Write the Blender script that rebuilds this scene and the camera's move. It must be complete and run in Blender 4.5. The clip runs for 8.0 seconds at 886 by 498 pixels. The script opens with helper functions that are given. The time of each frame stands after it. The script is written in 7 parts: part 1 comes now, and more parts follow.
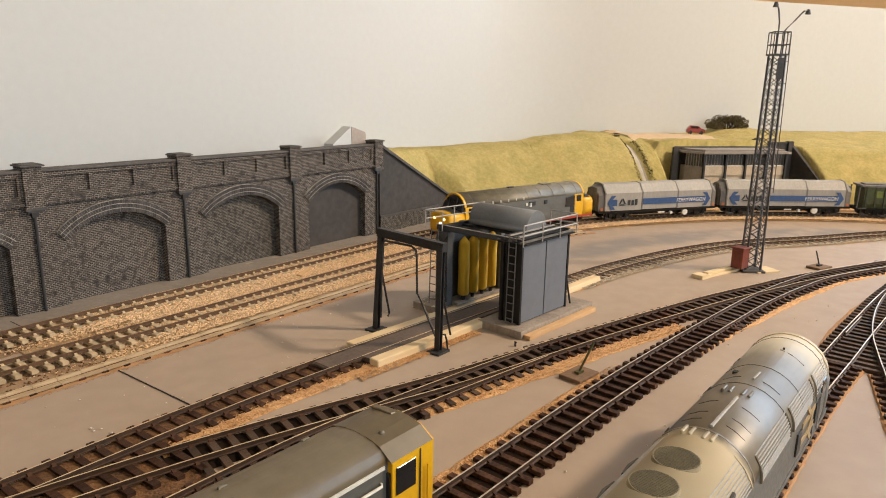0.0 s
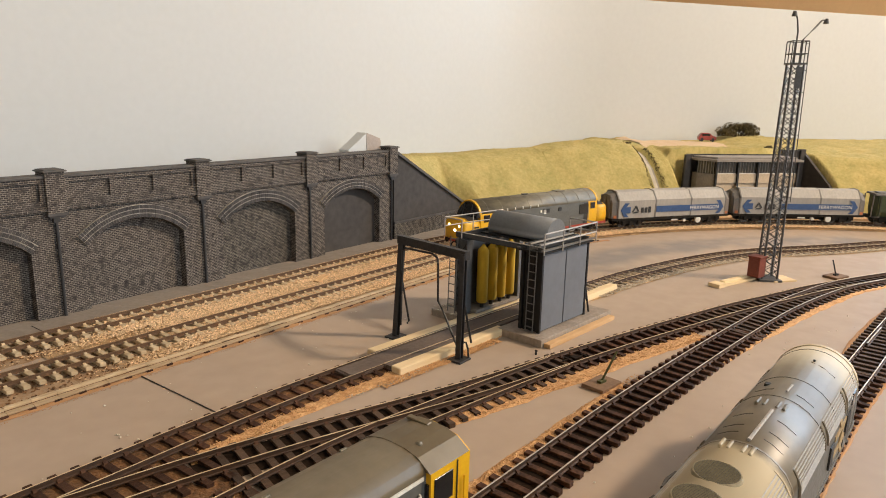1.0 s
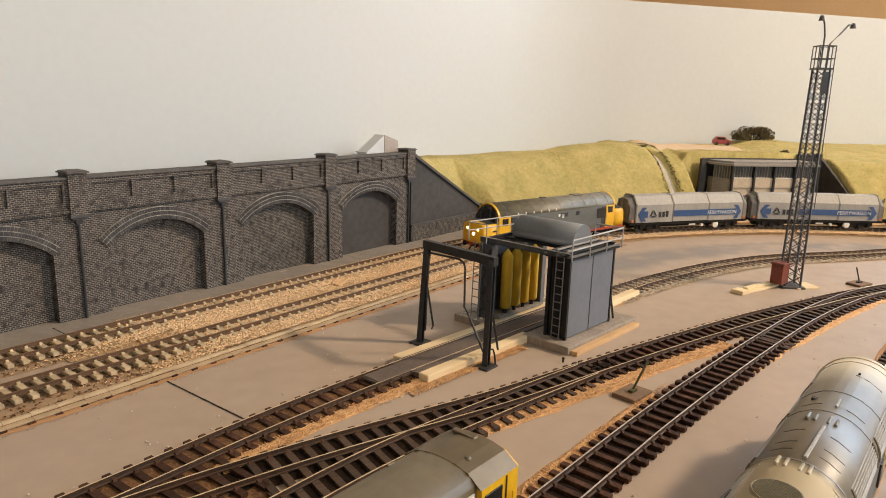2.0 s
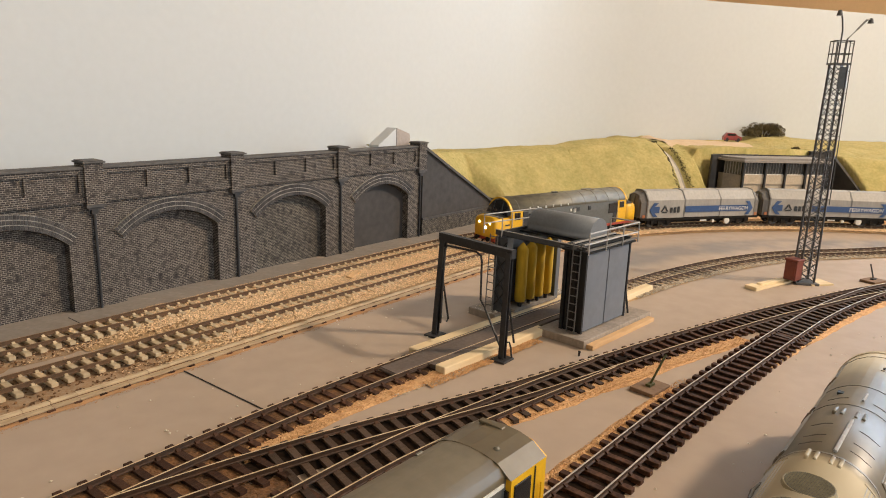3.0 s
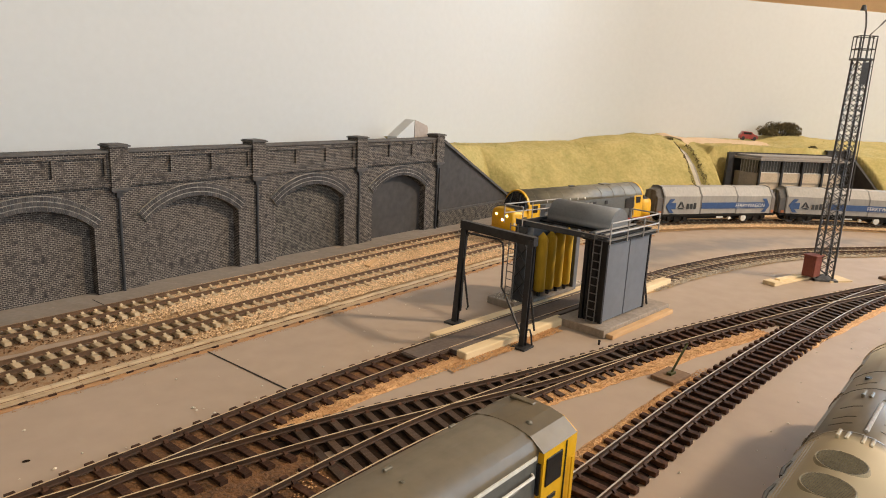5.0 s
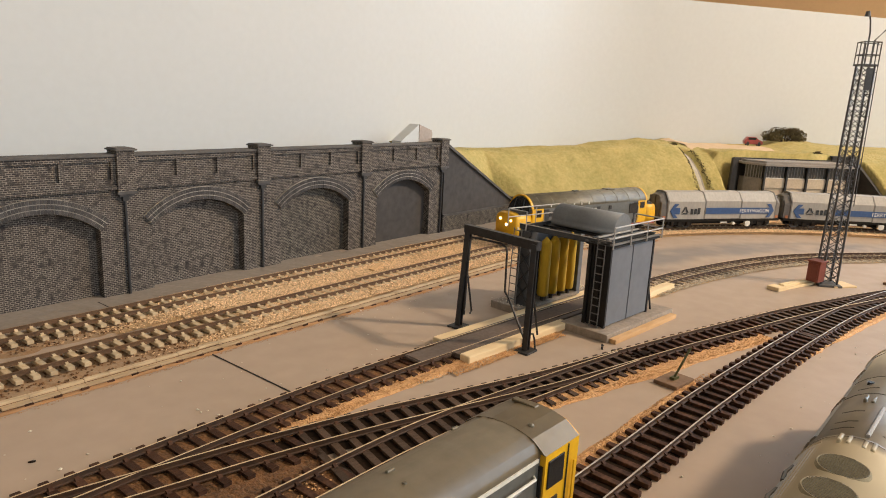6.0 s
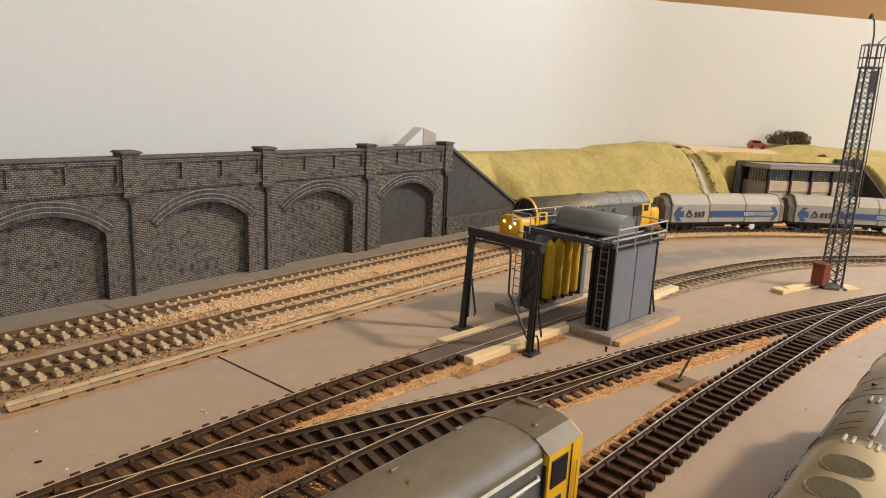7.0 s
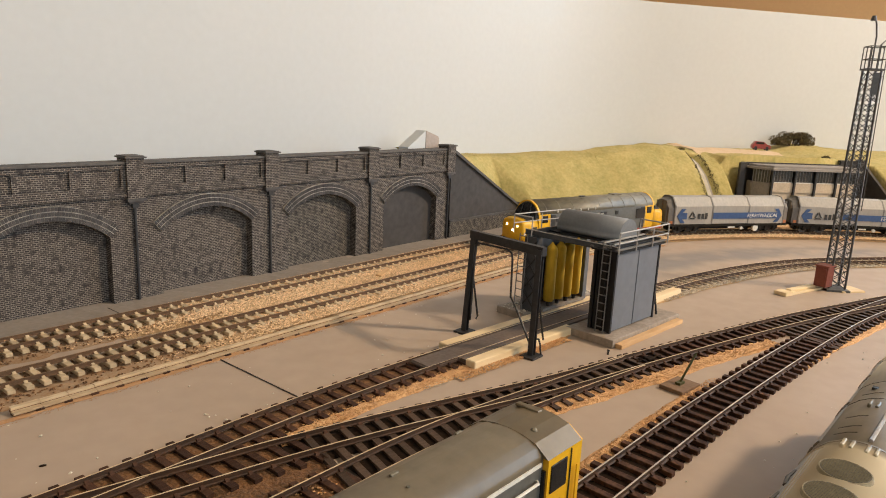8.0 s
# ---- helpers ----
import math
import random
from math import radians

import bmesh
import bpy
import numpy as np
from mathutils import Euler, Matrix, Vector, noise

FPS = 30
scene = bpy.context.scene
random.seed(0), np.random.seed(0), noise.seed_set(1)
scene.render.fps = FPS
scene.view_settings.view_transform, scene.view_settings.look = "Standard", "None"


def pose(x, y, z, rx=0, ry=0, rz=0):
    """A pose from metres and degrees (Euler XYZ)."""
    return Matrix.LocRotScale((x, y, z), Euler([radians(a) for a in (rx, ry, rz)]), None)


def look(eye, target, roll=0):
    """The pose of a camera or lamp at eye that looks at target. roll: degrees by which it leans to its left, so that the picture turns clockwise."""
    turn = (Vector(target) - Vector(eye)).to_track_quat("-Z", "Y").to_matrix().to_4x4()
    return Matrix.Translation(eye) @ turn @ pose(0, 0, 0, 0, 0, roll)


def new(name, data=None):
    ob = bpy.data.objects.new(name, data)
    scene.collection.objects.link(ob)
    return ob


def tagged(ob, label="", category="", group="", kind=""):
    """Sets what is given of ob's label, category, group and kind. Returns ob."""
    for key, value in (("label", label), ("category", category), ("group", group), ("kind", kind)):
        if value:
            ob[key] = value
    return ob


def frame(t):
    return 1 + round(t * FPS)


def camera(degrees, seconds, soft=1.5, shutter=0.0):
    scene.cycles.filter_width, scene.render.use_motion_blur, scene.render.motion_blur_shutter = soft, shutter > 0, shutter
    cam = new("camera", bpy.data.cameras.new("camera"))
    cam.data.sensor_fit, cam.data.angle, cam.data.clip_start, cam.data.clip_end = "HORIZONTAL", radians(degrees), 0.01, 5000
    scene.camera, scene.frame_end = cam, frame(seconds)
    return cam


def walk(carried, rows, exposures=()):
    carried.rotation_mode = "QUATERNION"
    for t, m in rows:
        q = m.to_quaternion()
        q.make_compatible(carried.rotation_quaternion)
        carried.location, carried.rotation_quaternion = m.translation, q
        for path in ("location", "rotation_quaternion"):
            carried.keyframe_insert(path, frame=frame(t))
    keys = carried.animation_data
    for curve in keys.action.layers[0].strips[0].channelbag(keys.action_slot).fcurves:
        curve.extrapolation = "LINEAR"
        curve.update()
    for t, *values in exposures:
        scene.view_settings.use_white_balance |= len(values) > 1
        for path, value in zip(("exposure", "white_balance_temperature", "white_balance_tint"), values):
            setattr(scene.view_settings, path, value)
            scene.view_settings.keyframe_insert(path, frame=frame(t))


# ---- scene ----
cam = camera(66.3, 8.0, soft=1.0)
PATH = [
    (0, (-0.354, -0.556, 0.175), (1.213, 0.601, -0.28), 1.0),
    (0.5, (-0.356, -0.555, 0.176), (1.208, 0.608, -0.272), 1.1),
    (1, (-0.361, -0.546, 0.177), (1.201, 0.622, -0.265), 1.3),
    (1.5, (-0.364, -0.537, 0.179), (1.195, 0.636, -0.26), 1.5),
    (3, (-0.371, -0.522, 0.176), (1.176, 0.661, -0.278), 2.1),
    (3.5, (-0.374, -0.524, 0.173), (1.168, 0.663, -0.288), 2.3),
    (4, (-0.375, -0.522, 0.169), (1.164, 0.669, -0.293), 2.6),
    (4.5, (-0.378, -0.517, 0.168), (1.156, 0.679, -0.294), 2.7),
    (6, (-0.381, -0.519, 0.168), (1.144, 0.695, -0.277), 2.9),
    (6.5, (-0.382, -0.519, 0.168), (1.14, 0.702, -0.272), 2.8),
    (7, (-0.382, -0.52, 0.167), (1.138, 0.706, -0.267), 2.8),
    (7.5, (-0.382, -0.521, 0.169), (1.135, 0.709, -0.264), 2.7),
    (8, (-0.382, -0.522, 0.169), (1.13, 0.714, -0.262), 2.6),
]
walk(cam, [(t, look(eye, target, roll)) for t, eye, target, roll in PATH])

# ---- light: a room with a ceiling lamp, a warm wall and a daylight window, plus added fills ----
world = bpy.data.worlds.new("room_air")
scene.world = world
world.use_nodes = True
world.node_tree.nodes["Background"].inputs[0].default_value = (1.0, 0.95, 0.9, 1)
world.node_tree.nodes["Background"].inputs[1].default_value = 0.004
scene.view_settings.exposure = 0.30


def area_lamp(name, eye, target, sx, sy, watts, colour):
    data = bpy.data.lights.new(name, "AREA")
    data.shape, data.size, data.size_y, data.energy, data.color = "RECTANGLE", sx, sy, watts, colour
    ob = new(name, data)
    ob.matrix_world = look(eye, target)
    return ob


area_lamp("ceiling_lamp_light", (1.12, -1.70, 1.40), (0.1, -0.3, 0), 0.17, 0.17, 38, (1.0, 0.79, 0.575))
# Added warm fill for the backscene's right end; no lamp is seen there.
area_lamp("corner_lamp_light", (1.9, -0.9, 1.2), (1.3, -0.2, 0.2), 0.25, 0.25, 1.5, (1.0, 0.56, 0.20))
# daylight in the opening of window_1 (east), and an added fill lamp to the south
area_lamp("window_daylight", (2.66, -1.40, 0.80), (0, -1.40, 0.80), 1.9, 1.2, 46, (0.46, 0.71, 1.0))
# Cool fill added behind the camera to light backscene and wall.
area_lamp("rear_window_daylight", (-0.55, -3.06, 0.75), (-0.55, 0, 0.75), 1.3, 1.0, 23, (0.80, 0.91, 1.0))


# ---- materials ----
def mat(name, colour, rough=0.7, metal=0.0, second=None, mix=0.5, scale=40.0, fine=300.0, bump=0.3, depth=0.0005,
        streak=None, spread=0.0, gloss=0.5, islands=False):
    """A surface of two colours mixed by noise at two scales, with fine relief."""
    m = bpy.data.materials.new(name)
    m.use_nodes = True
    t = m.node_tree
    bsdf = t.nodes["Principled BSDF"]
    bsdf.inputs["Roughness"].default_value = rough
    bsdf.inputs["Metallic"].default_value = metal
    bsdf.inputs["Specular IOR Level"].default_value = gloss
    c1 = (*colour, 1)
    c2 = (*(second or [c * 0.75 for c in colour]), 1)
    co = t.nodes.new("ShaderNodeTexCoord")
    mp = t.nodes.new("ShaderNodeMapping")
    t.links.new(co.outputs["Object"], mp.inputs["Vector"])
    if streak:
        mp.inputs["Scale"].default_value = streak
    big = t.nodes.new("ShaderNodeTexNoise")
    big.inputs["Scale"].default_value = scale
    big.inputs["Detail"].default_value = 5
    t.links.new(mp.outputs["Vector"], big.inputs["Vector"])
    small = t.nodes.new("ShaderNodeTexNoise")
    small.inputs["Scale"].default_value = fine
    small.inputs["Detail"].default_value = 3
    t.links.new(mp.outputs["Vector"], small.inputs["Vector"])
    add = t.nodes.new("ShaderNodeMath")
    add.operation = "MULTIPLY_ADD"
    add.inputs[1].default_value = 0.5
    t.links.new(small.outputs["Fac"], add.inputs[0])
    half = t.nodes.new("ShaderNodeMath")
    half.operation = "MULTIPLY"
    half.inputs[1].default_value = 0.5
    t.links.new(big.outputs["Fac"], half.inputs[0])
    t.links.new(half.outputs[0], add.inputs[2])
    ramp = t.nodes.new("ShaderNodeMapRange")
    ramp.inputs["From Min"].default_value = 0.36
    ramp.inputs["From Max"].default_value = 0.64
    ramp.inputs["To Max"].default_value = mix * 2 if mix < 0.5 else 1.0
    t.links.new(add.outputs[0], ramp.inputs["Value"])
    mx = t.nodes.new("ShaderNodeMix")
    mx.data_type = "RGBA"
    mx.inputs["A"].default_value, mx.inputs["B"].default_value = c1, c2
    t.links.new(ramp.outputs["Result"], mx.inputs["Factor"])
    out = mx.outputs["Result"]
    if spread:
        if islands:
            src = t.nodes.new("ShaderNodeNewGeometry").outputs["Random Per Island"]
        else:
            src = t.nodes.new("ShaderNodeObjectInfo").outputs["Random"]
        rng = t.nodes.new("ShaderNodeMapRange")
        rng.inputs["To Min"].default_value, rng.inputs["To Max"].default_value = 1 - spread, 1 + spread
        t.links.new(src, rng.inputs["Value"])
        hs = t.nodes.new("ShaderNodeHueSaturation")
        t.links.new(rng.outputs["Result"], hs.inputs["Value"])
        t.links.new(out, hs.inputs["Color"])
        out = hs.outputs["Color"]
    t.links.new(out, bsdf.inputs["Base Color"])
    rr = t.nodes.new("ShaderNodeMapRange")
    rr.inputs["To Min"].default_value, rr.inputs["To Max"].default_value = max(rough - 0.1, 0.02), min(rough + 0.1, 1)
    t.links.new(small.outputs["Fac"], rr.inputs["Value"])
    t.links.new(rr.outputs["Result"], bsdf.inputs["Roughness"])
    if bump:
        b = t.nodes.new("ShaderNodeBump")
        b.inputs["Strength"].default_value, b.inputs["Distance"].default_value = bump, depth
        t.links.new(small.outputs["Fac"], b.inputs["Height"])
        t.links.new(b.outputs["Normal"], bsdf.inputs["Normal"])
    return m


def glow(name, colour, strength):
    m = bpy.data.materials.new(name)
    m.use_nodes = True
    b = m.node_tree.nodes["Principled BSDF"]
    b.inputs["Base Color"].default_value = (*colour, 1)
    b.inputs["Emission Color"].default_value = (*colour, 1)
    b.inputs["Emission Strength"].default_value = strength
    return m


BOARD = mat("painted_board", (0.434, 0.340, 0.264), 0.5, second=(0.396, 0.309, 0.238), scale=7, fine=60, bump=0.10, depth=0.0002, gloss=0.22)


def add_soft_band(m, colour, centre, radius, half, turn, amount):
    """A soft-edged band of another colour along part of a ring: turn is its stretch in degrees clockwise from +y."""
    t = m.node_tree
    bsdf = t.nodes["Principled BSDF"]
    old = bsdf.inputs["Base Color"].links[0].from_socket

    def node(op, *ins):
        n = t.nodes.new("ShaderNodeMath")
        n.operation = op
        for k, v in enumerate(ins):
            if isinstance(v, (int, float)):
                n.inputs[k].default_value = v
            else:
                t.links.new(v, n.inputs[k])
        return n.outputs[0]

    def step(v, a, b):
        r = t.nodes.new("ShaderNodeMapRange")
        r.interpolation_type = "SMOOTHSTEP"
        r.inputs["From Min"].default_value, r.inputs["From Max"].default_value = a, b
        t.links.new(v, r.inputs["Value"])
        return r.outputs["Result"]
    co = t.nodes.new("ShaderNodeTexCoord")
    sep = t.nodes.new("ShaderNodeSeparateXYZ")
    t.links.new(co.outputs["Object"], sep.inputs[0])
    nz = t.nodes.new("ShaderNodeTexNoise")
    nz.inputs["Scale"].default_value, nz.inputs["Detail"].default_value = 16, 4
    t.links.new(co.outputs["Object"], nz.inputs["Vector"])
    dx, dy = node("SUBTRACT", sep.outputs["X"], centre[0]), node("SUBTRACT", sep.outputs["Y"], centre[1])
    r = node("SQRT", node("ADD", node("MULTIPLY", dx, dx), node("MULTIPLY", dy, dy)))
    r = node("MULTIPLY_ADD", nz.outputs["Fac"], 0.05, r)
    off = node("ABSOLUTE", node("SUBTRACT", r, radius + 0.025))
    ang = node("ARCTAN2", dx, dy)
    ends = node("MULTIPLY", step(ang, radians(turn[0]), radians(turn[0] + 6)), step(ang, radians(turn[1]), radians(turn[1] - 25)))
    mask = node("MULTIPLY", node("MULTIPLY", step(off, half * 1.5, half * 0.4), ends), step(nz.outputs["Fac"], 0.25, 0.55))
    mask = node("MULTIPLY", mask, amount)
    mx = t.nodes.new("ShaderNodeMix")
    mx.data_type = "RGBA"
    t.links.new(mask, mx.inputs["Factor"])
    t.links.new(old, mx.inputs["A"])
    mx.inputs["B"].default_value = (*colour, 1)
    t.links.new(mx.outputs["Result"], bsdf.inputs["Base Color"])


add_soft_band(BOARD, (0.225, 0.205, 0.19), (0.20, -0.813), 0.594, 0.026, (7, 75), 0.85)
BACKSCENE = mat("white_backscene_paint", (0.515, 0.525, 0.52), 0.7, second=(0.495, 0.505, 0.50), scale=3, fine=120, bump=0.04, depth=0.0003)
ROOM_WALL = mat("warm_room_paint", (0.80, 0.52, 0.26), 0.8, second=(0.76, 0.49, 0.25), scale=4, fine=90, bump=0.1)
ROOM_PLAIN = mat("cream_room_paint", (0.70, 0.62, 0.50), 0.8, scale=4, fine=90, bump=0.1, second=(0.67, 0.59, 0.47))
FLOOR = mat("brown_carpet", (0.16, 0.12, 0.09), 0.95, scale=30, fine=400)
STONE = mat("dark_moulded_brick", (0.10, 0.093, 0.088), 0.75, second=(0.062, 0.058, 0.057), scale=30, fine=260, bump=0.3, depth=0.0003, gloss=0.35)
MORTAR = mat("drybrushed_mortar", (0.46, 0.42, 0.36), 0.85, second=(0.22, 0.20, 0.175), scale=40, fine=180, bump=0.2, depth=0.0002)
BRICK = mat("dark_brick_face", (0.082, 0.073, 0.068), 0.75, second=(0.038, 0.035, 0.036), scale=30, fine=260, bump=0.3, depth=0.0003, spread=0.25, islands=True, gloss=0.3)
# Lighter than STONE: light caught along the wall's top is in this colour.
COPING = mat("toplit_grey_coping", (0.125, 0.115, 0.106), 0.75, second=(0.070, 0.065, 0.062), scale=60, fine=300, bump=0.2, depth=0.0002, gloss=0.25)
SLATE = mat("smooth_dark_grey_render", (0.068, 0.061, 0.057), 0.7, second=(0.046, 0.042, 0.040), scale=16, fine=120, bump=0.12, depth=0.0003, gloss=0.25)
SLEEPER_WOOD = mat("dark_brown_sleeper", (0.098, 0.046, 0.026), 0.75, second=(0.036, 0.017, 0.010), scale=120, fine=500, spread=0.35, gloss=0.2)
# Near-black, for the gaps between sleepers and a few small black pieces.
GAP_BLACK = mat("near_black_matt", (0.014, 0.009, 0.0065), 0.95, second=(0.024, 0.014, 0.008), scale=90, fine=700, bump=0.5, depth=0.0006, gloss=0.1)
DUSTY_SLEEPER = mat("dusty_pale_sleeper", (0.27, 0.205, 0.14), 0.9, second=(0.10, 0.070, 0.047), scale=110, fine=500, spread=0.4)
LOUVRE = mat("pale_dusty_louvre", (0.40, 0.385, 0.36), 0.5, scale=60, fine=400, bump=0.05)
FAN_DUST = mat("dusty_cream_fan_ring", (0.36, 0.31, 0.20), 0.7, second=(0.26, 0.22, 0.14), scale=120, fine=500, bump=0.05)
LOCO_SEAM = mat("dark_roof_seam", (0.07, 0.06, 0.045), 0.6, bump=0.05)
BAR_GREY = mat("dull_window_bar", (0.22, 0.20, 0.18), 0.6, bump=0.05)
SLEEPER_CONC = mat("pale_concrete_sleeper", (0.56, 0.44, 0.285), 0.9, second=(0.44, 0.33, 0.20), scale=120, fine=600, spread=0.15)
TURNOUT_WOOD = mat("grey_brown_turnout_timber", (0.105, 0.066, 0.043), 0.7, second=(0.052, 0.032, 0.021), scale=120, fine=500, spread=0.30, gloss=0.25)
RAIL_SIDE = mat("grimy_rail_side", (0.085, 0.043, 0.023), 0.7, 0.2, second=(0.045, 0.027, 0.018), scale=80, fine=500, bump=0.1)
RAIL_RUST = mat("rusty_rail", (0.36, 0.225, 0.125), 0.52, 0.35, second=(0.22, 0.13, 0.07), scale=80, fine=500, bump=0.1)
RAIL_RUST_SIDE = mat("rust_coloured_rail_side", (0.135, 0.072, 0.034), 0.7, 0.1, second=(0.08, 0.044, 0.022), scale=80, fine=500, bump=0.1)
RAIL_STEEL = mat("nickel_silver_rail", (0.66, 0.61, 0.55), 0.48, 0.4, second=(0.48, 0.43, 0.37), scale=60, fine=400, bump=0.05)
RAIL_BRASS = mat("tarnished_rail", (0.78, 0.62, 0.40), 0.42, 0.35, second=(0.62, 0.46, 0.27), scale=60, fine=400, bump=0.05)
BALLAST = mat("beige_ballast", (0.77, 0.545, 0.33), 0.95, second=(0.62, 0.42, 0.235), scale=60, fine=600, spread=0.30, islands=True)
BALLAST_GREY = mat("grey_ballast", (0.52, 0.44, 0.33), 0.95, second=(0.38, 0.32, 0.24), scale=60, fine=600, spread=0.35, islands=True)
CORK = mat("orange_cork_edge", (0.72, 0.43, 0.20), 0.95, second=(0.47, 0.245, 0.10), scale=220, fine=900, bump=1.0, depth=0.0012)
EARTH = mat("rust_brown_earth", (0.23, 0.108, 0.040), 0.95, second=(0.075, 0.039, 0.017), scale=90, fine=700, bump=0.9, depth=0.0012)
PINE = mat("bare_stripwood", (0.80, 0.64, 0.40), 0.8, second=(0.66, 0.50, 0.29), scale=50, fine=260, streak=(0.15, 1, 1), bump=0.3)
PINE_DIRTY = mat("weathered_stripwood", (0.60, 0.46, 0.295), 0.8, second=(0.38, 0.275, 0.165), scale=70, fine=300, streak=(0.2, 1, 1), bump=0.3)
GRASS = mat("static_grass", (0.47, 0.365, 0.140), 0.95, second=(0.31, 0.268, 0.085), scale=34, fine=210, bump=0.5, depth=0.0012)
BLADE = mat("grass_fibre", (0.54, 0.42, 0.165), 0.95, second=(0.37, 0.315, 0.102), scale=34, fine=130, bump=0, spread=0.09, islands=True)
SAND = mat("pale_sand_track", (0.62, 0.46, 0.30), 0.95, second=(0.55, 0.40, 0.25), scale=60, fine=700, bump=0.5)
BUSH = mat("dry_foliage", (0.135, 0.098, 0.040), 0.95, second=(0.070, 0.057, 0.022), scale=60, fine=500, bump=0, spread=0.5, islands=True)
JOINT = mat("board_joint_gap", (0.03, 0.022, 0.018), 0.9)
GREY_MID = mat("mid_blue_grey_plastic", (0.078, 0.082, 0.090), 0.5, second=(0.055, 0.058, 0.064), scale=60, fine=500, bump=0.1, gloss=0.3)
# Near-black plastic; the shade on the washer's unlit parts is in this colour.
BLACK_STEEL = mat("shade_black_plastic", (0.016, 0.015, 0.015), 0.5, second=(0.010, 0.0095, 0.0095), scale=90, fine=500, bump=0.1, gloss=0.3)
WINDOW_WHITE = mat("white_window_frame", (0.75, 0.73, 0.70), 0.4, scale=20, fine=200, bump=0.05)
GREY_STEEL = mat("slate_grey_plastic", (0.036, 0.034, 0.034), 0.5, second=(0.022, 0.021, 0.022), scale=90, fine=500, bump=0.1, gloss=0.3)
MAST_GREY = mat("dull_grey_mast_paint", (0.082, 0.078, 0.075), 0.5, second=(0.050, 0.047, 0.045), scale=90, fine=500, bump=0.1)
GREY_PANEL = mat("blue_grey_panel_paint", (0.150, 0.160, 0.182), 0.38, second=(0.132, 0.141, 0.160), scale=18, fine=160, bump=0.02, depth=0.0002)
GREY_TANK = mat("mid_grey_tank_paint", (0.17, 0.175, 0.18), 0.45, second=(0.14, 0.145, 0.15), scale=40, fine=500, bump=0.06, depth=0.0002)
PLINTH = mat("grubby_brown_grey_base", (0.36, 0.295, 0.235), 0.6, second=(0.235, 0.19, 0.15), scale=70, fine=400, bump=0.25, gloss=0.4)
CORK_WOOD = mat("orange_tinged_timber", (0.64, 0.40, 0.20), 0.85, second=(0.48, 0.29, 0.13), scale=50, fine=260, streak=(0.2, 1, 1), bump=0.3)
CONCRETE = mat("grey_concrete_plinth", (0.29, 0.25, 0.208), 0.75, second=(0.19, 0.165, 0.138), scale=60, fine=500, bump=0.3)
RAILING = mat("pale_grey_railing", (0.42, 0.39, 0.36), 0.5, scale=90, fine=500, bump=0.1)
BRUSH = mat("yellow_washer_brush", (0.64, 0.41, 0.030), 0.9, second=(0.50, 0.31, 0.022), scale=50, fine=500, streak=(1, 1, 0.2), bump=0.4, depth=0.0005)
RUBBER = mat("dark_wash_pad", (0.145, 0.105, 0.082), 0.55, second=(0.095, 0.070, 0.056), scale=60, fine=400, bump=0.2)
RED_BOX = mat("red_brown_cabinet", (0.20, 0.045, 0.025), 0.6, second=(0.15, 0.035, 0.02), scale=60, fine=400, bump=0.1)
CARD = mat("brown_card_base", (0.235, 0.142, 0.080), 0.85, second=(0.165, 0.098, 0.055), scale=60, fine=400)
OLIVE = mat("olive_brass_lever", (0.10, 0.10, 0.035), 0.5, 0.3)


EARTH_ORANGE = mat("orange_brown_dust", (0.46, 0.235, 0.095), 0.95, second=(0.38, 0.23, 0.125), scale=80, fine=700, bump=0.5, depth=0.0005)
DUST = mat("brown_track_dust", (0.30, 0.165, 0.075), 0.95, second=(0.36, 0.26, 0.165), scale=70, fine=700, bump=0.6, depth=0.0006)
# Greyer than BOARD: part paint, part the wall's shadow put into the colour.
GREY_STRIP = mat("grey_shaded_board_paint", (0.30, 0.255, 0.212), 0.6, second=(0.25, 0.213, 0.178), scale=20, fine=300, bump=0.1, gloss=0.25)
GLASS_PALE = mat("dusty_glazing", (0.10, 0.092, 0.080), 0.25, second=(0.05, 0.047, 0.043), scale=60, fine=400, bump=0)
PIPE = mat("black_pipe", (0.028, 0.027, 0.028), 0.5)
RAILING_DARK = mat("dark_steel_ladder", (0.17, 0.16, 0.15), 0.5, scale=90, fine=500, bump=0.1)
# Darker than the stones, so the shade in the gaps between them is painted.
BALLAST_BED = mat("gap_darkened_grit", (0.56, 0.38, 0.205), 0.95, second=(0.37, 0.235, 0.115), scale=240, fine=1200, bump=1.0, depth=0.001)
CRUMB = mat("pale_crumb", (0.75, 0.68, 0.56), 0.9)
BOX_GREY = mat("pale_grey_box", (0.40, 0.335, 0.29), 0.7, scale=30, fine=200, bump=0.05)


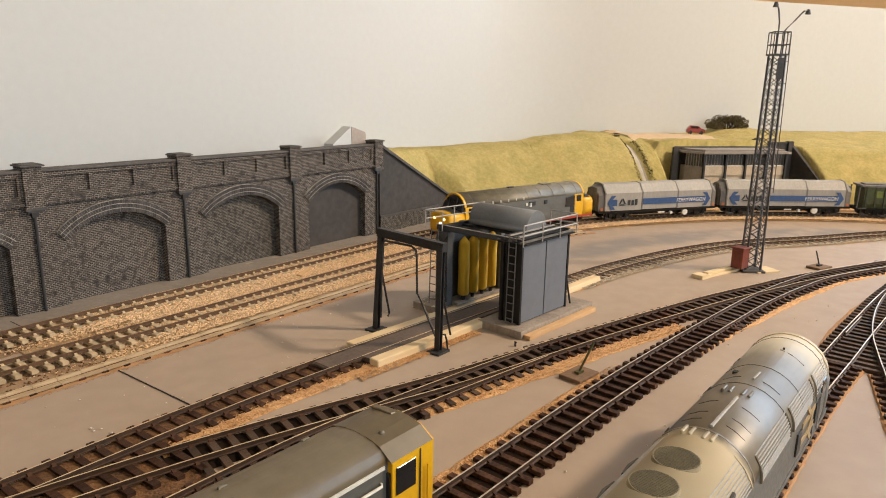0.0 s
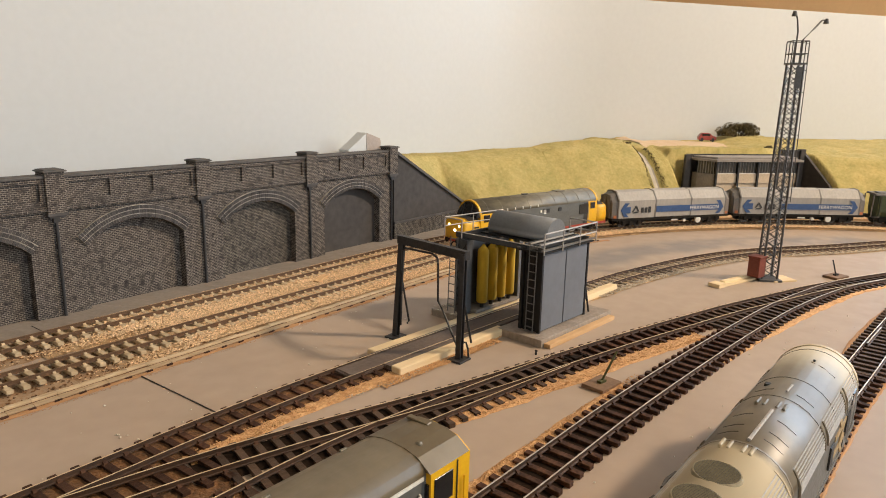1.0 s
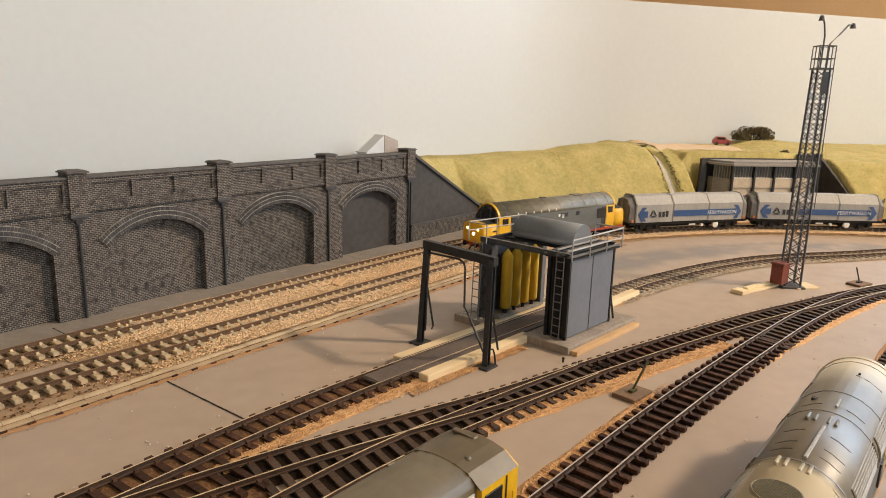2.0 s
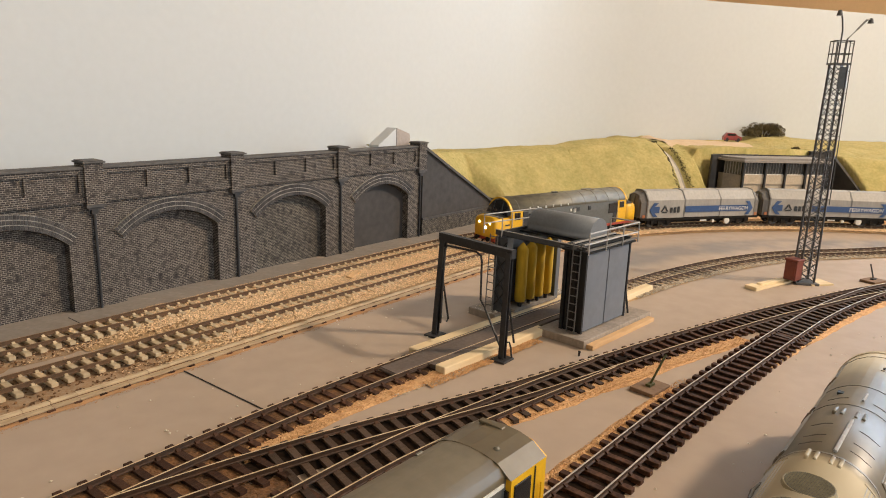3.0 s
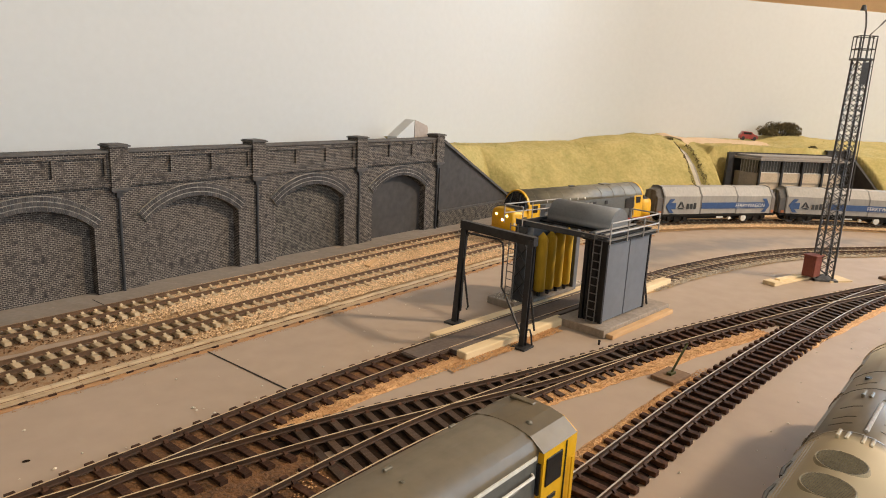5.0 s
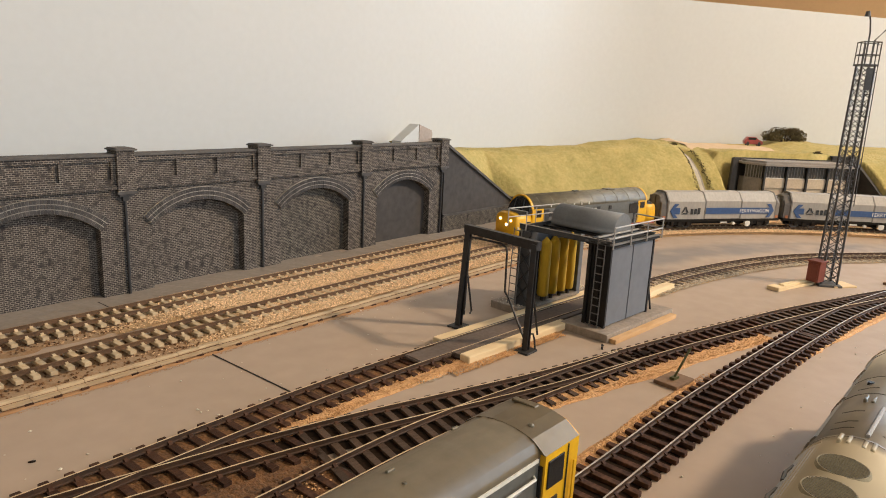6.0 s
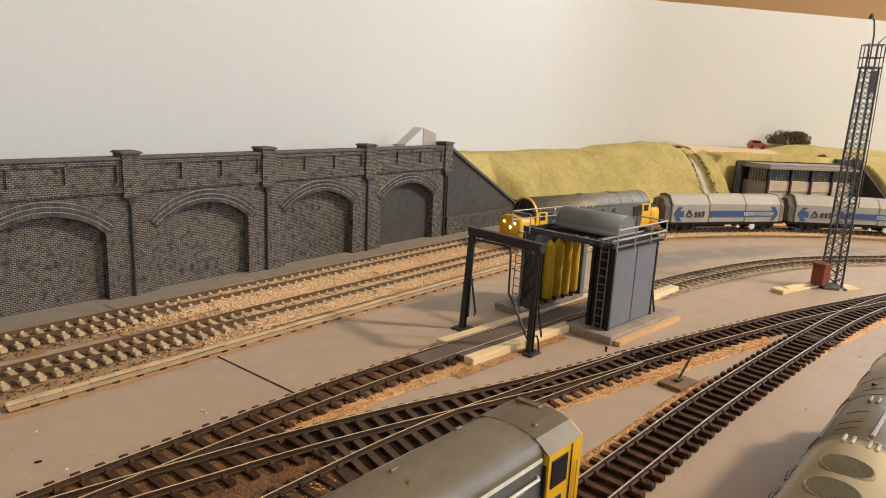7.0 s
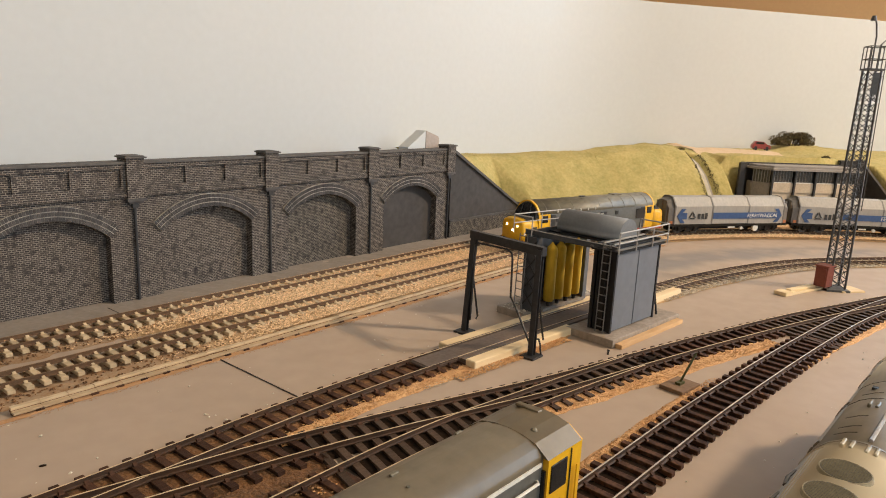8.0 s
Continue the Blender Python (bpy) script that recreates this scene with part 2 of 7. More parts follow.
def brick_mat(name, b1, b2, mortar, fade):
    """Small bricks in rows on the wall's face, with worn mortar and patches."""
    m = bpy.data.materials.new(name)
    m.use_nodes = True
    t = m.node_tree
    bsdf = t.nodes["Principled BSDF"]
    bsdf.inputs["Roughness"].default_value = 0.78
    bsdf.inputs["Specular IOR Level"].default_value = 0.15
    co = t.nodes.new("ShaderNodeTexCoord")
    sep = t.nodes.new("ShaderNodeSeparateXYZ")
    t.links.new(co.outputs["Object"], sep.inputs[0])
    su = t.nodes.new("ShaderNodeMath")
    t.links.new(sep.outputs["X"], su.inputs[0])
    t.links.new(sep.outputs["Y"], su.inputs[1])
    cmb = t.nodes.new("ShaderNodeCombineXYZ")
    t.links.new(su.outputs[0], cmb.inputs["X"])
    t.links.new(sep.outputs["Z"], cmb.inputs["Y"])
    br = t.nodes.new("ShaderNodeTexBrick")
    br.inputs["Scale"].default_value = 1.0
    br.inputs["Brick Width"].default_value = 0.0033
    br.inputs["Row Height"].default_value = 0.00146
    br.inputs["Mortar Size"].default_value = 0.00021
    br.inputs["Mortar Smooth"].default_value = 0.25
    br.inputs["Color1"].default_value, br.inputs["Color2"].default_value, br.inputs["Mortar"].default_value = (*b1, 1), (*b2, 1), (*mortar, 1)
    worn = t.nodes.new("ShaderNodeTexNoise")
    worn.inputs["Scale"].default_value = 210
    worn.inputs["Detail"].default_value = 4
    t.links.new(co.outputs["Object"], worn.inputs["Vector"])
    ramp = t.nodes.new("ShaderNodeMapRange")
    ramp.inputs["From Min"].default_value, ramp.inputs["From Max"].default_value = 0.30, 0.52
    t.links.new(worn.outputs["Fac"], ramp.inputs["Value"])
    dry = t.nodes.new("ShaderNodeMix")
    dry.data_type = "RGBA"
    t.links.new(ramp.outputs["Result"], dry.inputs["Factor"])
    dry.inputs["A"].default_value, dry.inputs["B"].default_value = (*[c * 0.6 for c in b2], 1), (*mortar, 1)
    t.links.new(dry.outputs["Result"], br.inputs["Mortar"])
    wob = t.nodes.new("ShaderNodeTexNoise")
    wob.inputs["Scale"].default_value = 160
    t.links.new(co.outputs["Object"], wob.inputs["Vector"])
    wsc = t.nodes.new("ShaderNodeVectorMath")
    wsc.operation = "MULTIPLY_ADD"
    wsc.inputs[1].default_value = (0.00018, 0.00012, 0)
    t.links.new(wob.outputs["Color"], wsc.inputs[0])
    t.links.new(cmb.outputs[0], wsc.inputs[2])
    t.links.new(wsc.outputs[0], br.inputs["Vector"])
    nz = t.nodes.new("ShaderNodeTexNoise")
    nz.inputs["Scale"].default_value = 17
    nz.inputs["Detail"].default_value = 4
    nz.inputs["Roughness"].default_value = 0.55
    t.links.new(co.outputs["Object"], nz.inputs["Vector"])
    rg = t.nodes.new("ShaderNodeMapRange")
    rg.inputs["From Min"].default_value, rg.inputs["From Max"].default_value = 0.36, 0.78
    rg.inputs["To Max"].default_value = fade
    t.links.new(nz.outputs["Fac"], rg.inputs["Value"])
    mx = t.nodes.new("ShaderNodeMix")
    mx.data_type = "RGBA"
    t.links.new(rg.outputs["Result"], mx.inputs["Factor"])
    t.links.new(br.outputs["Color"], mx.inputs["A"])
    mx.inputs["B"].default_value = (*[c * 0.9 for c in b2], 1)
    t.links.new(mx.outputs["Result"], bsdf.inputs["Base Color"])
    inv = t.nodes.new("ShaderNodeMath")
    inv.operation = "SUBTRACT"
    inv.inputs[0].default_value = 1.0
    t.links.new(br.outputs["Fac"], inv.inputs[1])
    b = t.nodes.new("ShaderNodeBump")
    b.inputs["Strength"].default_value, b.inputs["Distance"].default_value = 0.7, 0.0003
    t.links.new(inv.outputs[0], b.inputs["Height"])
    t.links.new(b.outputs["Normal"], bsdf.inputs["Normal"])
    return m


BRICKWORK = brick_mat("drybrushed_dark_brickwork", (0.072, 0.062, 0.057), (0.036, 0.032, 0.032), (0.31, 0.27, 0.228), 0.20)
BRICKWORK_WORN = brick_mat("worn_dark_brickwork", (0.066, 0.058, 0.054), (0.034, 0.031, 0.031), (0.275, 0.245, 0.195), 0.36)


DRAIN = mat("pale_drain_concrete", (0.50, 0.45, 0.37), 0.8, scale=60, fine=500)
TWIG = mat("brown_twig", (0.06, 0.04, 0.025), 0.9)
CREAM = mat("cream_wall_paint", (0.55, 0.45, 0.33), 0.7, scale=40, fine=400, bump=0.1)
ROOF_GREY = mat("grey_flat_roof", (0.29, 0.255, 0.225), 0.75, second=(0.22, 0.195, 0.17), scale=40, fine=500)
GLASS_DARK = mat("dark_glazing", (0.018, 0.017, 0.017), 0.12, bump=0, gloss=0.6)
CAR_RED = mat("faded_red_car_paint", (0.34, 0.06, 0.05), 0.35, scale=60, fine=400, bump=0.05)
LOCO_GREY = mat("mid_grey_loco_paint", (0.115, 0.115, 0.105), 0.45, second=(0.09, 0.09, 0.08), scale=50, fine=400, bump=0.08, depth=0.0002)
LOCO_ROOF = mat("weathered_olive_grey_roof", (0.18, 0.158, 0.108), 0.5, second=(0.105, 0.092, 0.066), scale=50, fine=200, streak=(0.4, 1, 1), bump=0.08, depth=0.0002)
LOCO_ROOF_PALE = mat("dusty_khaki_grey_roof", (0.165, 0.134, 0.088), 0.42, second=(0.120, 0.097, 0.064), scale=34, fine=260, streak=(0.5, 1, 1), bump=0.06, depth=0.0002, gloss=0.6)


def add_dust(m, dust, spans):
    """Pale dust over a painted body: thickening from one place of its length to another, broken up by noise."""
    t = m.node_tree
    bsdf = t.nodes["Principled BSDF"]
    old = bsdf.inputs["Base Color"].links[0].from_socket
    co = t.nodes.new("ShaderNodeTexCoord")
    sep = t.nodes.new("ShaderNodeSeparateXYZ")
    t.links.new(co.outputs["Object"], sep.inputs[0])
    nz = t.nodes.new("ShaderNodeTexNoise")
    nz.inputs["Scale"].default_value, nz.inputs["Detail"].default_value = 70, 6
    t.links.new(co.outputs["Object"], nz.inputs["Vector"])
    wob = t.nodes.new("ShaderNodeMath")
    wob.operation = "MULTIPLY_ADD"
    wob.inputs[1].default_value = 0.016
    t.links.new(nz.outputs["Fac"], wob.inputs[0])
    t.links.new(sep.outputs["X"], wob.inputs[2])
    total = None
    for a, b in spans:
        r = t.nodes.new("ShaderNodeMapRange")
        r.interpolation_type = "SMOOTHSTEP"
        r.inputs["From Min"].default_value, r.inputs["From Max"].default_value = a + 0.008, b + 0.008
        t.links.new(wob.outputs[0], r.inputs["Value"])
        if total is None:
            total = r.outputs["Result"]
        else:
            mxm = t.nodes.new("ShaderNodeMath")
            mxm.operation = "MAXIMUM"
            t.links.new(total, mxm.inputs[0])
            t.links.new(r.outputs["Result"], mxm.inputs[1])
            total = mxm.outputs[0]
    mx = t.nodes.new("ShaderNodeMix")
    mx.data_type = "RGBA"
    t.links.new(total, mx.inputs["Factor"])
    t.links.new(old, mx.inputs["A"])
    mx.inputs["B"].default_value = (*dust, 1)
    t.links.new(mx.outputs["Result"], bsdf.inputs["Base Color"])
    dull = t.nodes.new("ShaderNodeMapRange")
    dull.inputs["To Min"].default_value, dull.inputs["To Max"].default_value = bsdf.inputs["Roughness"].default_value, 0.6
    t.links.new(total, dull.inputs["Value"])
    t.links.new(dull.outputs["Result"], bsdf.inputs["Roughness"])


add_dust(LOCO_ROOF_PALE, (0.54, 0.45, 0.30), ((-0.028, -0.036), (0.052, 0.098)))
SHUNT_ROOF = mat("olive_grey_roof_paint", (0.136, 0.104, 0.058), 0.46, second=(0.108, 0.081, 0.045), scale=36, fine=160, bump=0.04, depth=0.0002, gloss=0.6)
LOCO_YELLOW = mat("warning_yellow_paint", (0.73, 0.405, 0.010), 0.42, second=(0.64, 0.345, 0.009), scale=50, fine=400, bump=0.03, depth=0.0002)
LOCO_RED = mat("solebar_red_paint", (0.36, 0.045, 0.02), 0.5, second=(0.26, 0.035, 0.018), scale=60, fine=400, bump=0.05)
LOCO_DARK = mat("matt_black_paint", (0.025, 0.024, 0.023), 0.5, bump=0.05)
EMBLEM = mat("white_transfer", (0.74, 0.71, 0.64), 0.55, bump=0.02)
BUFF = mat("buff_transfer", (0.42, 0.30, 0.15), 0.6, bump=0.02)
UNDER = mat("grimy_black_underframe", (0.011, 0.010, 0.009), 0.8, second=(0.022, 0.018, 0.014), scale=80, fine=400, gloss=0.15)
WHEEL = mat("dark_wheel_steel", (0.10, 0.09, 0.08), 0.4, 0.7)
HOOD = mat("silver_grey_hood", (0.35, 0.325, 0.29), 0.6, 0.0, second=(0.28, 0.26, 0.235), scale=40, fine=400, streak=(1, 1, 0.3), bump=0.08, depth=0.0002)
RIB = mat("dull_grey_rib", (0.165, 0.15, 0.135), 0.6, scale=60, fine=400, bump=0.1)
BLUE = mat("deep_blue_transfer", (0.03, 0.075, 0.20), 0.5, bump=0.03)
ORANGE = mat("rust_orange_patch", (0.42, 0.14, 0.05), 0.7)
GREEN = mat("weathered_green_wagon", (0.075, 0.10, 0.035), 0.7, second=(0.055, 0.06, 0.03), scale=60, fine=300)
GREEN_DARK = mat("dirty_green_rib", (0.06, 0.065, 0.035), 0.7)
GREEN_PALE = mat("faded_yellow_green_panel", (0.16, 0.20, 0.04), 0.7, scale=100, fine=400)
RED_WAGON = mat("bright_red_wagon_paint", (0.48, 0.035, 0.02), 0.45, second=(0.38, 0.03, 0.02), scale=50, fine=300, bump=0.05)
MESH_GREY = mat("fine_grey_mesh", (0.15, 0.135, 0.10), 0.6, second=(0.07, 0.065, 0.05), mix=0.6, scale=900, fine=1600, bump=0.6)
LAMP_WARM = glow("warm_marker_lamp", (1.0, 0.75, 0.25), 6.0)
LAMP_WHITE = glow("white_headlamp", (1.0, 0.96, 0.85), 9.0)


# ---- building helpers ----
def part(name, bm, material, parent=None, label="", smooth=False):
    """Links a bmesh as one mesh object, under a thing or a part."""
    me = bpy.data.meshes.new(name)
    bmesh.ops.recalc_face_normals(bm, faces=bm.faces)
    bm.to_mesh(me)
    bm.free()
    return part_of(name, me, material, parent, label, smooth)


def part_of(name, me, material, parent=None, label="", smooth=False):
    if material and not me.materials:
        me.materials.append(material)
    if smooth:
        for p in me.polygons:
            p.use_smooth = True
    ob = new(name, me)
    ob.parent = parent
    if label:
        tagged(ob, label)
    return ob


def thing(name, m=None, label="", category="", group="", kind=""):
    ob = new(name)
    ob.empty_display_size = 0.01
    ob.matrix_basis = m or Matrix()
    return tagged(ob, label, category, group, kind)


def box(bm, x0, x1, y0, y1, z0, z1, m=None):
    vs = [bm.verts.new((x, y, z)) for x in (x0, x1) for y in (y0, y1) for z in (z0, z1)]
    for a in ((0, 1, 3, 2), (4, 6, 7, 5), (0, 4, 5, 1), (2, 3, 7, 6), (0, 2, 6, 4), (1, 5, 7, 3)):
        bm.faces.new([vs[i] for i in a])
    if m is not None:
        bmesh.ops.transform(bm, matrix=m, verts=vs)
    return vs


def boxes(*rows, bevel=0.0):
    bm = bmesh.new()
    for r in rows:
        box(bm, *r)
    if bevel:
        bmesh.ops.bevel(bm, geom=bm.edges[:], offset=bevel, segments=1, affect="EDGES")
    return bm


def prism(bm, pts, axis, a, b):
    """A closed outline of (u, v) points pushed along axis from a to b; u, v are the two other axes in order."""
    def place(u, v, w):
        return {"x": (w, u, v), "y": (u, w, v), "z": (u, v, w)}[axis]
    lo = [bm.verts.new(place(u, v, a)) for u, v in pts]
    hi = [bm.verts.new(place(u, v, b)) for u, v in pts]
    n = len(pts)
    bm.faces.new(lo[::-1])
    bm.faces.new(hi)
    for i in range(n):
        bm.faces.new((lo[i], lo[(i + 1) % n], hi[(i + 1) % n], hi[i]))
    return lo + hi


def tube(bm, pts, r, sides=6):
    """A round bar along points."""
    pts = [Vector(p) for p in pts]
    rings = []
    for i, p in enumerate(pts):
        d = (pts[min(i + 1, len(pts) - 1)] - pts[max(i - 1, 0)]).normalized()
        up = Vector((0, 0, 1)) if abs(d.z) < 0.9 else Vector((1, 0, 0))
        s = d.cross(up).normalized()
        u = s.cross(d)
        rings.append([bm.verts.new(p + r * (math.cos(a) * s + math.sin(a) * u)) for a in [2 * math.pi * k / sides for k in range(sides)]])
    for a, b in zip(rings, rings[1:]):
        for k in range(sides):
            bm.faces.new((a[k], a[(k + 1) % sides], b[(k + 1) % sides], b[k]))
    bm.faces.new(rings[0][::-1])
    bm.faces.new(rings[-1])


def tubes(*rows, r=0.0005, sides=6):
    bm = bmesh.new()
    for pts in rows:
        tube(bm, pts, r, sides)
    return bm


def disc_cyl(bm, centre, axis, r, length, sides=20, r2=None):
    """A cylinder (or cone) from centre along axis."""
    c, d = Vector(centre), Vector(axis).normalized()
    up = Vector((0, 0, 1)) if abs(d.z) < 0.9 else Vector((1, 0, 0))
    s = d.cross(up).normalized()
    u = s.cross(d)
    r2 = r if r2 is None else r2
    a = [bm.verts.new(c + r * (math.cos(t) * s + math.sin(t) * u)) for t in [2 * math.pi * k / sides for k in range(sides)]]
    b = [bm.verts.new(c + d * length + r2 * (math.cos(t) * s + math.sin(t) * u)) for t in [2 * math.pi * k / sides for k in range(sides)]]
    for k in range(sides):
        bm.faces.new((a[k], a[(k + 1) % sides], b[(k + 1) % sides], b[k]))
    bm.faces.new(a[::-1])
    bm.faces.new(b)


def loft(bm, rings, caps=True):
    """Skins rings of equal numbers of points."""
    vs = [[bm.verts.new(p) for p in ring] for ring in rings]
    n = len(vs[0])
    for a, b in zip(vs, vs[1:]):
        for k in range(n):
            bm.faces.new((a[k], a[(k + 1) % n], b[(k + 1) % n], b[k]))
    if caps:
        bm.faces.new(vs[0][::-1])
        bm.faces.new(vs[-1])
    return vs


def sheet(bm, rows):
    """Skins an open grid of points."""
    vs = [[bm.verts.new(p) for p in row] for row in rows]
    for a, b in zip(vs, vs[1:]):
        for k in range(len(a) - 1):
            bm.faces.new((a[k], a[k + 1], b[k + 1], b[k]))
    return vs


# ---- lines of track: centre lines as smooth curves ----
def curve_line(pts, step=0.004):
    """A smooth line through points, resampled at even steps: an array of (x, y)."""
    p = np.array([pts[0], *pts, pts[-1]], float)
    p[0], p[-1] = 2 * p[1] - p[2], 2 * p[-2] - p[-3]
    out = []
    for i in range(1, len(p) - 2):
        for t in np.linspace(0, 1, 24, endpoint=False):
            out.append(0.5 * (2 * p[i] + (p[i + 1] - p[i - 1]) * t + (2 * p[i - 1] - 5 * p[i] + 4 * p[i + 1] - p[i + 2]) * t ** 2
                              + (3 * p[i] - p[i - 1] - 3 * p[i + 1] + p[i + 2]) * t ** 3))
    out = np.array(out + [p[-2]])
    s = np.concatenate([[0], np.cumsum(np.hypot(*np.diff(out, axis=0).T))])
    u = np.arange(0, s[-1], step)
    return np.stack([np.interp(u, s, out[:, 0]), np.interp(u, s, out[:, 1])], 1)


def normals(line):
    d = np.gradient(line, axis=0)
    d /= np.hypot(d[:, 0], d[:, 1])[:, None]
    return d, np.stack([-d[:, 1], d[:, 0]], 1)


def shifted(line, off):
    return line + normals(line)[1] * off


def at_x(line, x):
    return float(np.interp(x, line[:, 0], line[:, 1]))


def arc_line(x_from, x0, y, radius, turn):
    """Straight at y from x_from to x0, then a curve to the right (towards -y) over turn degrees."""
    a = np.arange(0, radians(turn), 0.004 / radius)
    st = np.stack([np.arange(x_from, x0, 0.004), np.full(len(np.arange(x_from, x0, 0.004)), y)], 1)
    return np.concatenate([st, np.stack([x0 + radius * np.sin(a), y - radius + radius * np.cos(a)], 1)])


GAUGE = 0.0174
MAIN_BACK = arc_line(-0.56, 0.20, -0.055, 0.82, 75)
MAIN_FRONT = arc_line(-0.56, 0.20, -0.113, 0.70, 80)
WASH_LINE = curve_line([(-0.50, -0.252), (-0.25, -0.252), (-0.15, -0.2525), (-0.06, -0.258), (0.08, -0.271), (0.235, -0.290), (0.30, -0.301), (0.40, -0.328),
                        (0.49, -0.368), (0.59, -0.440), (0.685, -0.505), (0.78, -0.60), (0.84, -0.69)])
LINE_B = curve_line([(-0.46, -0.250), (-0.36, -0.253), (-0.30, -0.260), (-0.245, -0.272), (-0.20, -0.2825), (-0.15, -0.297), (-0.10, -0.314), (-0.04, -0.334), (0.03, -0.353),
                     (0.09, -0.369), (0.155, -0.388), (0.23, -0.411), (0.30, -0.437), (0.37, -0.464), (0.49, -0.523), (0.60, -0.60), (0.70, -0.70)])
LINE_D = curve_line([(-0.50, -0.318), (-0.30, -0.320), (-0.21, -0.321), (-0.16, -0.3225), (-0.12, -0.3265), (-0.075, -0.334), (-0.02, -0.344), (0.03, -0.354)])
LINE_C = curve_line([(-0.50, -0.398), (-0.30, -0.401), (-0.08, -0.4105), (0.0, -0.415), (0.1, -0.424), (0.19, -0.434), (0.26, -0.4435), (0.33, -0.458), (0.40, -0.479), (0.49, -0.523)])
LINE_E = curve_line([(-0.70, -0.484), (-0.40, -0.491), (-0.165, -0.4990), (0.035, -0.5065), (0.16, -0.5165), (0.25, -0.524), (0.372, -0.537), (0.50, -0.56), (0.62, -0.60), (0.74, -0.67)])
LINE_F = curve_line([(-0.30, -0.640), (-0.05, -0.590), (0.05, -0.5695), (0.10, -0.5597), (0.137, -0.5527), (0.175, -0.5457), (0.212, -0.5397), (0.25, -0.5362), (0.30, -0.5350), (0.36, -0.5385), (0.43, -0.549)])


# ---- the large structure ----
def make_setting():
    # baseboard
    bm = boxes((-1.6, 2.3, -1.15, 0.12, -0.018, 0.0))
    tagged(part("ground", bm, BOARD), "matt grey-brown painted baseboard under the model railway", "baseboard", kind="structure")
    # backscene: straight behind the wall, then bending off towards the far corner
    line = [(-1.6, 0.10)] + [(0.62 + 0.42 * math.sin(a), 0.10 - 0.42 + 0.42 * math.cos(a)) for a in [radians(37.5) * k / 24 for k in range(25)]]
    ex, ey = line[-1]
    line += [(ex + 0.7933 * 1.7, ey - 0.6088 * 1.7)]
    bm = bmesh.new()
    front = line
    back = [(x + 0.004, y + 0.006) for x, y in line]
    prism(bm, [(x + 0.0005, y + 0.0007) for x, y in front] + back[::-1], "z", 0.0, 0.3593)
    tagged(part("backdrop_board", bm, BACKSCENE), "thin board behind the painted backscene surface", "backscene", kind="structure")
    fine = []
    for (xa, ya), (xb, yb) in zip(front, front[1:]):
        n = max(1, int(math.hypot(xb - xa, yb - ya) / 0.05))
        fine += [(xa + (xb - xa) * k / n, ya + (yb - ya) * k / n) for k in range(n)]
    fine.append(front[-1])
    bm = bmesh.new()
    sheet(bm, [[(x, y, 0.0), (x, y, 0.3595)] for x, y in fine])
    bd = part("backdrop", bm, BACKSCENE, smooth=True)
    tagged(bd, "plain off-white painted backscene board", "backscene", kind="structure")
    # room round the layout
    for n, r, mm in (("wall_east", (2.7, 2.8, -3.2, 2.3, -0.9, 1.5), ROOM_WALL), ("wall_north", (-2.3, 2.7, 2.2, 2.3, -0.9, 1.5), ROOM_WALL),
                     ("wall_west", (-2.4, -2.3, -3.2, 2.3, -0.9, 1.5), ROOM_PLAIN), ("wall_south", (-2.3, 2.7, -3.2, -3.1, -0.9, 1.5), ROOM_PLAIN),
                     ("floor", (-2.4, 2.8, -3.2, 2.3, -1.0, -0.9), FLOOR), ("ceiling", (-2.4, 2.8, -3.2, 2.3, 1.5, 1.6), ROOM_PLAIN)):
        tagged(part(n, boxes(r), mm), {"floor": "brown carpeted room floor", "ceiling": "plain cream painted room ceiling"}.get(n, "warm orange painted room wall" if mm is ROOM_WALL else "plain cream painted room wall"),
               "floor" if n == "floor" else "ceiling" if n == "ceiling" else "wall", kind="structure")
    # Unseen frames added round both lamps; the south window is made up.
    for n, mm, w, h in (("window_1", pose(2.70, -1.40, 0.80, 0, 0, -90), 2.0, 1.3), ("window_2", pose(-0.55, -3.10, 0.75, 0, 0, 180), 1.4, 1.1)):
        win = thing(n, mm, "unseen white window frame added round a daylight lamp", "window", kind="structure")
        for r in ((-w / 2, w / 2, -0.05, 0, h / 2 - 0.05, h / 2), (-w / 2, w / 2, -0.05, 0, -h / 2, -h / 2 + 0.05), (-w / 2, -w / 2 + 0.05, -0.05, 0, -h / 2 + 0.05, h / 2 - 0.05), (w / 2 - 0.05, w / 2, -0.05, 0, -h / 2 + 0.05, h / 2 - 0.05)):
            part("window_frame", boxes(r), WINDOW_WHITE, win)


make_setting()

# ---- retaining wall ----
ARCH_W, SPRING, CROWN = 0.0875, 0.0530, 0.0705
PIERS = (-0.516, -0.387, -0.2580, -0.1290, -0.0015, 0.1285, 0.2600)


def arch_z(dx, w, spring, crown):
    """Height of a segmental arch of width w at dx from its middle."""
    rise = crown - spring
    R = (w * w / 4 + rise * rise) / (2 * rise)
    return crown - R + math.sqrt(max(R * R - dx * dx, 0))


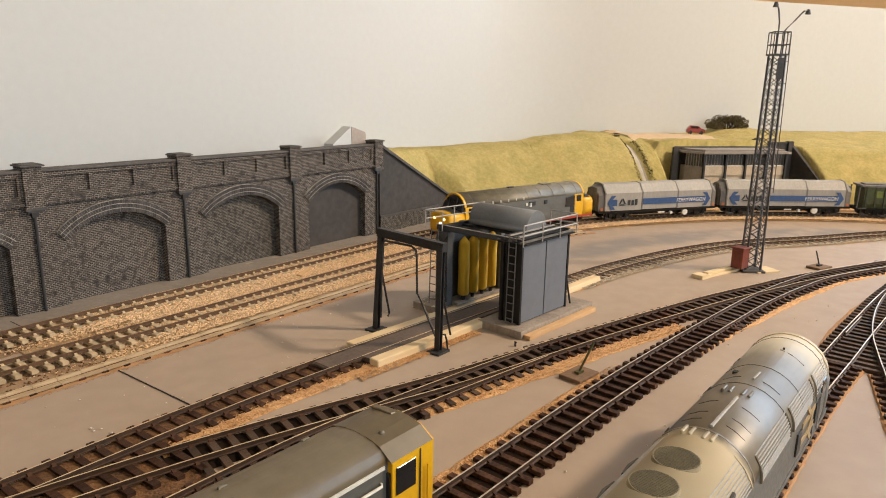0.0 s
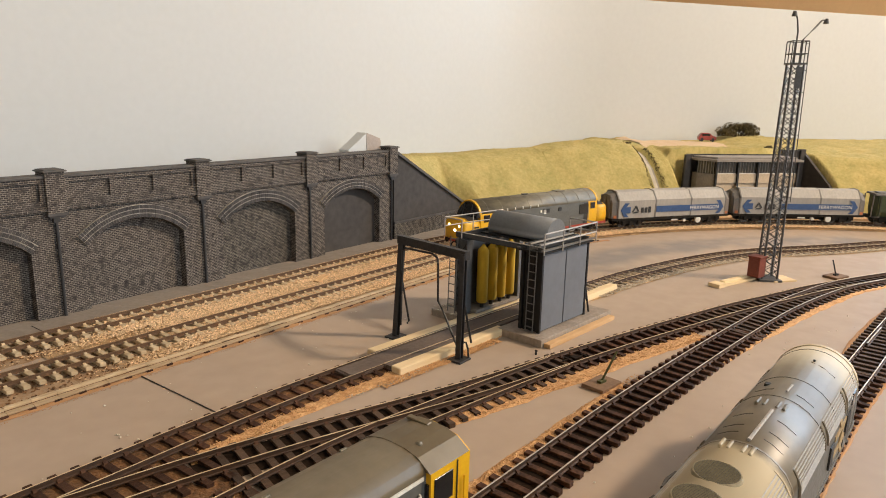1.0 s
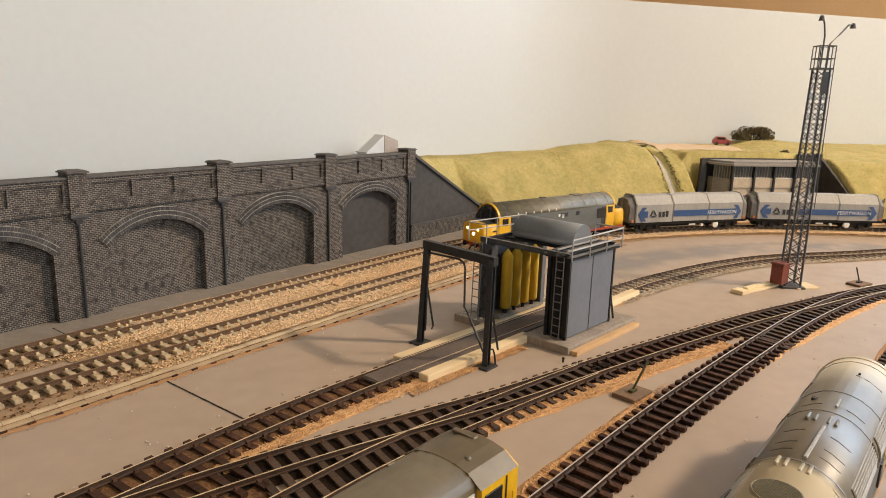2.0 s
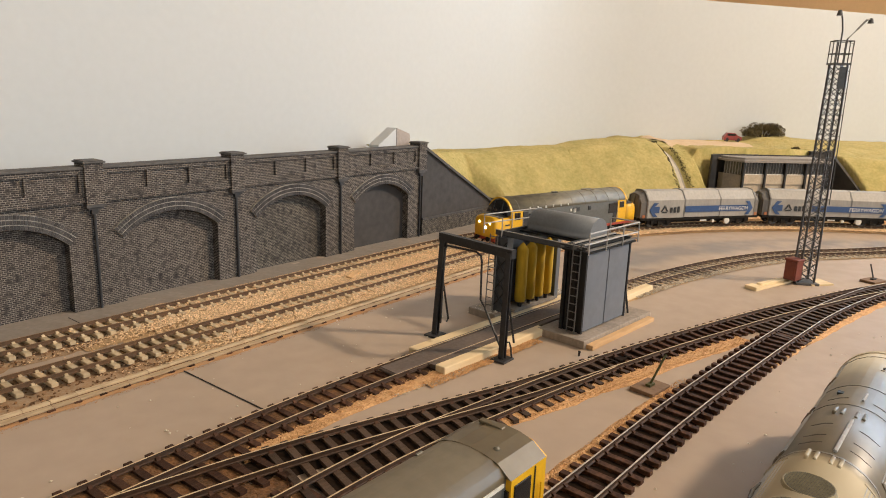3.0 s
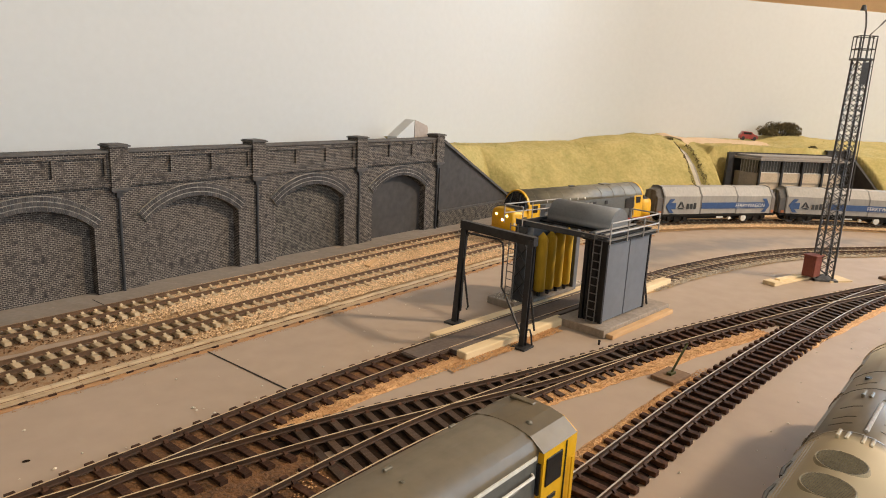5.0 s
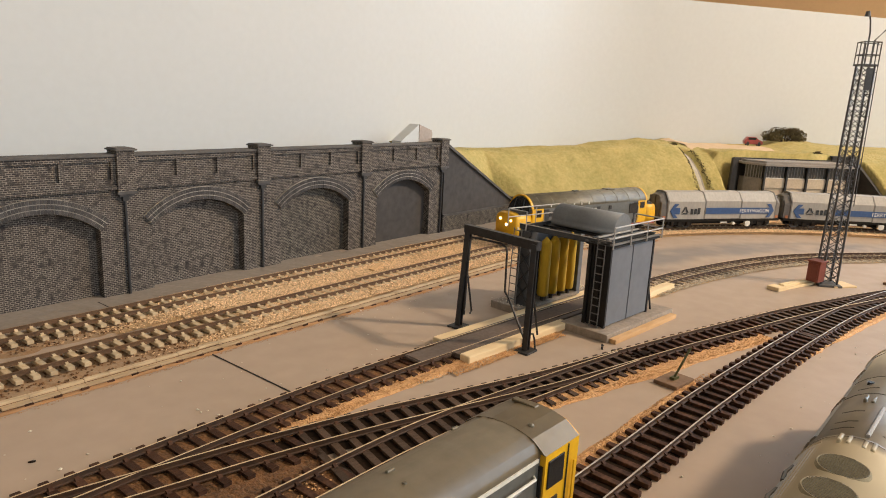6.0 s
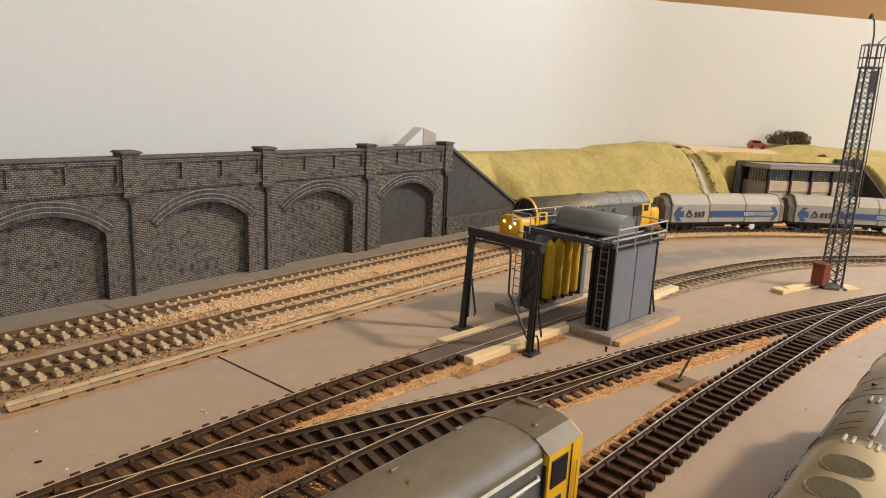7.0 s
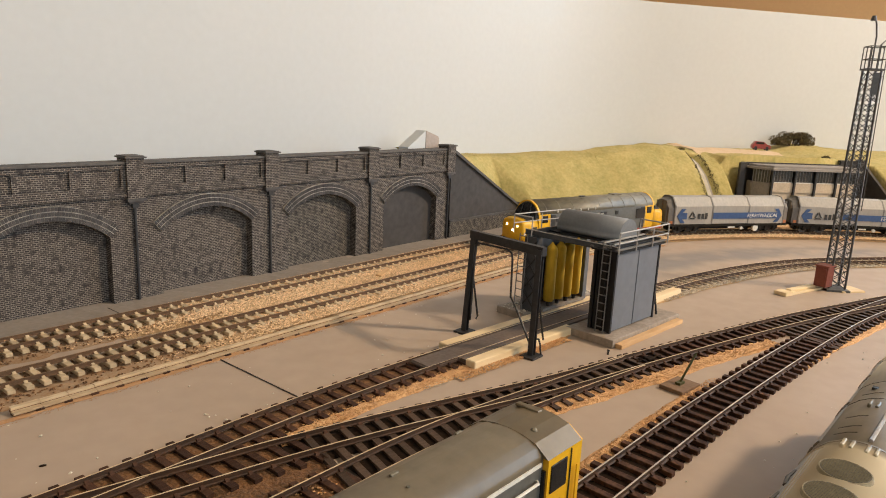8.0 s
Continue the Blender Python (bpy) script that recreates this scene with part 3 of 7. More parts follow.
def make_wall():
    wall = thing("retaining_wall", None, "dark grey moulded brick retaining wall with blind arches and parapet", "retaining wall", kind="structure")
    for k, (x0, x1) in enumerate(zip(PIERS, PIERS[1:])):
        bay = x1 - x0
        c = (x0 + x1) / 2 + 0.0004
        w = ARCH_W * bay / 0.1285
        n = 18
        xs = [c - w / 2 + w * i / n for i in range(n + 1)]
        bm = bmesh.new()
        prism(bm, [(x0, 0), (xs[0], 0)] + [(x, arch_z(x - c, w, SPRING, CROWN)) for x in xs] + [(xs[-1], 0), (x1, 0), (x1, 0.111), (x0, 0.111)], "y", 0.0, 0.0095)
        part("bay_wall", bm, BRICKWORK, wall)
        part("arch_infill", boxes((x0 + 0.004, x1 - 0.004, 0.0085, 0.015, 0, 0.100)), BRICKWORK if k < 4 else BRICKWORK_WORN if k < 5 else SLATE, wall)
        # three rings of small voussoirs, proud of the wall, in a pale mortar bed
        ring = bmesh.new()
        rise = CROWN - SPRING
        R = (w ** 2 / 4 + rise ** 2) / (2 * rise)
        half = math.asin(w / 2 / R) * 0.985
        cz = CROWN - R
        for band in range(3):
            ra = R + 0.0003 + band * 0.0037
            count = 42 + 2 * band
            for i in range(count):
                a0, a1 = -half + 2 * half * i / count + 0.0026, -half + 2 * half * (i + 1) / count - 0.0026
                prism(ring, [(c + math.sin(a) * r, cz + math.cos(a) * r) for a, r in ((a0, ra), (a1, ra), (a1, ra + 0.0030), (a0, ra + 0.0030))], "y", -0.0024 + 0.00008 * ((i * 7 + band) % 4), 0.004)
        tagged(part("arch_ring", ring, BRICK, wall), kind="stuff")
        bed = bmesh.new()
        turn = [-half + 2 * half * i / 24 for i in range(25)]
        prism(bed, [(c + math.sin(a) * (R + 0.0002), cz + math.cos(a) * (R + 0.0002)) for a in turn] + [(c + math.sin(a) * (R + 0.0109), cz + math.cos(a) * (R + 0.0109)) for a in turn[::-1]], "y", -0.0018, 0.0035)
        part("ring_mortar", bed, MORTAR, wall)
        # string course, parapet panels, coping
        part("string_course", boxes((x0, x1, -0.0036, 0.004, 0.0846, 0.0866), (x0, x1, -0.0026, 0.004, 0.0866, 0.0885)), BRICKWORK, wall)
        frame_rows = [(x0, x1, -0.0021, 0.004, 0.0886, 0.0922), (x0, x1, -0.0021, 0.004, 0.1058, 0.1092),
                      (x0, x0 + 0.088 * bay, -0.0021, 0.004, 0.0922, 0.1058), (x0 + 0.918 * bay, x1, -0.0021, 0.004, 0.0922, 0.1058)]
        for f in (0.352, 0.644):
            frame_rows.append((x0 + f * bay - 0.0019, x0 + f * bay + 0.0019, -0.0021, 0.004, 0.0922, 0.1058))
        part("parapet_frame", boxes(*frame_rows), BRICKWORK, wall)
        part("coping", boxes((x0, x1, -0.0034, 0.0118, 0.1093, 0.1114), bevel=0.0004), COPING, wall)
    for x in PIERS[1:]:
        pier = part("pier", boxes((x - 0.0070, x + 0.0070, -0.0050, 0.0105, 0.0825, 0.1140)), BRICKWORK, wall)
        part("pier_cap", boxes((x - 0.0086, x + 0.0086, -0.0066, 0.0112, 0.1140, 0.1152), (x - 0.0074, x + 0.0074, -0.0053, 0.0106, 0.1152, 0.1159), bevel=0.0003), COPING, pier)
        part("corbel", boxes((x - 0.0076, x + 0.0076, -0.0056, 0.004, 0.0806, 0.0826), (x - 0.0058, x + 0.0058, -0.0040, 0.004, 0.0790, 0.0806)), STONE, pier)
        pipe = tubes([(x - 0.0006, -0.0016, 0.0), (x - 0.0006, -0.0016, 0.077)], r=0.0012, sides=8)
        box(pipe, x - 0.0030, x + 0.0018, -0.0035, 0.001, 0.0752, 0.0790)
        part("downpipe", pipe, PIPE, wall, "black downpipe with a hopper head")
    # sloping wing wall at the end
    wing = thing("wing_wall", None, "smooth dark grey sloping wing wall with coping and end post", "retaining wall", kind="structure")
    bm = bmesh.new()
    prism(bm, [(0.2667, 0), (0.420, 0), (0.420, 0.0265), (0.2667, 0.1085)], "y", 0.0006, 0.011)
    part("face", bm, SLATE, wing)
    bm = bmesh.new()
    prism(bm, [(0.2667, 0.1075), (0.4205, 0.0255), (0.4205, 0.0287), (0.2667, 0.1112)], "y", -0.0022, 0.0115)
    part("coping", bm, STONE, wing)
    part("band", boxes((0.2667, 0.420, -0.0018, 0.002, 0.0195, 0.0220)), STONE, wing)
    part("plinth", boxes((0.2667, 0.420, -0.0008, 0.002, 0.0, 0.0195)), BRICKWORK_WORN, wing)
    part("end_post", boxes((0.420, 0.432, -0.004, 0.012, 0.0, 0.029), (0.4185, 0.4335, -0.0055, 0.0135, 0.029, 0.0315), bevel=0.0003), BRICKWORK_WORN, wing)


make_wall()


def rail_mesh(line, z0):
    """A rail with foot, web and head along a line of (x, y)."""
    prof = [(-0.0009, 0), (0.0009, 0), (0.0009, 0.0004), (0.00025, 0.0007), (0.00025, 0.0018), (0.00045, 0.0021), (0.00042, 0.0028), (-0.00042, 0.0028), (-0.00045, 0.0021), (-0.00025, 0.0018), (-0.00025, 0.0007), (-0.0009, 0.0004)]
    nrm = normals(line)[1]
    bm = bmesh.new()
    loft(bm, [[(p[0] + nv[0] * u, p[1] + nv[1] * u, z0 + v) for u, v in prof] for p, nv in zip(line, nrm)])
    return bm


def stretch(line, xa, xb):
    return line[(line[:, 0] >= xa) & (line[:, 0] <= xb)]


def sleeper_mesh(name, length, width, height, material):
    me = bpy.data.meshes.new(name)
    bm = boxes((-width / 2, width / 2, -length / 2, length / 2, 0, height), bevel=0.0002)
    bm.to_mesh(me)
    bm.free()
    me.materials.append(material)
    return me


def chairs_mesh(spots, z):
    """Small chairs that hold the rails: rows of (x, y, angle)."""
    vs, fs = [], []
    for x, y, a in spots:
        ca, sa = math.cos(a), math.sin(a)
        for side in (-1, 1):
            b = len(vs)
            for u, v, w in ((-1, 0.3, 0), (1, 0.3, 0), (1, 2.0, 0), (-1, 2.0, 0), (-0.8, 0.3, 1.5), (0.8, 0.3, 1.5), (0.8, 1.3, 0.9), (-0.8, 1.3, 0.9)):
                du, dv = u * 0.0011, side * v * 0.0011
                vs.append((x + ca * du - sa * dv, y + sa * du + ca * dv, z + w * 0.0008))
            fs += [(b + 0, b + 1, b + 5, b + 4), (b + 1, b + 2, b + 6, b + 5), (b + 2, b + 3, b + 7, b + 6), (b + 3, b + 0, b + 4, b + 7), (b + 4, b + 5, b + 6, b + 7)]
    me = bpy.data.meshes.new("chairs")
    me.from_pydata(vs, [], fs)
    return me


def make_track(label, line, rail_mat, z, pitch, sl_me, rails, skip=(), chair_mat=None, group="model railway tracks", jitter=0.012):
    """A track of sleepers and rails. rails: lines of each rail. skip: stretches of x without sleepers."""
    tr = thing("railway_track", None, label, "railway track", group, kind="structure")
    h = max(v.co.z for v in sl_me.vertices)
    rng = random.Random(len(label))
    d, nv = normals(line)
    s = np.concatenate([[0], np.cumsum(np.hypot(*np.diff(line, axis=0).T))])
    spots = []
    for u in np.arange(pitch / 2, s[-1], pitch):
        x, y = np.interp(u, s, line[:, 0]), np.interp(u, s, line[:, 1])
        if any(a <= x <= b for a, b in skip):
            continue
        ang = math.atan2(np.interp(u, s, d[:, 1]), np.interp(u, s, d[:, 0]))
        ob = part_of("sleeper", sl_me, None, tr)
        ob.matrix_basis = pose(x, y, z - 0.0003 * rng.random(), 0, 0, math.degrees(ang) + rng.gauss(0, 0.6))
        for o in (-GAUGE / 2, GAUGE / 2):
            spots.append((x - math.sin(ang) * o, y + math.cos(ang) * o, ang))
    for r in rails:
        ob = part("rail", rail_mesh(r, z + h - 0.0001), RAIL_RUST_SIDE if rail_mat is RAIL_RUST else RAIL_SIDE, tr)
        ob.data.materials.append(rail_mat)
        for p in ob.data.polygons:
            if p.normal.z > 0.9 and p.center.z > z + h + 0.0024:
                p.material_index = 1
    if chair_mat and spots:
        tagged(part_of("rail_chairs", chairs_mesh(spots, z + h), chair_mat, tr), kind="stuff")
    return tr


def timbers(tr, lines, xa, xb, pitch, material, z, height=0.0026, chair_mat=None):
    """Long turnout timbers under two lines between xa and xb."""
    bm = boxes((-0.0019, 0.0019, -0.5, 0.5, 0, height))
    me = bpy.data.meshes.new("timber")
    bm.to_mesh(me)
    bm.free()
    me.materials.append(material)
    spots = []
    for x in np.arange(xa, xb, pitch):
        ys = [at_x(l, x) for l in lines]
        i = np.argmin(abs(lines[0][:, 0] - x))
        d = normals(lines[0])[0][i]
        ang = math.atan2(d[1], d[0])
        hi, lo = max(ys) + 0.016, min(ys) - 0.016
        ob = part_of("timber", me, None, tr)
        mid = (hi + lo) / 2
        ob.matrix_basis = pose(x - math.tan(ang) * (mid - ys[0]), mid, z, 0, 0, math.degrees(ang)) @ Matrix.Diagonal((1, hi - lo, 1, 1))
        for y in (ys[0] + GAUGE / 2, min(ys) - GAUGE / 2):
            spots.append((x - math.tan(ang) * (y - ys[0]), y, ang))
    if chair_mat:
        tagged(part_of("rail_chairs", chairs_mesh(spots, z + height), chair_mat, tr), kind="stuff")


def both(line):
    return [shifted(line, GAUGE / 2), shifted(line, -GAUGE / 2)]


def make_tracks():
    wood = sleeper_mesh("sleeper", 0.032, 0.0038, 0.0026, SLEEPER_WOOD)
    conc = sleeper_mesh("sleeper", 0.031, 0.0040, 0.0024, SLEEPER_CONC)
    make_track("concrete-sleepered main line with rusty rails beside the arches", MAIN_BACK, RAIL_RUST, 0.0022, 0.0091, conc, both(MAIN_BACK), chair_mat=SLEEPER_CONC)
    make_track("concrete-sleepered main line with rusty rails and ballast", MAIN_FRONT, RAIL_RUST, 0.0022, 0.0091, conc, both(MAIN_FRONT), chair_mat=SLEEPER_CONC)
    a = make_track("dark-sleepered siding through the carriage washer", WASH_LINE, RAIL_BRASS, 0.0, 0.0104, wood, both(WASH_LINE), skip=((-0.9, -0.185), (-0.03, 2.0)), chair_mat=SLEEPER_WOOD)
    dusty = sleeper_mesh("sleeper", 0.032, 0.0038, 0.0026, DUSTY_SLEEPER)
    make_track("dusty half-buried siding beyond the carriage washer", stretch(WASH_LINE, 0.19, 2.0), RAIL_STEEL, 0.0, 0.0104, dusty, [], chair_mat=DUSTY_SLEEPER)
    timbers(a, [WASH_LINE, LINE_B], -0.42, -0.185, 0.0104, SLEEPER_WOOD, 0.0, chair_mat=SLEEPER_WOOD)
    b = make_track("dark-sleepered siding with tarnished rails and turnouts", LINE_B, RAIL_BRASS, 0.0002, 0.0098, wood, both(stretch(LINE_B, -0.34, 0.9)), skip=((-0.9, -0.186), (-0.19, 0.035), (0.185, 0.50)), chair_mat=SLEEPER_WOOD)
    timbers(b, [LINE_B, LINE_D], -0.186, 0.035, 0.0092, TURNOUT_WOOD, 0.0, chair_mat=SLEEPER_WOOD)
    timbers(b, [LINE_B, LINE_C], 0.19, 0.50, 0.0092, TURNOUT_WOOD, 0.0, chair_mat=SLEEPER_WOOD)
    make_track("dark-sleepered siding joining a turnout", LINE_D, RAIL_BRASS, 0.0001, 0.0104, wood, both(LINE_D), skip=((-0.187, 0.1),), chair_mat=SLEEPER_WOOD)
    make_track("dark-sleepered siding with bright steel rails", LINE_C, RAIL_STEEL, 0.0003, 0.0100, wood, both(LINE_C), skip=((0.185, 0.6),), chair_mat=SLEEPER_WOOD)
    e = make_track("dark-sleepered siding under the parked locomotive", LINE_E, RAIL_STEEL, 0.0, 0.0100, wood, both(LINE_E), skip=((0.145, 0.43),), chair_mat=SLEEPER_WOOD)
    timbers(e, [LINE_E, LINE_F], 0.148, 0.43, 0.0092, TURNOUT_WOOD, 0.0, chair_mat=SLEEPER_WOOD)
    guards = [shifted(stretch(LINE_E, 0.205, 0.262), GAUGE / 2 - 0.0024), shifted(stretch(LINE_F, 0.205, 0.262), -GAUGE / 2 + 0.0024)]
    make_track("dark-sleepered diverging siding beyond the locomotive", LINE_F, RAIL_STEEL, 0.0002, 0.0100, wood, both(LINE_F) + guards, skip=((0.140, 0.5),), chair_mat=SLEEPER_WOOD)


make_tracks()

# ---- things that lie on the board ----
U = pose(0.10, -0.2735, 0, 0, 0, -5.0)


def make_edging():
    edge = shifted(MAIN_FRONT, -0.0358)
    e = edge[(edge[:, 0] > -0.274) & (edge[:, 0] < 0.46)]
    rng = random.Random(5)
    step = 14
    group = "stripwood edging lengths beside the main line"
    for i in range(0, len(e) - step, step):
        a, b = e[i], e[i + step]
        ang = math.degrees(math.atan2(b[1] - a[1], b[0] - a[0]))
        L = float(np.hypot(*(b - a)))
        m = pose(a[0], a[1], 0, 0, 0, ang + rng.gauss(0, 0.15))
        t = thing("edging_strip", m, "weathered pale stripwood edging beside the main line ballast", "wood strip", group)
        # Brown filler paints the dark groove between upper and lower strip.
        part("packing", boxes((0.0002, L - 0.0002, -0.0036, 0.0004, 0.0, 0.0010), (0.0002, L - 0.0002, -0.0012, 0.0022, 0.0010, 0.0024)), EARTH, t)
        q = L / 4
        for k in range(4):
            u0, u1 = k * q + 0.0001, (k + 1) * q - 0.0001
            dz = rng.gauss(0, 0.00012)
            part("upper_strip", boxes((u0, u1, -0.0010, 0.0020, 0.0025 + dz, 0.0041 + dz), bevel=0.00015), PINE_DIRTY, t)
            dy = rng.gauss(0, 0.0002)
            part("lower_strip", boxes((u0, u1, -0.0050 + dy, -0.0006, 0.0009, 0.0022), bevel=0.00015), PINE_DIRTY, t)
            part("clip", boxes((u1 - 0.0035, u1 + 0.0005, -0.0060, -0.0034, 0.0001, 0.0013)), SLEEPER_WOOD, t)


make_edging()


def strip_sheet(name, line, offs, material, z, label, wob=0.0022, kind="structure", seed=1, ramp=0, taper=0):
    """A thin crumbled layer beside a track, with an uneven edge: offs are the two side offsets."""
    rng = random.Random(seed)
    nv = normals(line)[1]
    bm = bmesh.new()
    rows = []
    ph = rng.random() * 9
    for i, (p, q) in enumerate(zip(line, nv)):
        row = []
        for k in range(6):
            f = k / 5
            o = offs[0] + (offs[1] - offs[0]) * f * (min((i + 1) / taper, (len(line) - i) / taper, 1.0) if taper else 1.0)
            if k in (0, 5):
                o += wob * (noise.noise(Vector((i * 0.13 + ph, k, 0.3))) + 0.6 * noise.noise(Vector((i * 0.7 + ph, k, 1.3))))
            zz = z if 0 < k < 5 else 0.0002
            if ramp:
                zz = max(zz * min((i + 1) / ramp, 1.0), 0.0005)
            zz += (0.0007 * noise.noise(Vector((i * 0.9, k * 1.7, ph))) if 0 < k < 5 else 0)
            row.append((p[0] + q[0] * o, p[1] + q[1] * o, zz))
        rows.append(row)
    sheet(bm, rows)
    return tagged(part(name, bm, material), label, "ground cover", kind=kind)


def make_ground_cover():
    strip_sheet("cork_strip", stretch(shifted(WASH_LINE, 0), -0.20, 0.02), (-0.013, -0.0235), CORK, 0.0016, "crumbled orange cork underlay edge beside the wash siding", seed=2)
    strip_sheet("cork_strip", stretch(shifted(LINE_B, 0), -0.075, 0.165), (-0.012, -0.026), CORK, 0.0016, "crumbled orange cork underlay edge beside a turnout", seed=3)
    strip_sheet("cork_strip", stretch(LINE_C, 0.10, 0.56), (-0.0135, -0.0215), CORK, 0.0014, "crumbled orange cork underlay edge along the curve", seed=4, taper=40)
    strip_sheet("cork_strip", stretch(LINE_E, 0.10, 0.40), (0.0140, 0.0200), EARTH_ORANGE, 0.0006, "rusty brown underlay edge beside the loco siding", seed=41, wob=0.0007, taper=30)
    strip_sheet("cork_strip", stretch(LINE_E, -0.06, 0.150), (-0.0135, -0.0172), EARTH_ORANGE, 0.0010, "crumbled orange cork beside the loco siding", seed=42, wob=0.0012)
    strip_sheet("cork_strip", stretch(LINE_F, -0.06, 0.145), (0.0135, 0.0172), EARTH_ORANGE, 0.0010, "crumbled orange cork beside the diverging siding", seed=43, wob=0.0012)
    strip_sheet("cork_strip", stretch(LINE_C, -0.17, 0.03), (0.013, 0.0215), CORK, 0.0009, "crumbled orange cork beside the bright-railed siding", seed=5)
    strip_sheet("cork_strip", stretch(LINE_B, -0.33, -0.20), (0.0125, -0.019), EARTH, 0.0010, "rusty brown earth between the turnout sleepers", seed=6)
    strip_sheet("cork_strip", stretch(LINE_D, -0.36, -0.19), (0.016, -0.016), EARTH, 0.0011, "rusty brown earth between the siding sleepers", seed=7)
    strip_sheet("cork_strip", stretch(WASH_LINE, -0.40, -0.04), (0.0125, -0.015), EARTH, 0.0012, "rusty brown earth between the wash siding sleepers", seed=8)
    strip_sheet("cork_strip", stretch(LINE_D, -0.19, -0.06), (0.014, -0.014), GAP_BLACK, 0.0011, "black layer between the turnout timbers", seed=27)
    strip_sheet("cork_strip", stretch(LINE_C, -0.40, 0.50), (0.0125, -0.0130), GAP_BLACK, 0.0009, "black layer under the bright-railed siding", seed=9)
    strip_sheet("cork_strip", stretch(LINE_B, -0.20, 0.50), (0.0128, -0.0135), GAP_BLACK, 0.0008, "black layer under the curved siding", seed=10)
    strip_sheet("cork_strip", stretch(LINE_E, -0.30, 0.70), (0.0165, -0.0140), GAP_BLACK, 0.0010, "black layer under the loco siding", seed=11)
    strip_sheet("cork_strip", stretch(LINE_F, -0.05, 0.36), (0.014, -0.014), GAP_BLACK, 0.0008, "black layer under the diverging siding", seed=12)
    strip_sheet("cork_strip", stretch(shifted(MAIN_FRONT, -0.0415), -0.32, 0.45), (0.0020, -0.0030), EARTH_ORANGE, 0.0004, "thin line of brown dust along the edging", seed=13, wob=0.0012)
    strip_sheet("ballast_bed", stretch(shifted(MAIN_FRONT, 0.0), -0.158, 0.99), (-0.0300, 0.030), BALLAST_BED, 0.0030, "beige ballast bed under the front main line", seed=14, ramp=16)
    strip_sheet("ballast_bed", stretch(shifted(MAIN_BACK, 0.0), -0.180, 1.05), (-0.030, 0.0225), BALLAST_BED, 0.0028, "beige ballast bed under the back main line", seed=15, ramp=16)
    strip_sheet("ballast_bed", stretch(shifted(WASH_LINE, 0.0), 0.19, 0.86), (-0.022, 0.0165), BALLAST_BED, 0.0014, "pale grey ballast bed beyond the washer", seed=16)
    strip_sheet("track_dust", stretch(MAIN_FRONT, -0.50, -0.09), (0.0165, -0.0290), DUST, 0.0007, "brown dust on the bare board round the sleepers", seed=17, wob=0.004)
    strip_sheet("track_dust", stretch(MAIN_BACK, -0.50, -0.13), (0.0165, -0.0250), DUST, 0.0007, "brown dust on the bare board under the back line", seed=18, wob=0.005)
    strip_sheet("cork_strip", stretch(shifted(LINE_D, 0.019), -0.36, -0.19), (0.012, -0.012), EARTH, 0.0008, "rusty brown earth between the two sidings", seed=20)
    strip_sheet("paint_strip", np.stack([np.arange(-0.54, 0.43, 0.006), np.full(162, -0.015)], 1), (0.0250, -0.0185), GREY_STRIP, 0.0004, "greyer board strip at the arches' foot, wall shadow partly painted in", seed=45, wob=0.0004)
    strip_sheet("cork_strip", stretch(WASH_LINE, -0.06, 0.065), (-0.0215, -0.0300), CORK, 0.0008, "crumbled orange cork along the foot of the timber beam", seed=44, wob=0.0016, taper=10)
    bm = bmesh.new()
    for x, ya, yb in ((-0.155, -0.1565, -0.236), (-0.158, -0.008, -0.030)):
        box(bm, x - 0.0004, x + 0.0004, yb, ya, 0.0002, 0.0005)
    tagged(part("board_joint", bm, JOINT), "dark narrow joint line between the baseboard sheets", "joint", kind="structure")


make_ground_cover()


def stones(name, line, xa, xb, offs, count, size, z, material, label, seed, zf=None, fade=0.0):
    """Loose angular stones strewn along a line: one object of many small grains."""
    rng = np.random.RandomState(seed)
    l = stretch(line, xa, xb)
    nv = normals(l)[1]
    f = rng.rand(count) * (len(l) - 1)
    if fade:
        keep = rng.rand(count) < np.clip(f / (len(l) * fade), 0, 1)
        f = f[keep]
        count = len(f)
    i = f.astype(int)
    w = f - i
    p = l[i] * (1 - w[:, None]) + l[i + 1] * w[:, None]
    o = offs[0] + (offs[1] - offs[0]) * rng.rand(count)
    p = p + nv[i] * o[:, None]
    zz = (zf(o) if zf else np.full(count, z)) + rng.rand(count) * size * 0.3
    if fade and z > 0.002:
        zz = np.maximum(zz * np.clip((f + 1) / 16, 0, 1), 0.0009)
    base = np.array([(1, 0, 0), (-1, 0, 0), (0, 1, 0), (0, -1, 0), (0, 0, 1), (0, 0, -1)], float)
    tri = np.array([(0, 2, 4), (2, 1, 4), (1, 3, 4), (3, 0, 4), (2, 0, 5), (1, 2, 5), (3, 1, 5), (0, 3, 5)])
    sz = size * (0.5 + 0.8 * rng.rand(count, 1, 1))
    v = base[None] * (0.6 + 0.8 * rng.rand(count, 6, 1)) * sz
    ang = rng.rand(count) * 6.283
    ca, sa = np.cos(ang)[:, None], np.sin(ang)[:, None]
    v = np.stack([v[..., 0] * ca - v[..., 1] * sa, v[..., 0] * sa + v[..., 1] * ca, v[..., 2] * 0.6], -1)
    v += np.concatenate([p, zz[:, None]], 1)[:, None]
    tris = (tri[None] + 6 * np.arange(count)[:, None, None]).reshape(-1, 3)
    me = bpy.data.meshes.new(name)
    me.from_pydata(v.reshape(-1, 3).tolist(), [], tris.tolist())
    return tagged(part_of(name, me, material), label, "ballast", kind="stuff")


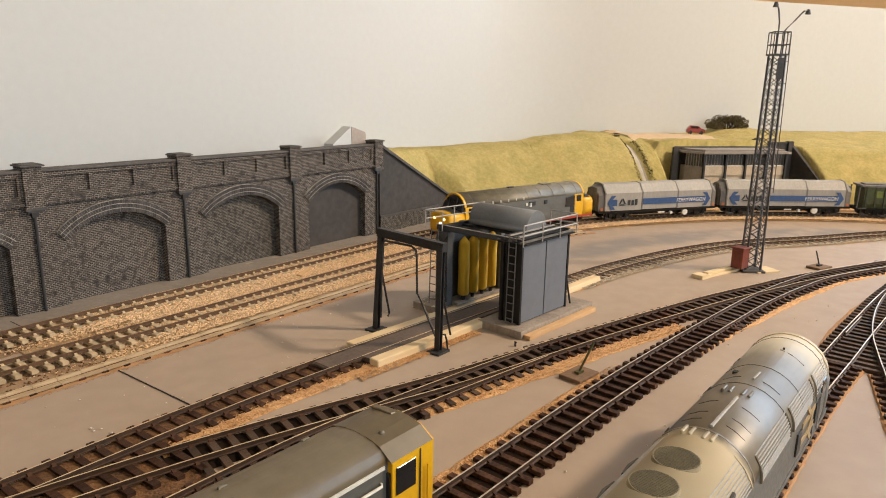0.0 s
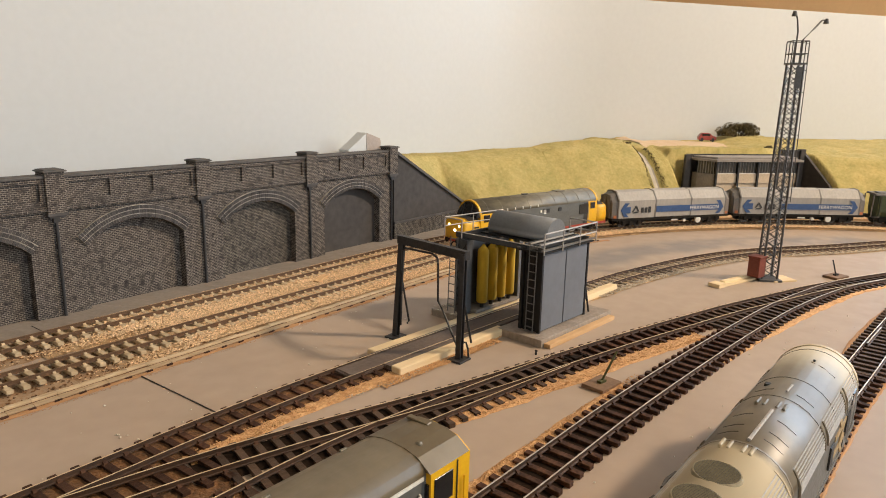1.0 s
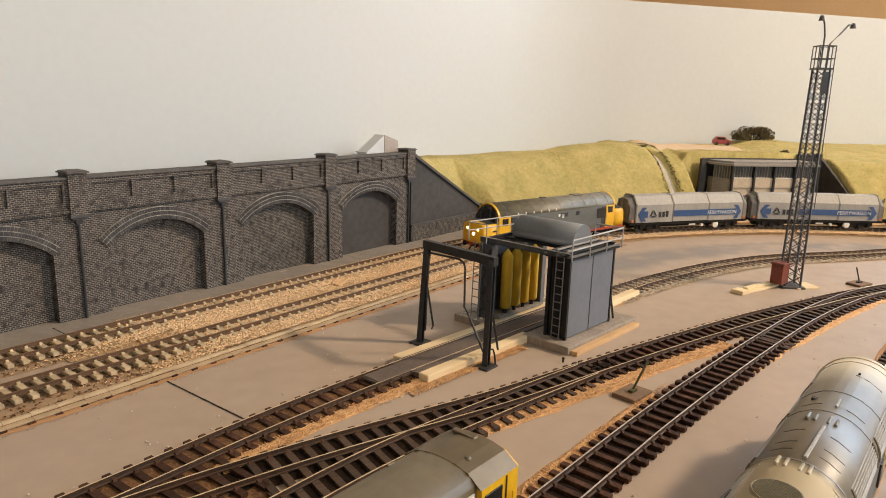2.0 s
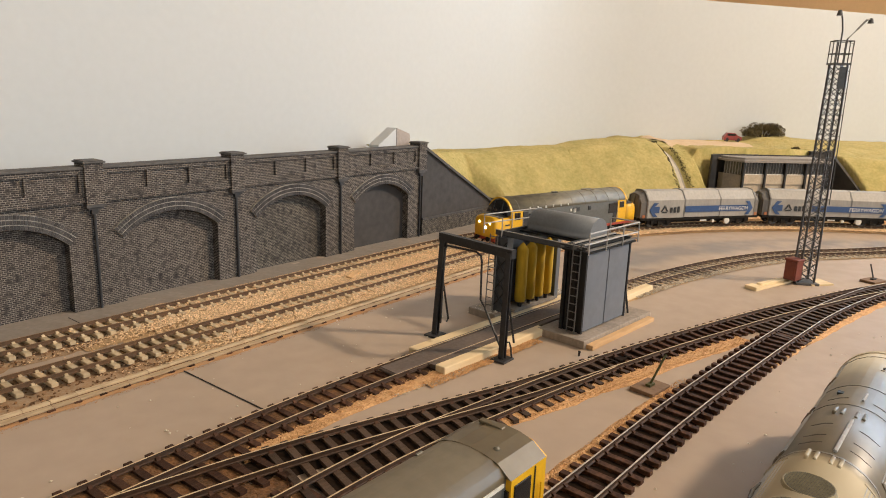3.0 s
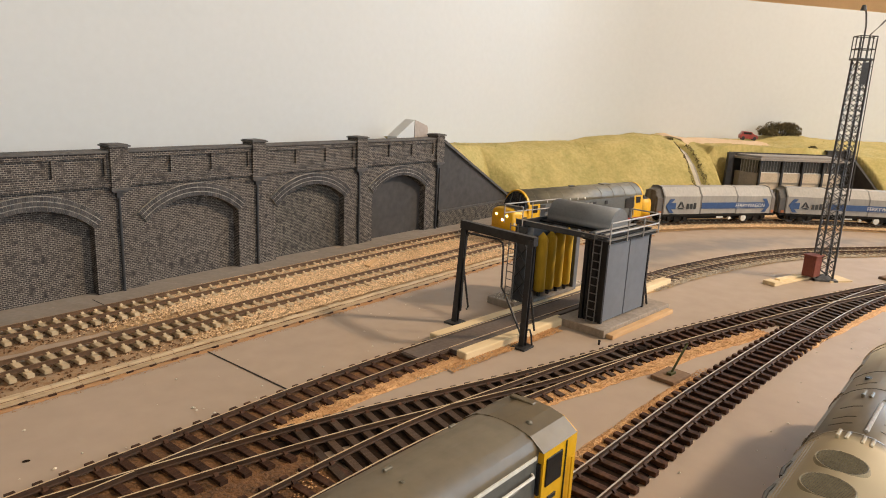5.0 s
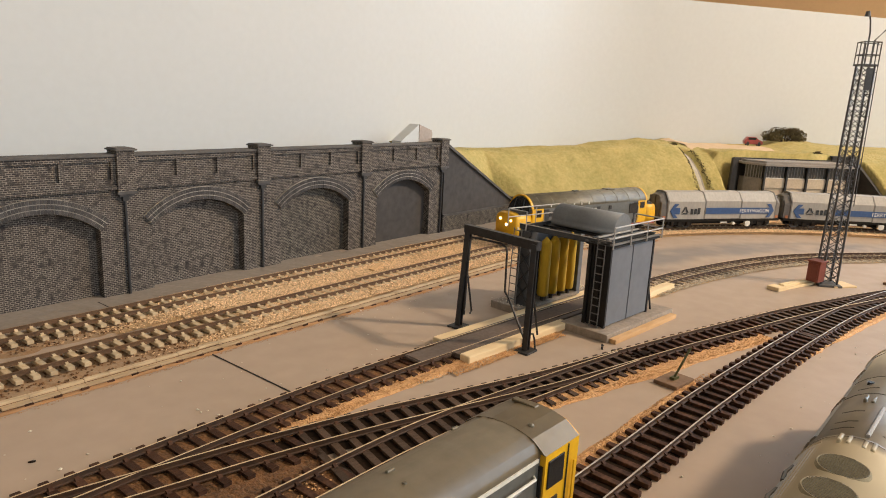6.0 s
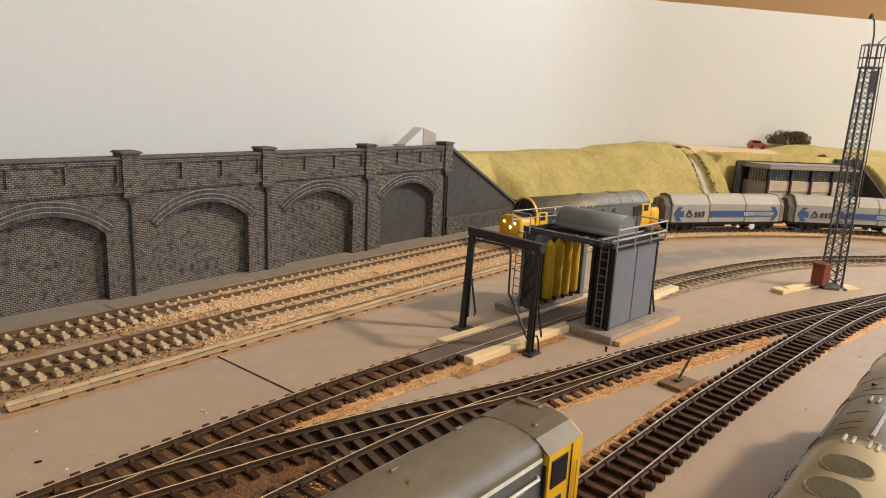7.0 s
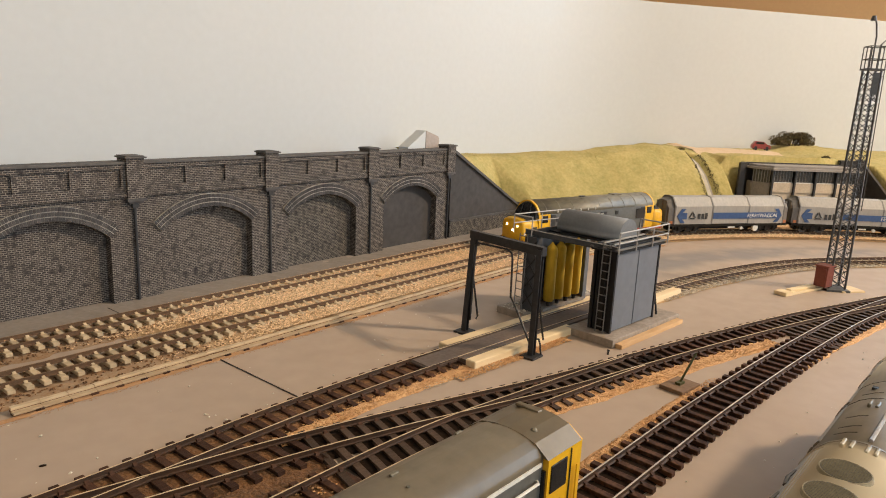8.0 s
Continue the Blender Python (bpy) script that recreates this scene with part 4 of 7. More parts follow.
def make_ballast():
    def main_z(o):
        on = np.abs(np.abs(o) - GAUGE / 2) < 0.0015
        return np.where(on, 0.0030, 0.0040)
    stones("ballast_stones", MAIN_FRONT, -0.158, 0.97, (-0.0305, -0.0100), 26000, 0.00080, 0.0039, BALLAST, "loose beige ballast stones on the main line shoulder", 1, fade=0.05)
    stones("ballast_stones", MAIN_FRONT, -0.158, 0.97, (0.0100, 0.030), 26000, 0.00080, 0.0039, BALLAST, "loose beige ballast stones between the main lines", 2, fade=0.05)
    stones("ballast_stones", MAIN_FRONT, -0.158, 0.97, (-0.0072, 0.0072), 16000, 0.00080, 0.0039, BALLAST, "loose beige ballast stones between the front rails", 3, fade=0.05)
    stones("ballast_stones", MAIN_BACK, -0.180, 0.97, (-0.029, -0.0100), 26000, 0.00080, 0.0039, BALLAST, "loose beige ballast stones beside the back main line", 4, fade=0.05)
    stones("ballast_stones", MAIN_BACK, -0.180, 0.97, (0.0100, 0.0215), 15000, 0.00056, 0.0034, BALLAST, "loose beige ballast stones towards the arches", 5, fade=0.05)
    stones("ballast_stones", MAIN_BACK, -0.180, 0.97, (-0.0072, 0.0072), 16000, 0.00080, 0.0039, BALLAST, "loose beige ballast stones between the back rails", 6, fade=0.05)
    stones("ballast_stones", WASH_LINE, 0.20, 0.80, (-0.0235, -0.0105), 7000, 0.0008, 0.0014, BALLAST_GREY, "loose pale grey ballast beside the curved siding", 7)
    stones("ballast_stones", WASH_LINE, 0.20, 0.80, (-0.007, 0.007), 6000, 0.0007, 0.0018, BALLAST_GREY, "loose pale grey ballast between the curved siding rails", 8)
    stones("ballast_stones", WASH_LINE, -0.10, 0.03, (-0.0265, -0.0215), 140, 0.0007, 0.0008, BALLAST_GREY, "spilled grey ballast crumbs beside the wash siding", 9)
    stones("cork_crumbs", WASH_LINE, -0.20, 0.02, (-0.013, -0.0235), 1500, 0.0005, 0.0016, CORK, "orange cork crumbs beside the wash siding", 10)
    stones("cork_crumbs", LINE_B, -0.075, 0.165, (-0.013, -0.0255), 2200, 0.0005, 0.0016, CORK, "orange cork crumbs beside the turnout", 11)
    stones("cork_crumbs", LINE_C, -0.17, 0.05, (0.014, 0.021), 900, 0.0005, 0.0010, CORK, "orange cork crumbs beside the bright-railed siding", 12)
    stones("board_crumbs", shifted(MAIN_FRONT, -0.08), -0.30, 0.10, (-0.05, 0.04), 60, 0.0008, 0.0003, CRUMB, "tiny pale crumbs scattered on the board", 13)
    stones("board_crumbs", shifted(LINE_C, -0.04), -0.20, 0.30, (-0.02, 0.02), 40, 0.0007, 0.0003, CRUMB, "tiny pale crumbs scattered beside the siding", 14)
    stones("stray_ballast", MAIN_FRONT, -0.205, -0.130, (-0.029, 0.028), 1100, 0.00058, 0.0010, BALLAST, "thinly scattered ballast stones at the end of the ballast", 31, fade=0.9)
    stones("stray_ballast", MAIN_BACK, -0.235, -0.160, (-0.024, 0.020), 900, 0.00058, 0.0010, BALLAST, "thinly scattered ballast stones by the arches", 32, fade=0.9)
    stones("dark_crumbs", MAIN_FRONT, -0.40, -0.06, (-0.029, 0.020), 1500, 0.0008, 0.0010, EARTH, "dark brown crumbs round the bare sleepers", 21)
    stones("dark_crumbs", MAIN_BACK, -0.40, -0.10, (-0.024, 0.018), 1200, 0.0008, 0.0010, EARTH, "dark brown crumbs under the back line", 22)
    stones("cork_crumbs", shifted(MAIN_FRONT, -0.0415), -0.34, 0.45, (0.0015, -0.0062), 2600, 0.00034, 0.0003, EARTH_ORANGE, "fine orange crumbs along the foot of the edging", 51)
    stones("plank_crumbs", WASH_LINE, -0.07, 0.05, (-0.022, -0.031), 1500, 0.0007, 0.0009, CORK, "orange cork crumbs beside the timber", 24)
    stones("sleeper_grit", LINE_D, -0.33, -0.20, (-0.015, 0.015), 500, 0.0006, 0.0016, CORK, "fine orange grit between dark sleepers", 15)


make_ballast()


# ---- carriage washer ----
def ladder(name, parent, base, height, width, material, along="y", lean=0.0, rungs=9):
    x, y, z = base
    dx, dy = (width / 2, 0) if along == "x" else (0, width / 2)
    rows = [[(x - dx, y - dy, z), (x - dx + lean, y - dy, z + height)], [(x + dx, y + dy, z), (x + dx + lean, y + dy, z + height)]]
    for i in range(rungs):
        f = (i + 0.7) / rungs
        rows.append([(x - dx + lean * f, y - dy, z + height * f), (x + dx + lean * f, y + dy, z + height * f)])
    return part(name, tubes(*rows, r=0.00045, sides=5), material, parent, "thin steel ladder")


def make_washer():
    w = thing("carriage_washer", U, "grey carriage washing plant with four yellow brushes and roof tank", "carriage washer")
    # plinths
    part("plinth", boxes((-0.0425, 0.060, -0.0575, -0.0175, 0.0, 0.0061), bevel=0.0003), PLINTH, w)
    part("plinth", boxes((-0.0435, 0.060, 0.0225, 0.050, 0.0, 0.0060), bevel=0.0003), PLINTH, w)
    part("timber_underlay", boxes((-0.0395, 0.0560, -0.0632, -0.0577, 0.0, 0.0034), bevel=0.0003), CORK_WOOD, w, "pale timber strip under the plinth")
    rng = random.Random(8)
    bm = bmesh.new()
    for k in range(260):
        u, v, r = rng.uniform(-0.044, 0.058), rng.choice((rng.uniform(0.0230, 0.0290), rng.uniform(0.034, 0.048))), rng.uniform(0.0002, 0.0007)
        box(bm, u - r, u + r * 1.3, v - r, v + r, 0.0060, 0.0060 + r * 1.2)
    tagged(part("debris", bm, CRUMB, w, "pale crumbs of debris"), kind="stuff")
    # right-hand cabinet: two panels on a frame; its unlit end is painted black
    z0, z1 = 0.0062, 0.0665
    cab = part("cabinet", boxes((-0.0300, 0.0320, -0.0460, -0.0300, z0, z1)), BLACK_STEEL, w)
    part("panel", boxes((-0.0292, 0.0004, -0.0475, -0.0461, z0 + 0.001, z1 - 0.001), bevel=0.0002), GREY_PANEL, cab, "blue-grey side panel")
    part("panel", boxes((0.0015, 0.0312, -0.0475, -0.0461, z0 + 0.001, z1 - 0.001), bevel=0.0002), GREY_PANEL, cab, "blue-grey side panel")
    part("corner_post", boxes((-0.0320, -0.0299, -0.0480, -0.0455, z0, z1 + 0.001)), BLACK_STEEL, cab)
    part("corner_post", boxes((-0.0320, -0.0299, -0.0315, -0.0290, z0, z1 + 0.003)), BLACK_STEEL, cab)
    part("corner_post", boxes((0.0318, 0.0336, -0.0480, -0.0455, z0, z1 + 0.001)), BLACK_STEEL, cab)
    part("end_rib", boxes((-0.0311, -0.0299, -0.0400, -0.0385, z0, z1)), BLACK_STEEL, cab)
    part("end_rib", boxes((-0.0311, -0.0299, -0.0340, -0.0325, z0, z1)), BLACK_STEEL, cab)
    ladder("ladder", cab, (-0.0345, -0.0405, z0), 0.066, 0.0064, RAILING_DARK, "y", 0.0010, 11)
    part("top_plate", boxes((-0.0335, 0.0370, -0.0500, -0.0275, z1 + 0.0002, z1 + 0.0014)), BLACK_STEEL, cab)
    for i in range(5):
        y = -0.0500 + 0.0052 * i
        part("walkway_slat", boxes((-0.0345, 0.038, y, y + 0.0024, z1 + 0.0022, z1 + 0.0032)), GREY_STEEL if i % 2 else RAILING_DARK, cab)
    rail = [[(-0.0345, -0.0505, z1 + 0.008), (0.0385, -0.0505, z1 + 0.008)], [(-0.0345, -0.0505, z1 + 0.0155), (0.0385, -0.0505, z1 + 0.0155)],
            [(0.0385, -0.0505, z1 + 0.0155), (0.0385, -0.026, z1 + 0.0155)], [(0.0385, -0.0505, z1 + 0.008), (0.0385, -0.026, z1 + 0.008)]]
    for x in (-0.0345, -0.010, 0.0142, 0.0385):
        rail.append([(x, -0.0505, z1), (x, -0.0505, z1 + 0.0155)])
    rail.append([(0.0385, -0.026, z1), (0.0385, -0.026, z1 + 0.0155)])
    part("handrail", tubes(*rail, r=0.0006), RAILING, cab, "pale grey handrail")
    part("brace", tubes([(0.0345, -0.044, z0 + 0.034), (0.0430, -0.046, z0)], [(0.0345, -0.030, z0 + 0.034), (0.0430, -0.030, z0)], r=0.0009), GREY_STEEL, cab)
    # left-hand brush stand
    st = part("brush_stand", boxes((-0.034, 0.031, 0.0305, 0.0325, 0.006, 0.066), (-0.034, 0.031, 0.0225, 0.0325, 0.0648, 0.0672)), GREY_MID, w)
    part("post", boxes((-0.0355, -0.0330, 0.0205, 0.0325, 0.006, 0.0665), (-0.0330, -0.0285, 0.0205, 0.0230, 0.006, 0.0665)), GREY_MID, st)
    part("post", boxes((0.0290, 0.0340, 0.0160, 0.0182, 0.006, 0.0672), (0.0318, 0.0340, 0.0182, 0.0325, 0.006, 0.0672)), GREY_PANEL, st)
    lat = []
    for i in range(4):
        za, zb = 0.010 + i * 0.0135, 0.0235 + i * 0.0135
        lat += [[(-0.0363, 0.020, za), (-0.0363, 0.031, zb)], [(-0.0363, 0.031, za), (-0.0363, 0.020, zb)]]
    part("lattice", tubes(*lat, r=0.0007), GREY_STEEL, st)
    ladder("ladder", st, (-0.0385, 0.0330, 0.006), 0.062, 0.0075, RAILING_DARK, "y", 0.0020, 10)
    part("head_plate", boxes((-0.028, 0.0295, 0.0265, 0.0300, 0.0560, 0.0645)), GREY_PANEL, st)
    part("drip_tray", boxes((-0.028, 0.0300, 0.0150, 0.030, 0.0060, 0.0085)), CONCRETE, st)
    for i in range(4):
        u = -0.0172 + 0.0121 * i
        bm = bmesh.new()
        rings = []
        for z, r in ((0.0128, 0.0038), (0.0140, 0.0046), (0.0552, 0.0046), (0.0572, 0.0040), (0.0614, 0.0004)):
            rings.append([(u + r * math.cos(a), 0.0185 + r * math.sin(a), z) for a in [math.pi * 2 * k / 14 for k in range(14)]])
        loft(bm, rings)
        br = part("brush", bm, BRUSH, st, "upright yellow bristle brush")
        for p in br.data.polygons:
            p.use_smooth = abs(p.normal.z) < 0.3
        bm = bmesh.new()
        disc_cyl(bm, (u, 0.0185, 0.0085), (0, 0, 1), 0.0016, 0.0055, 10)
        part("spindle", bm, GREY_STEEL, br)
    rail = [[(-0.036, 0.044, 0.082), (0.030, 0.036, 0.082)], [(-0.036, 0.044, 0.075), (0.030, 0.036, 0.075)], [(-0.036, 0.044, 0.0672), (-0.036, 0.044, 0.082)], [(-0.010, 0.036, 0.0672), (-0.010, 0.036, 0.082)],
            [(0.030, 0.036, 0.0672), (0.030, 0.036, 0.082)], [(-0.036, 0.044, 0.082), (-0.036, 0.026, 0.082)], [(-0.036, 0.026, 0.0672), (-0.036, 0.026, 0.082)]]
    part("handrail", tubes(*rail, r=0.0005), RAILING, st, "pale grey handrail")
    # bridge between them, with the tank
    for u0 in (-0.0330, 0.0300):
        part("cross_beam", boxes((u0, u0 + 0.0008, -0.0480, 0.0345, 0.0672, 0.0712), (u0, u0 + 0.0030, -0.0480, 0.0345, 0.0704, 0.0712), (u0, u0 + 0.0030, -0.0480, 0.0345, 0.0672, 0.0678)), GREY_MID, w)
    for v0 in (-0.0340, 0.0290):
        part("side_beam", boxes((-0.0300, 0.0300, v0, v0 + 0.0022, 0.0672, 0.0708)), GREY_STEEL, w)
    for k in range(4):
        part("grating_slat", boxes((-0.0296, 0.0298, -0.0315 - 0.0042 * k, -0.0297 - 0.0042 * k, 0.0709 + 0.0007 * (k % 2), 0.0717 + 0.0007 * (k % 2))), RAILING if k % 2 else GREY_MID, w)
    part("deck", boxes((-0.0085, 0.0215, -0.0340, 0.0330, 0.0676, 0.0688)), BLACK_STEEL, w)
    part("beam_edge", boxes((-0.0333, -0.0326, -0.0482, 0.0347, 0.0712, 0.0717)), RAILING, w)
    bm = bmesh.new()
    prof = [(0.0, 0.0), (0.0, 0.0030)] + [(0.0132 - 0.0132 * math.cos(a), 0.0030 + 0.0132 * math.sin(a)) for a in [math.pi * k / 16 for k in range(17)]] + [(0.0264, 0.0)]
    prism(bm, [(-0.0060 + u, 0.0697 + z) for u, z in prof], "y", -0.0335, 0.0235)
    tank = part("tank", bm, GREY_TANK, w, "rounded grey roof tank", smooth=False)
    for p in tank.data.polygons:
        p.use_smooth = abs(p.normal.y) < 0.5 and p.normal.z > -0.5


make_washer()


def make_pads():
    for a, b, v0, v1, z, mm, lab, m in ((-0.140, 0.132, 0.0125, 0.0210, 0.0050, PINE, "bare pale timber sleeper wall beside the wash siding", U),
                                        (-0.150, -0.037, -0.0220, -0.0136, 0.0058, PINE, "bare pale timber beam with worn corners beside the wash siding", U),
                                        (0.052, 0.138, -0.0220, -0.0136, 0.0058, PINE, "short pale timber beam beyond the washer", U)):
        t = part("timber_beam", boxes((a, b, v0, v1, 0.0, z), bevel=0.0006), mm)
        t.matrix_basis = m
        tagged(t, lab, "timber beam", "timber beams along the wash siding")
    pad = thing("wash_pad", U, "dark grey rubbery wash pad laid between the rails", "wash pad")
    part("ramp", boxes((-0.179, -0.150, -0.0075, 0.0075, 0.0034, 0.0050), (-0.178, -0.150, -0.0073, 0.0074, 0.0051, 0.0056), bevel=0.0002), RUBBER, pad)
    part("channel", boxes((-0.150, 0.110, -0.0081, 0.0081, 0.0005, 0.0052), bevel=0.0002), RUBBER, pad)
    part("side_pad", boxes((-0.150, 0.110, -0.0137, -0.0092, 0.0005, 0.0051)), RUBBER, pad)
    part("side_pad", boxes((-0.150, 0.110, 0.0092, 0.0124, 0.0005, 0.0050)), RUBBER, pad)


make_pads()


def make_gantry():
    g = thing("spray_gantry", None, "dark grey steel spray gantry frame straddling the siding", "gantry")
    L, R = Vector((0.003, -0.2315, 0)), Vector((-0.0035, -0.2945, 0))
    for p, s in ((L, 1), (R, -1)):
        leg = bmesh.new()
        quarter = [(0.0019, 0.0020), (0.0013, 0.0020), (0.0013, 0.0004)]
        right = [(x, y) for x, y in quarter]
        outline = right + [(-x, y) for x, y in right[::-1]] + [(-x, -y) for x, y in right] + [(x, -y) for x, y in right[::-1]]
        prism(leg, [(p.x + x, p.y + y) for x, y in outline], "z", 0.0012, 0.0745)
        bmesh.ops.transform(leg, matrix=Matrix.Translation(p) @ Matrix.Rotation(radians(5.0 if s > 0 else 1.5), 4, "Y") @ Matrix.Translation(-p), verts=leg.verts)
        l = part("leg", leg, GREY_STEEL, g)
        part("foot_plate", boxes((p.x - 0.0065, p.x + 0.0065, p.y - 0.0055, p.y + 0.0055, 0.0, 0.0014), bevel=0.0002), GREY_STEEL, l)
    beam = bmesh.new()
    d = (R - L)
    box(beam, -0.0022, 0.0022, -0.003, d.length + 0.003, 0.0705, 0.0765)
    a = math.atan2(d.y, d.x)
    bmesh.ops.transform(beam, matrix=Matrix.Translation((L.x + 0.0065, L.y, 0)) @ Matrix.Rotation(a - math.pi / 2 - 0.05, 4, "Z"), verts=beam.verts)
    part("beam", beam, GREY_STEEL, g)
    part("spray_pipe", tubes([(0.0045, -0.2350, 0.010), (0.0065, -0.2350, 0.066), (0.0065, -0.2370, 0.0685), (0.004, -0.2640, 0.0690), (0.0035, -0.2685, 0.067), (0.0035, -0.2695, 0.063), (0.0035, -0.2700, 0.036), (0.0030, -0.2760, 0.028), (-0.001, -0.2910, 0.008)], r=0.0008), GREY_STEEL, g)
    part("brace", tubes([(0.0075, -0.2315, 0.052), (0.0165, -0.2330, 0.010), (0.0145, -0.2330, 0.008)], r=0.0008), GREY_STEEL, g)
    part("brace", tubes([(-0.0010, -0.2945, 0.046), (0.0100, -0.2950, 0.009)], r=0.0008), GREY_STEEL, g)
    part("drain_loop", tubes([(0.0, -0.2950, 0.012), (0.0015, -0.2965, 0.012), (0.0022, -0.2975, 0.008), (0.0022, -0.2985, 0.0015)], r=0.0007), GREY_STEEL, g)


make_gantry()


# ---- lighting mast ----
def make_mast():
    base = Vector((0.379, -0.4085, 0.0))
    m = pose(base.x, base.y, 0, 0.3, 0.3, 32)
    mast = thing("lighting_mast", m, "tall dark grey lattice yard lighting mast with twin lamps", "lighting mast")
    hb, ht, H = 0.0075, 0.0057, 0.2130

    def w(z):
        return hb + (ht - hb) * z / H
    corners = [(-1, -1), (1, -1), (1, 1), (-1, 1)]
    for cx, cy in corners:
        bm = tubes([(cx * w(0.002), cy * w(0.002), 0.002), (cx * w(H), cy * w(H), H)], r=0.00115, sides=4)
        part("leg", bm, MAST_GREY, mast)
    n = 22
    for i in range(4):
        a, b = corners[i], corners[(i + 1) % 4]
        for k in range(n):
            za, zb = 0.003 + (H - 0.004) * k / n, 0.003 + (H - 0.004) * (k + 1) / n
            pa, qa = (a[0] * w(za), a[1] * w(za), za), (b[0] * w(za), b[1] * w(za), za)
            pb, qb = (a[0] * w(zb), a[1] * w(zb), zb), (b[0] * w(zb), b[1] * w(zb), zb)
            part("brace_bar", tubes([pa, qb], r=0.00040, sides=4), MAST_GREY, mast)
            part("brace_bar", tubes([qa, pb], r=0.00040, sides=4), MAST_GREY, mast)
    # platform and cage
    pf = part("platform", boxes((-0.0079, 0.0079, -0.0079, 0.0079, H, H + 0.0016)), MAST_GREY, mast)
    for z in (H + 0.010, H + 0.0215):
        part("cage_ring", tubes([(x * 0.0074, y * 0.0074, z) for x, y in corners + corners[:1]], r=0.0005, sides=5), MAST_GREY, pf)
    for x, y in corners + [(0, -1), (-1, 0), (0, 1), (1, 0)]:
        part("cage_bar", tubes([(x * 0.0074, y * 0.0074, H + 0.001), (x * 0.0074, y * 0.0074, H + 0.0215)], r=0.0005, sides=5), MAST_GREY, pf)
    # Added ladder in paler grey, painting the lit look of the lattice's right face.
    pole = [[(0.0022, -0.0040, 0.004), (0.0018, -0.0030, H)], [(-0.0022, -0.0040, 0.004), (-0.0018, -0.0030, H)]]
    for k in range(30):
        z = 0.008 + (H - 0.012) * k / 29
        y = -0.0040 + 0.0010 * z / H
        pole.append([(-0.0021, y, z), (0.0021, y, z)])
    part("inner_ladder", tubes(*pole, r=0.00045, sides=4), GREY_PANEL, mast, "added inner ladder, paler grey for the lattice's lit face")
    part("hatch", boxes((-0.0062, -0.0054, -0.0050, 0.0010, H - 0.022, H - 0.002)), MAST_GREY, mast)
    # cable run up one corner
    side = [[(0.0030, -0.0142, 0.080), (0.0030, -0.0118, H + 0.020), (0.0030, -0.0078, H + 0.0205)]]
    for k in range(7):
        z = 0.085 + k * 0.0205
        side.append([(0.0030, -w(z), z), (0.0030, -0.0142 + 0.0024 * (z - 0.080) / (H - 0.060), z)])
    part("cable_run", tubes(*side, r=0.00045, sides=5), MAST_GREY, mast)
    for s, pts in ((1, [(-0.0060, 0.0040, H), (-0.0060, 0.0040, H + 0.030), (-0.0090, 0.0070, H + 0.040), (-0.0095, 0.0090, H + 0.0455), (-0.0110, 0.0110, H + 0.0465)]),
                   (2, [(0.0050, -0.0062, H), (0.0050, -0.0062, H + 0.0240), (0.0120, -0.0180, H + 0.0350), (0.0165, -0.0260, H + 0.0430), (0.0190, -0.0310, H + 0.0438)])):
        arm = part("lamp_arm", tubes(pts, r=0.0008), MAST_GREY, mast)
        ex, ey, ez = pts[-1]
        bm = bmesh.new()
        disc_cyl(bm, (ex, ey, ez - 0.0035), (0, 0, 1), 0.0028, 0.0045, 10, 0.0016)
        part("lamp_head", bm, MAST_GREY, arm)
    part("base_plate", boxes((-0.0125, 0.0125, -0.0110, 0.0110, 0.0, 0.0022), bevel=0.0003), MAST_GREY, mast)
    t = part("timber_offcut", boxes((-0.010, 0.0165, -0.0105, 0.0095, 0, 0.0024), bevel=0.0003), PINE)
    t.matrix_basis = pose(0.3835, -0.4165, -0.0008, 0, 0, -38)
    tagged(t, "pale timber offcut under the lighting mast", "timber offcut")
    t = part("timber_strip", boxes((-0.040, 0.040, -0.0055, 0.0055, 0, 0.0022), (-0.026, 0.040, -0.0015, 0.0040, 0.0022, 0.0042), (-0.042, -0.030, -0.0062, 0.0062, 0, 0.0038), bevel=0.0003), PINE)
    t.matrix_basis = pose(0.349, -0.3885, 0, 0, 0, -18)
    tagged(t, "pale bare timber strip lying beside the mast", "timber strip")
    c = thing("relay_cabinet", pose(0.3665, -0.4005, 0.0042, 0, 0, -16), "small rust-red relay cabinet on the timber strip", "cabinet")
    part("body", boxes((-0.0065, 0.0065, -0.0060, 0.0060, 0, 0.0200), bevel=0.0004), RED_BOX, c)
    part("lid", boxes((-0.0075, 0.0075, -0.0070, 0.0070, 0.0200, 0.0216), bevel=0.0004), RED_BOX, c)
    part("door", boxes((-0.0072, -0.0066, -0.0048, 0.0048, 0.0015, 0.0185)), RED_BOX, c)


make_mast()


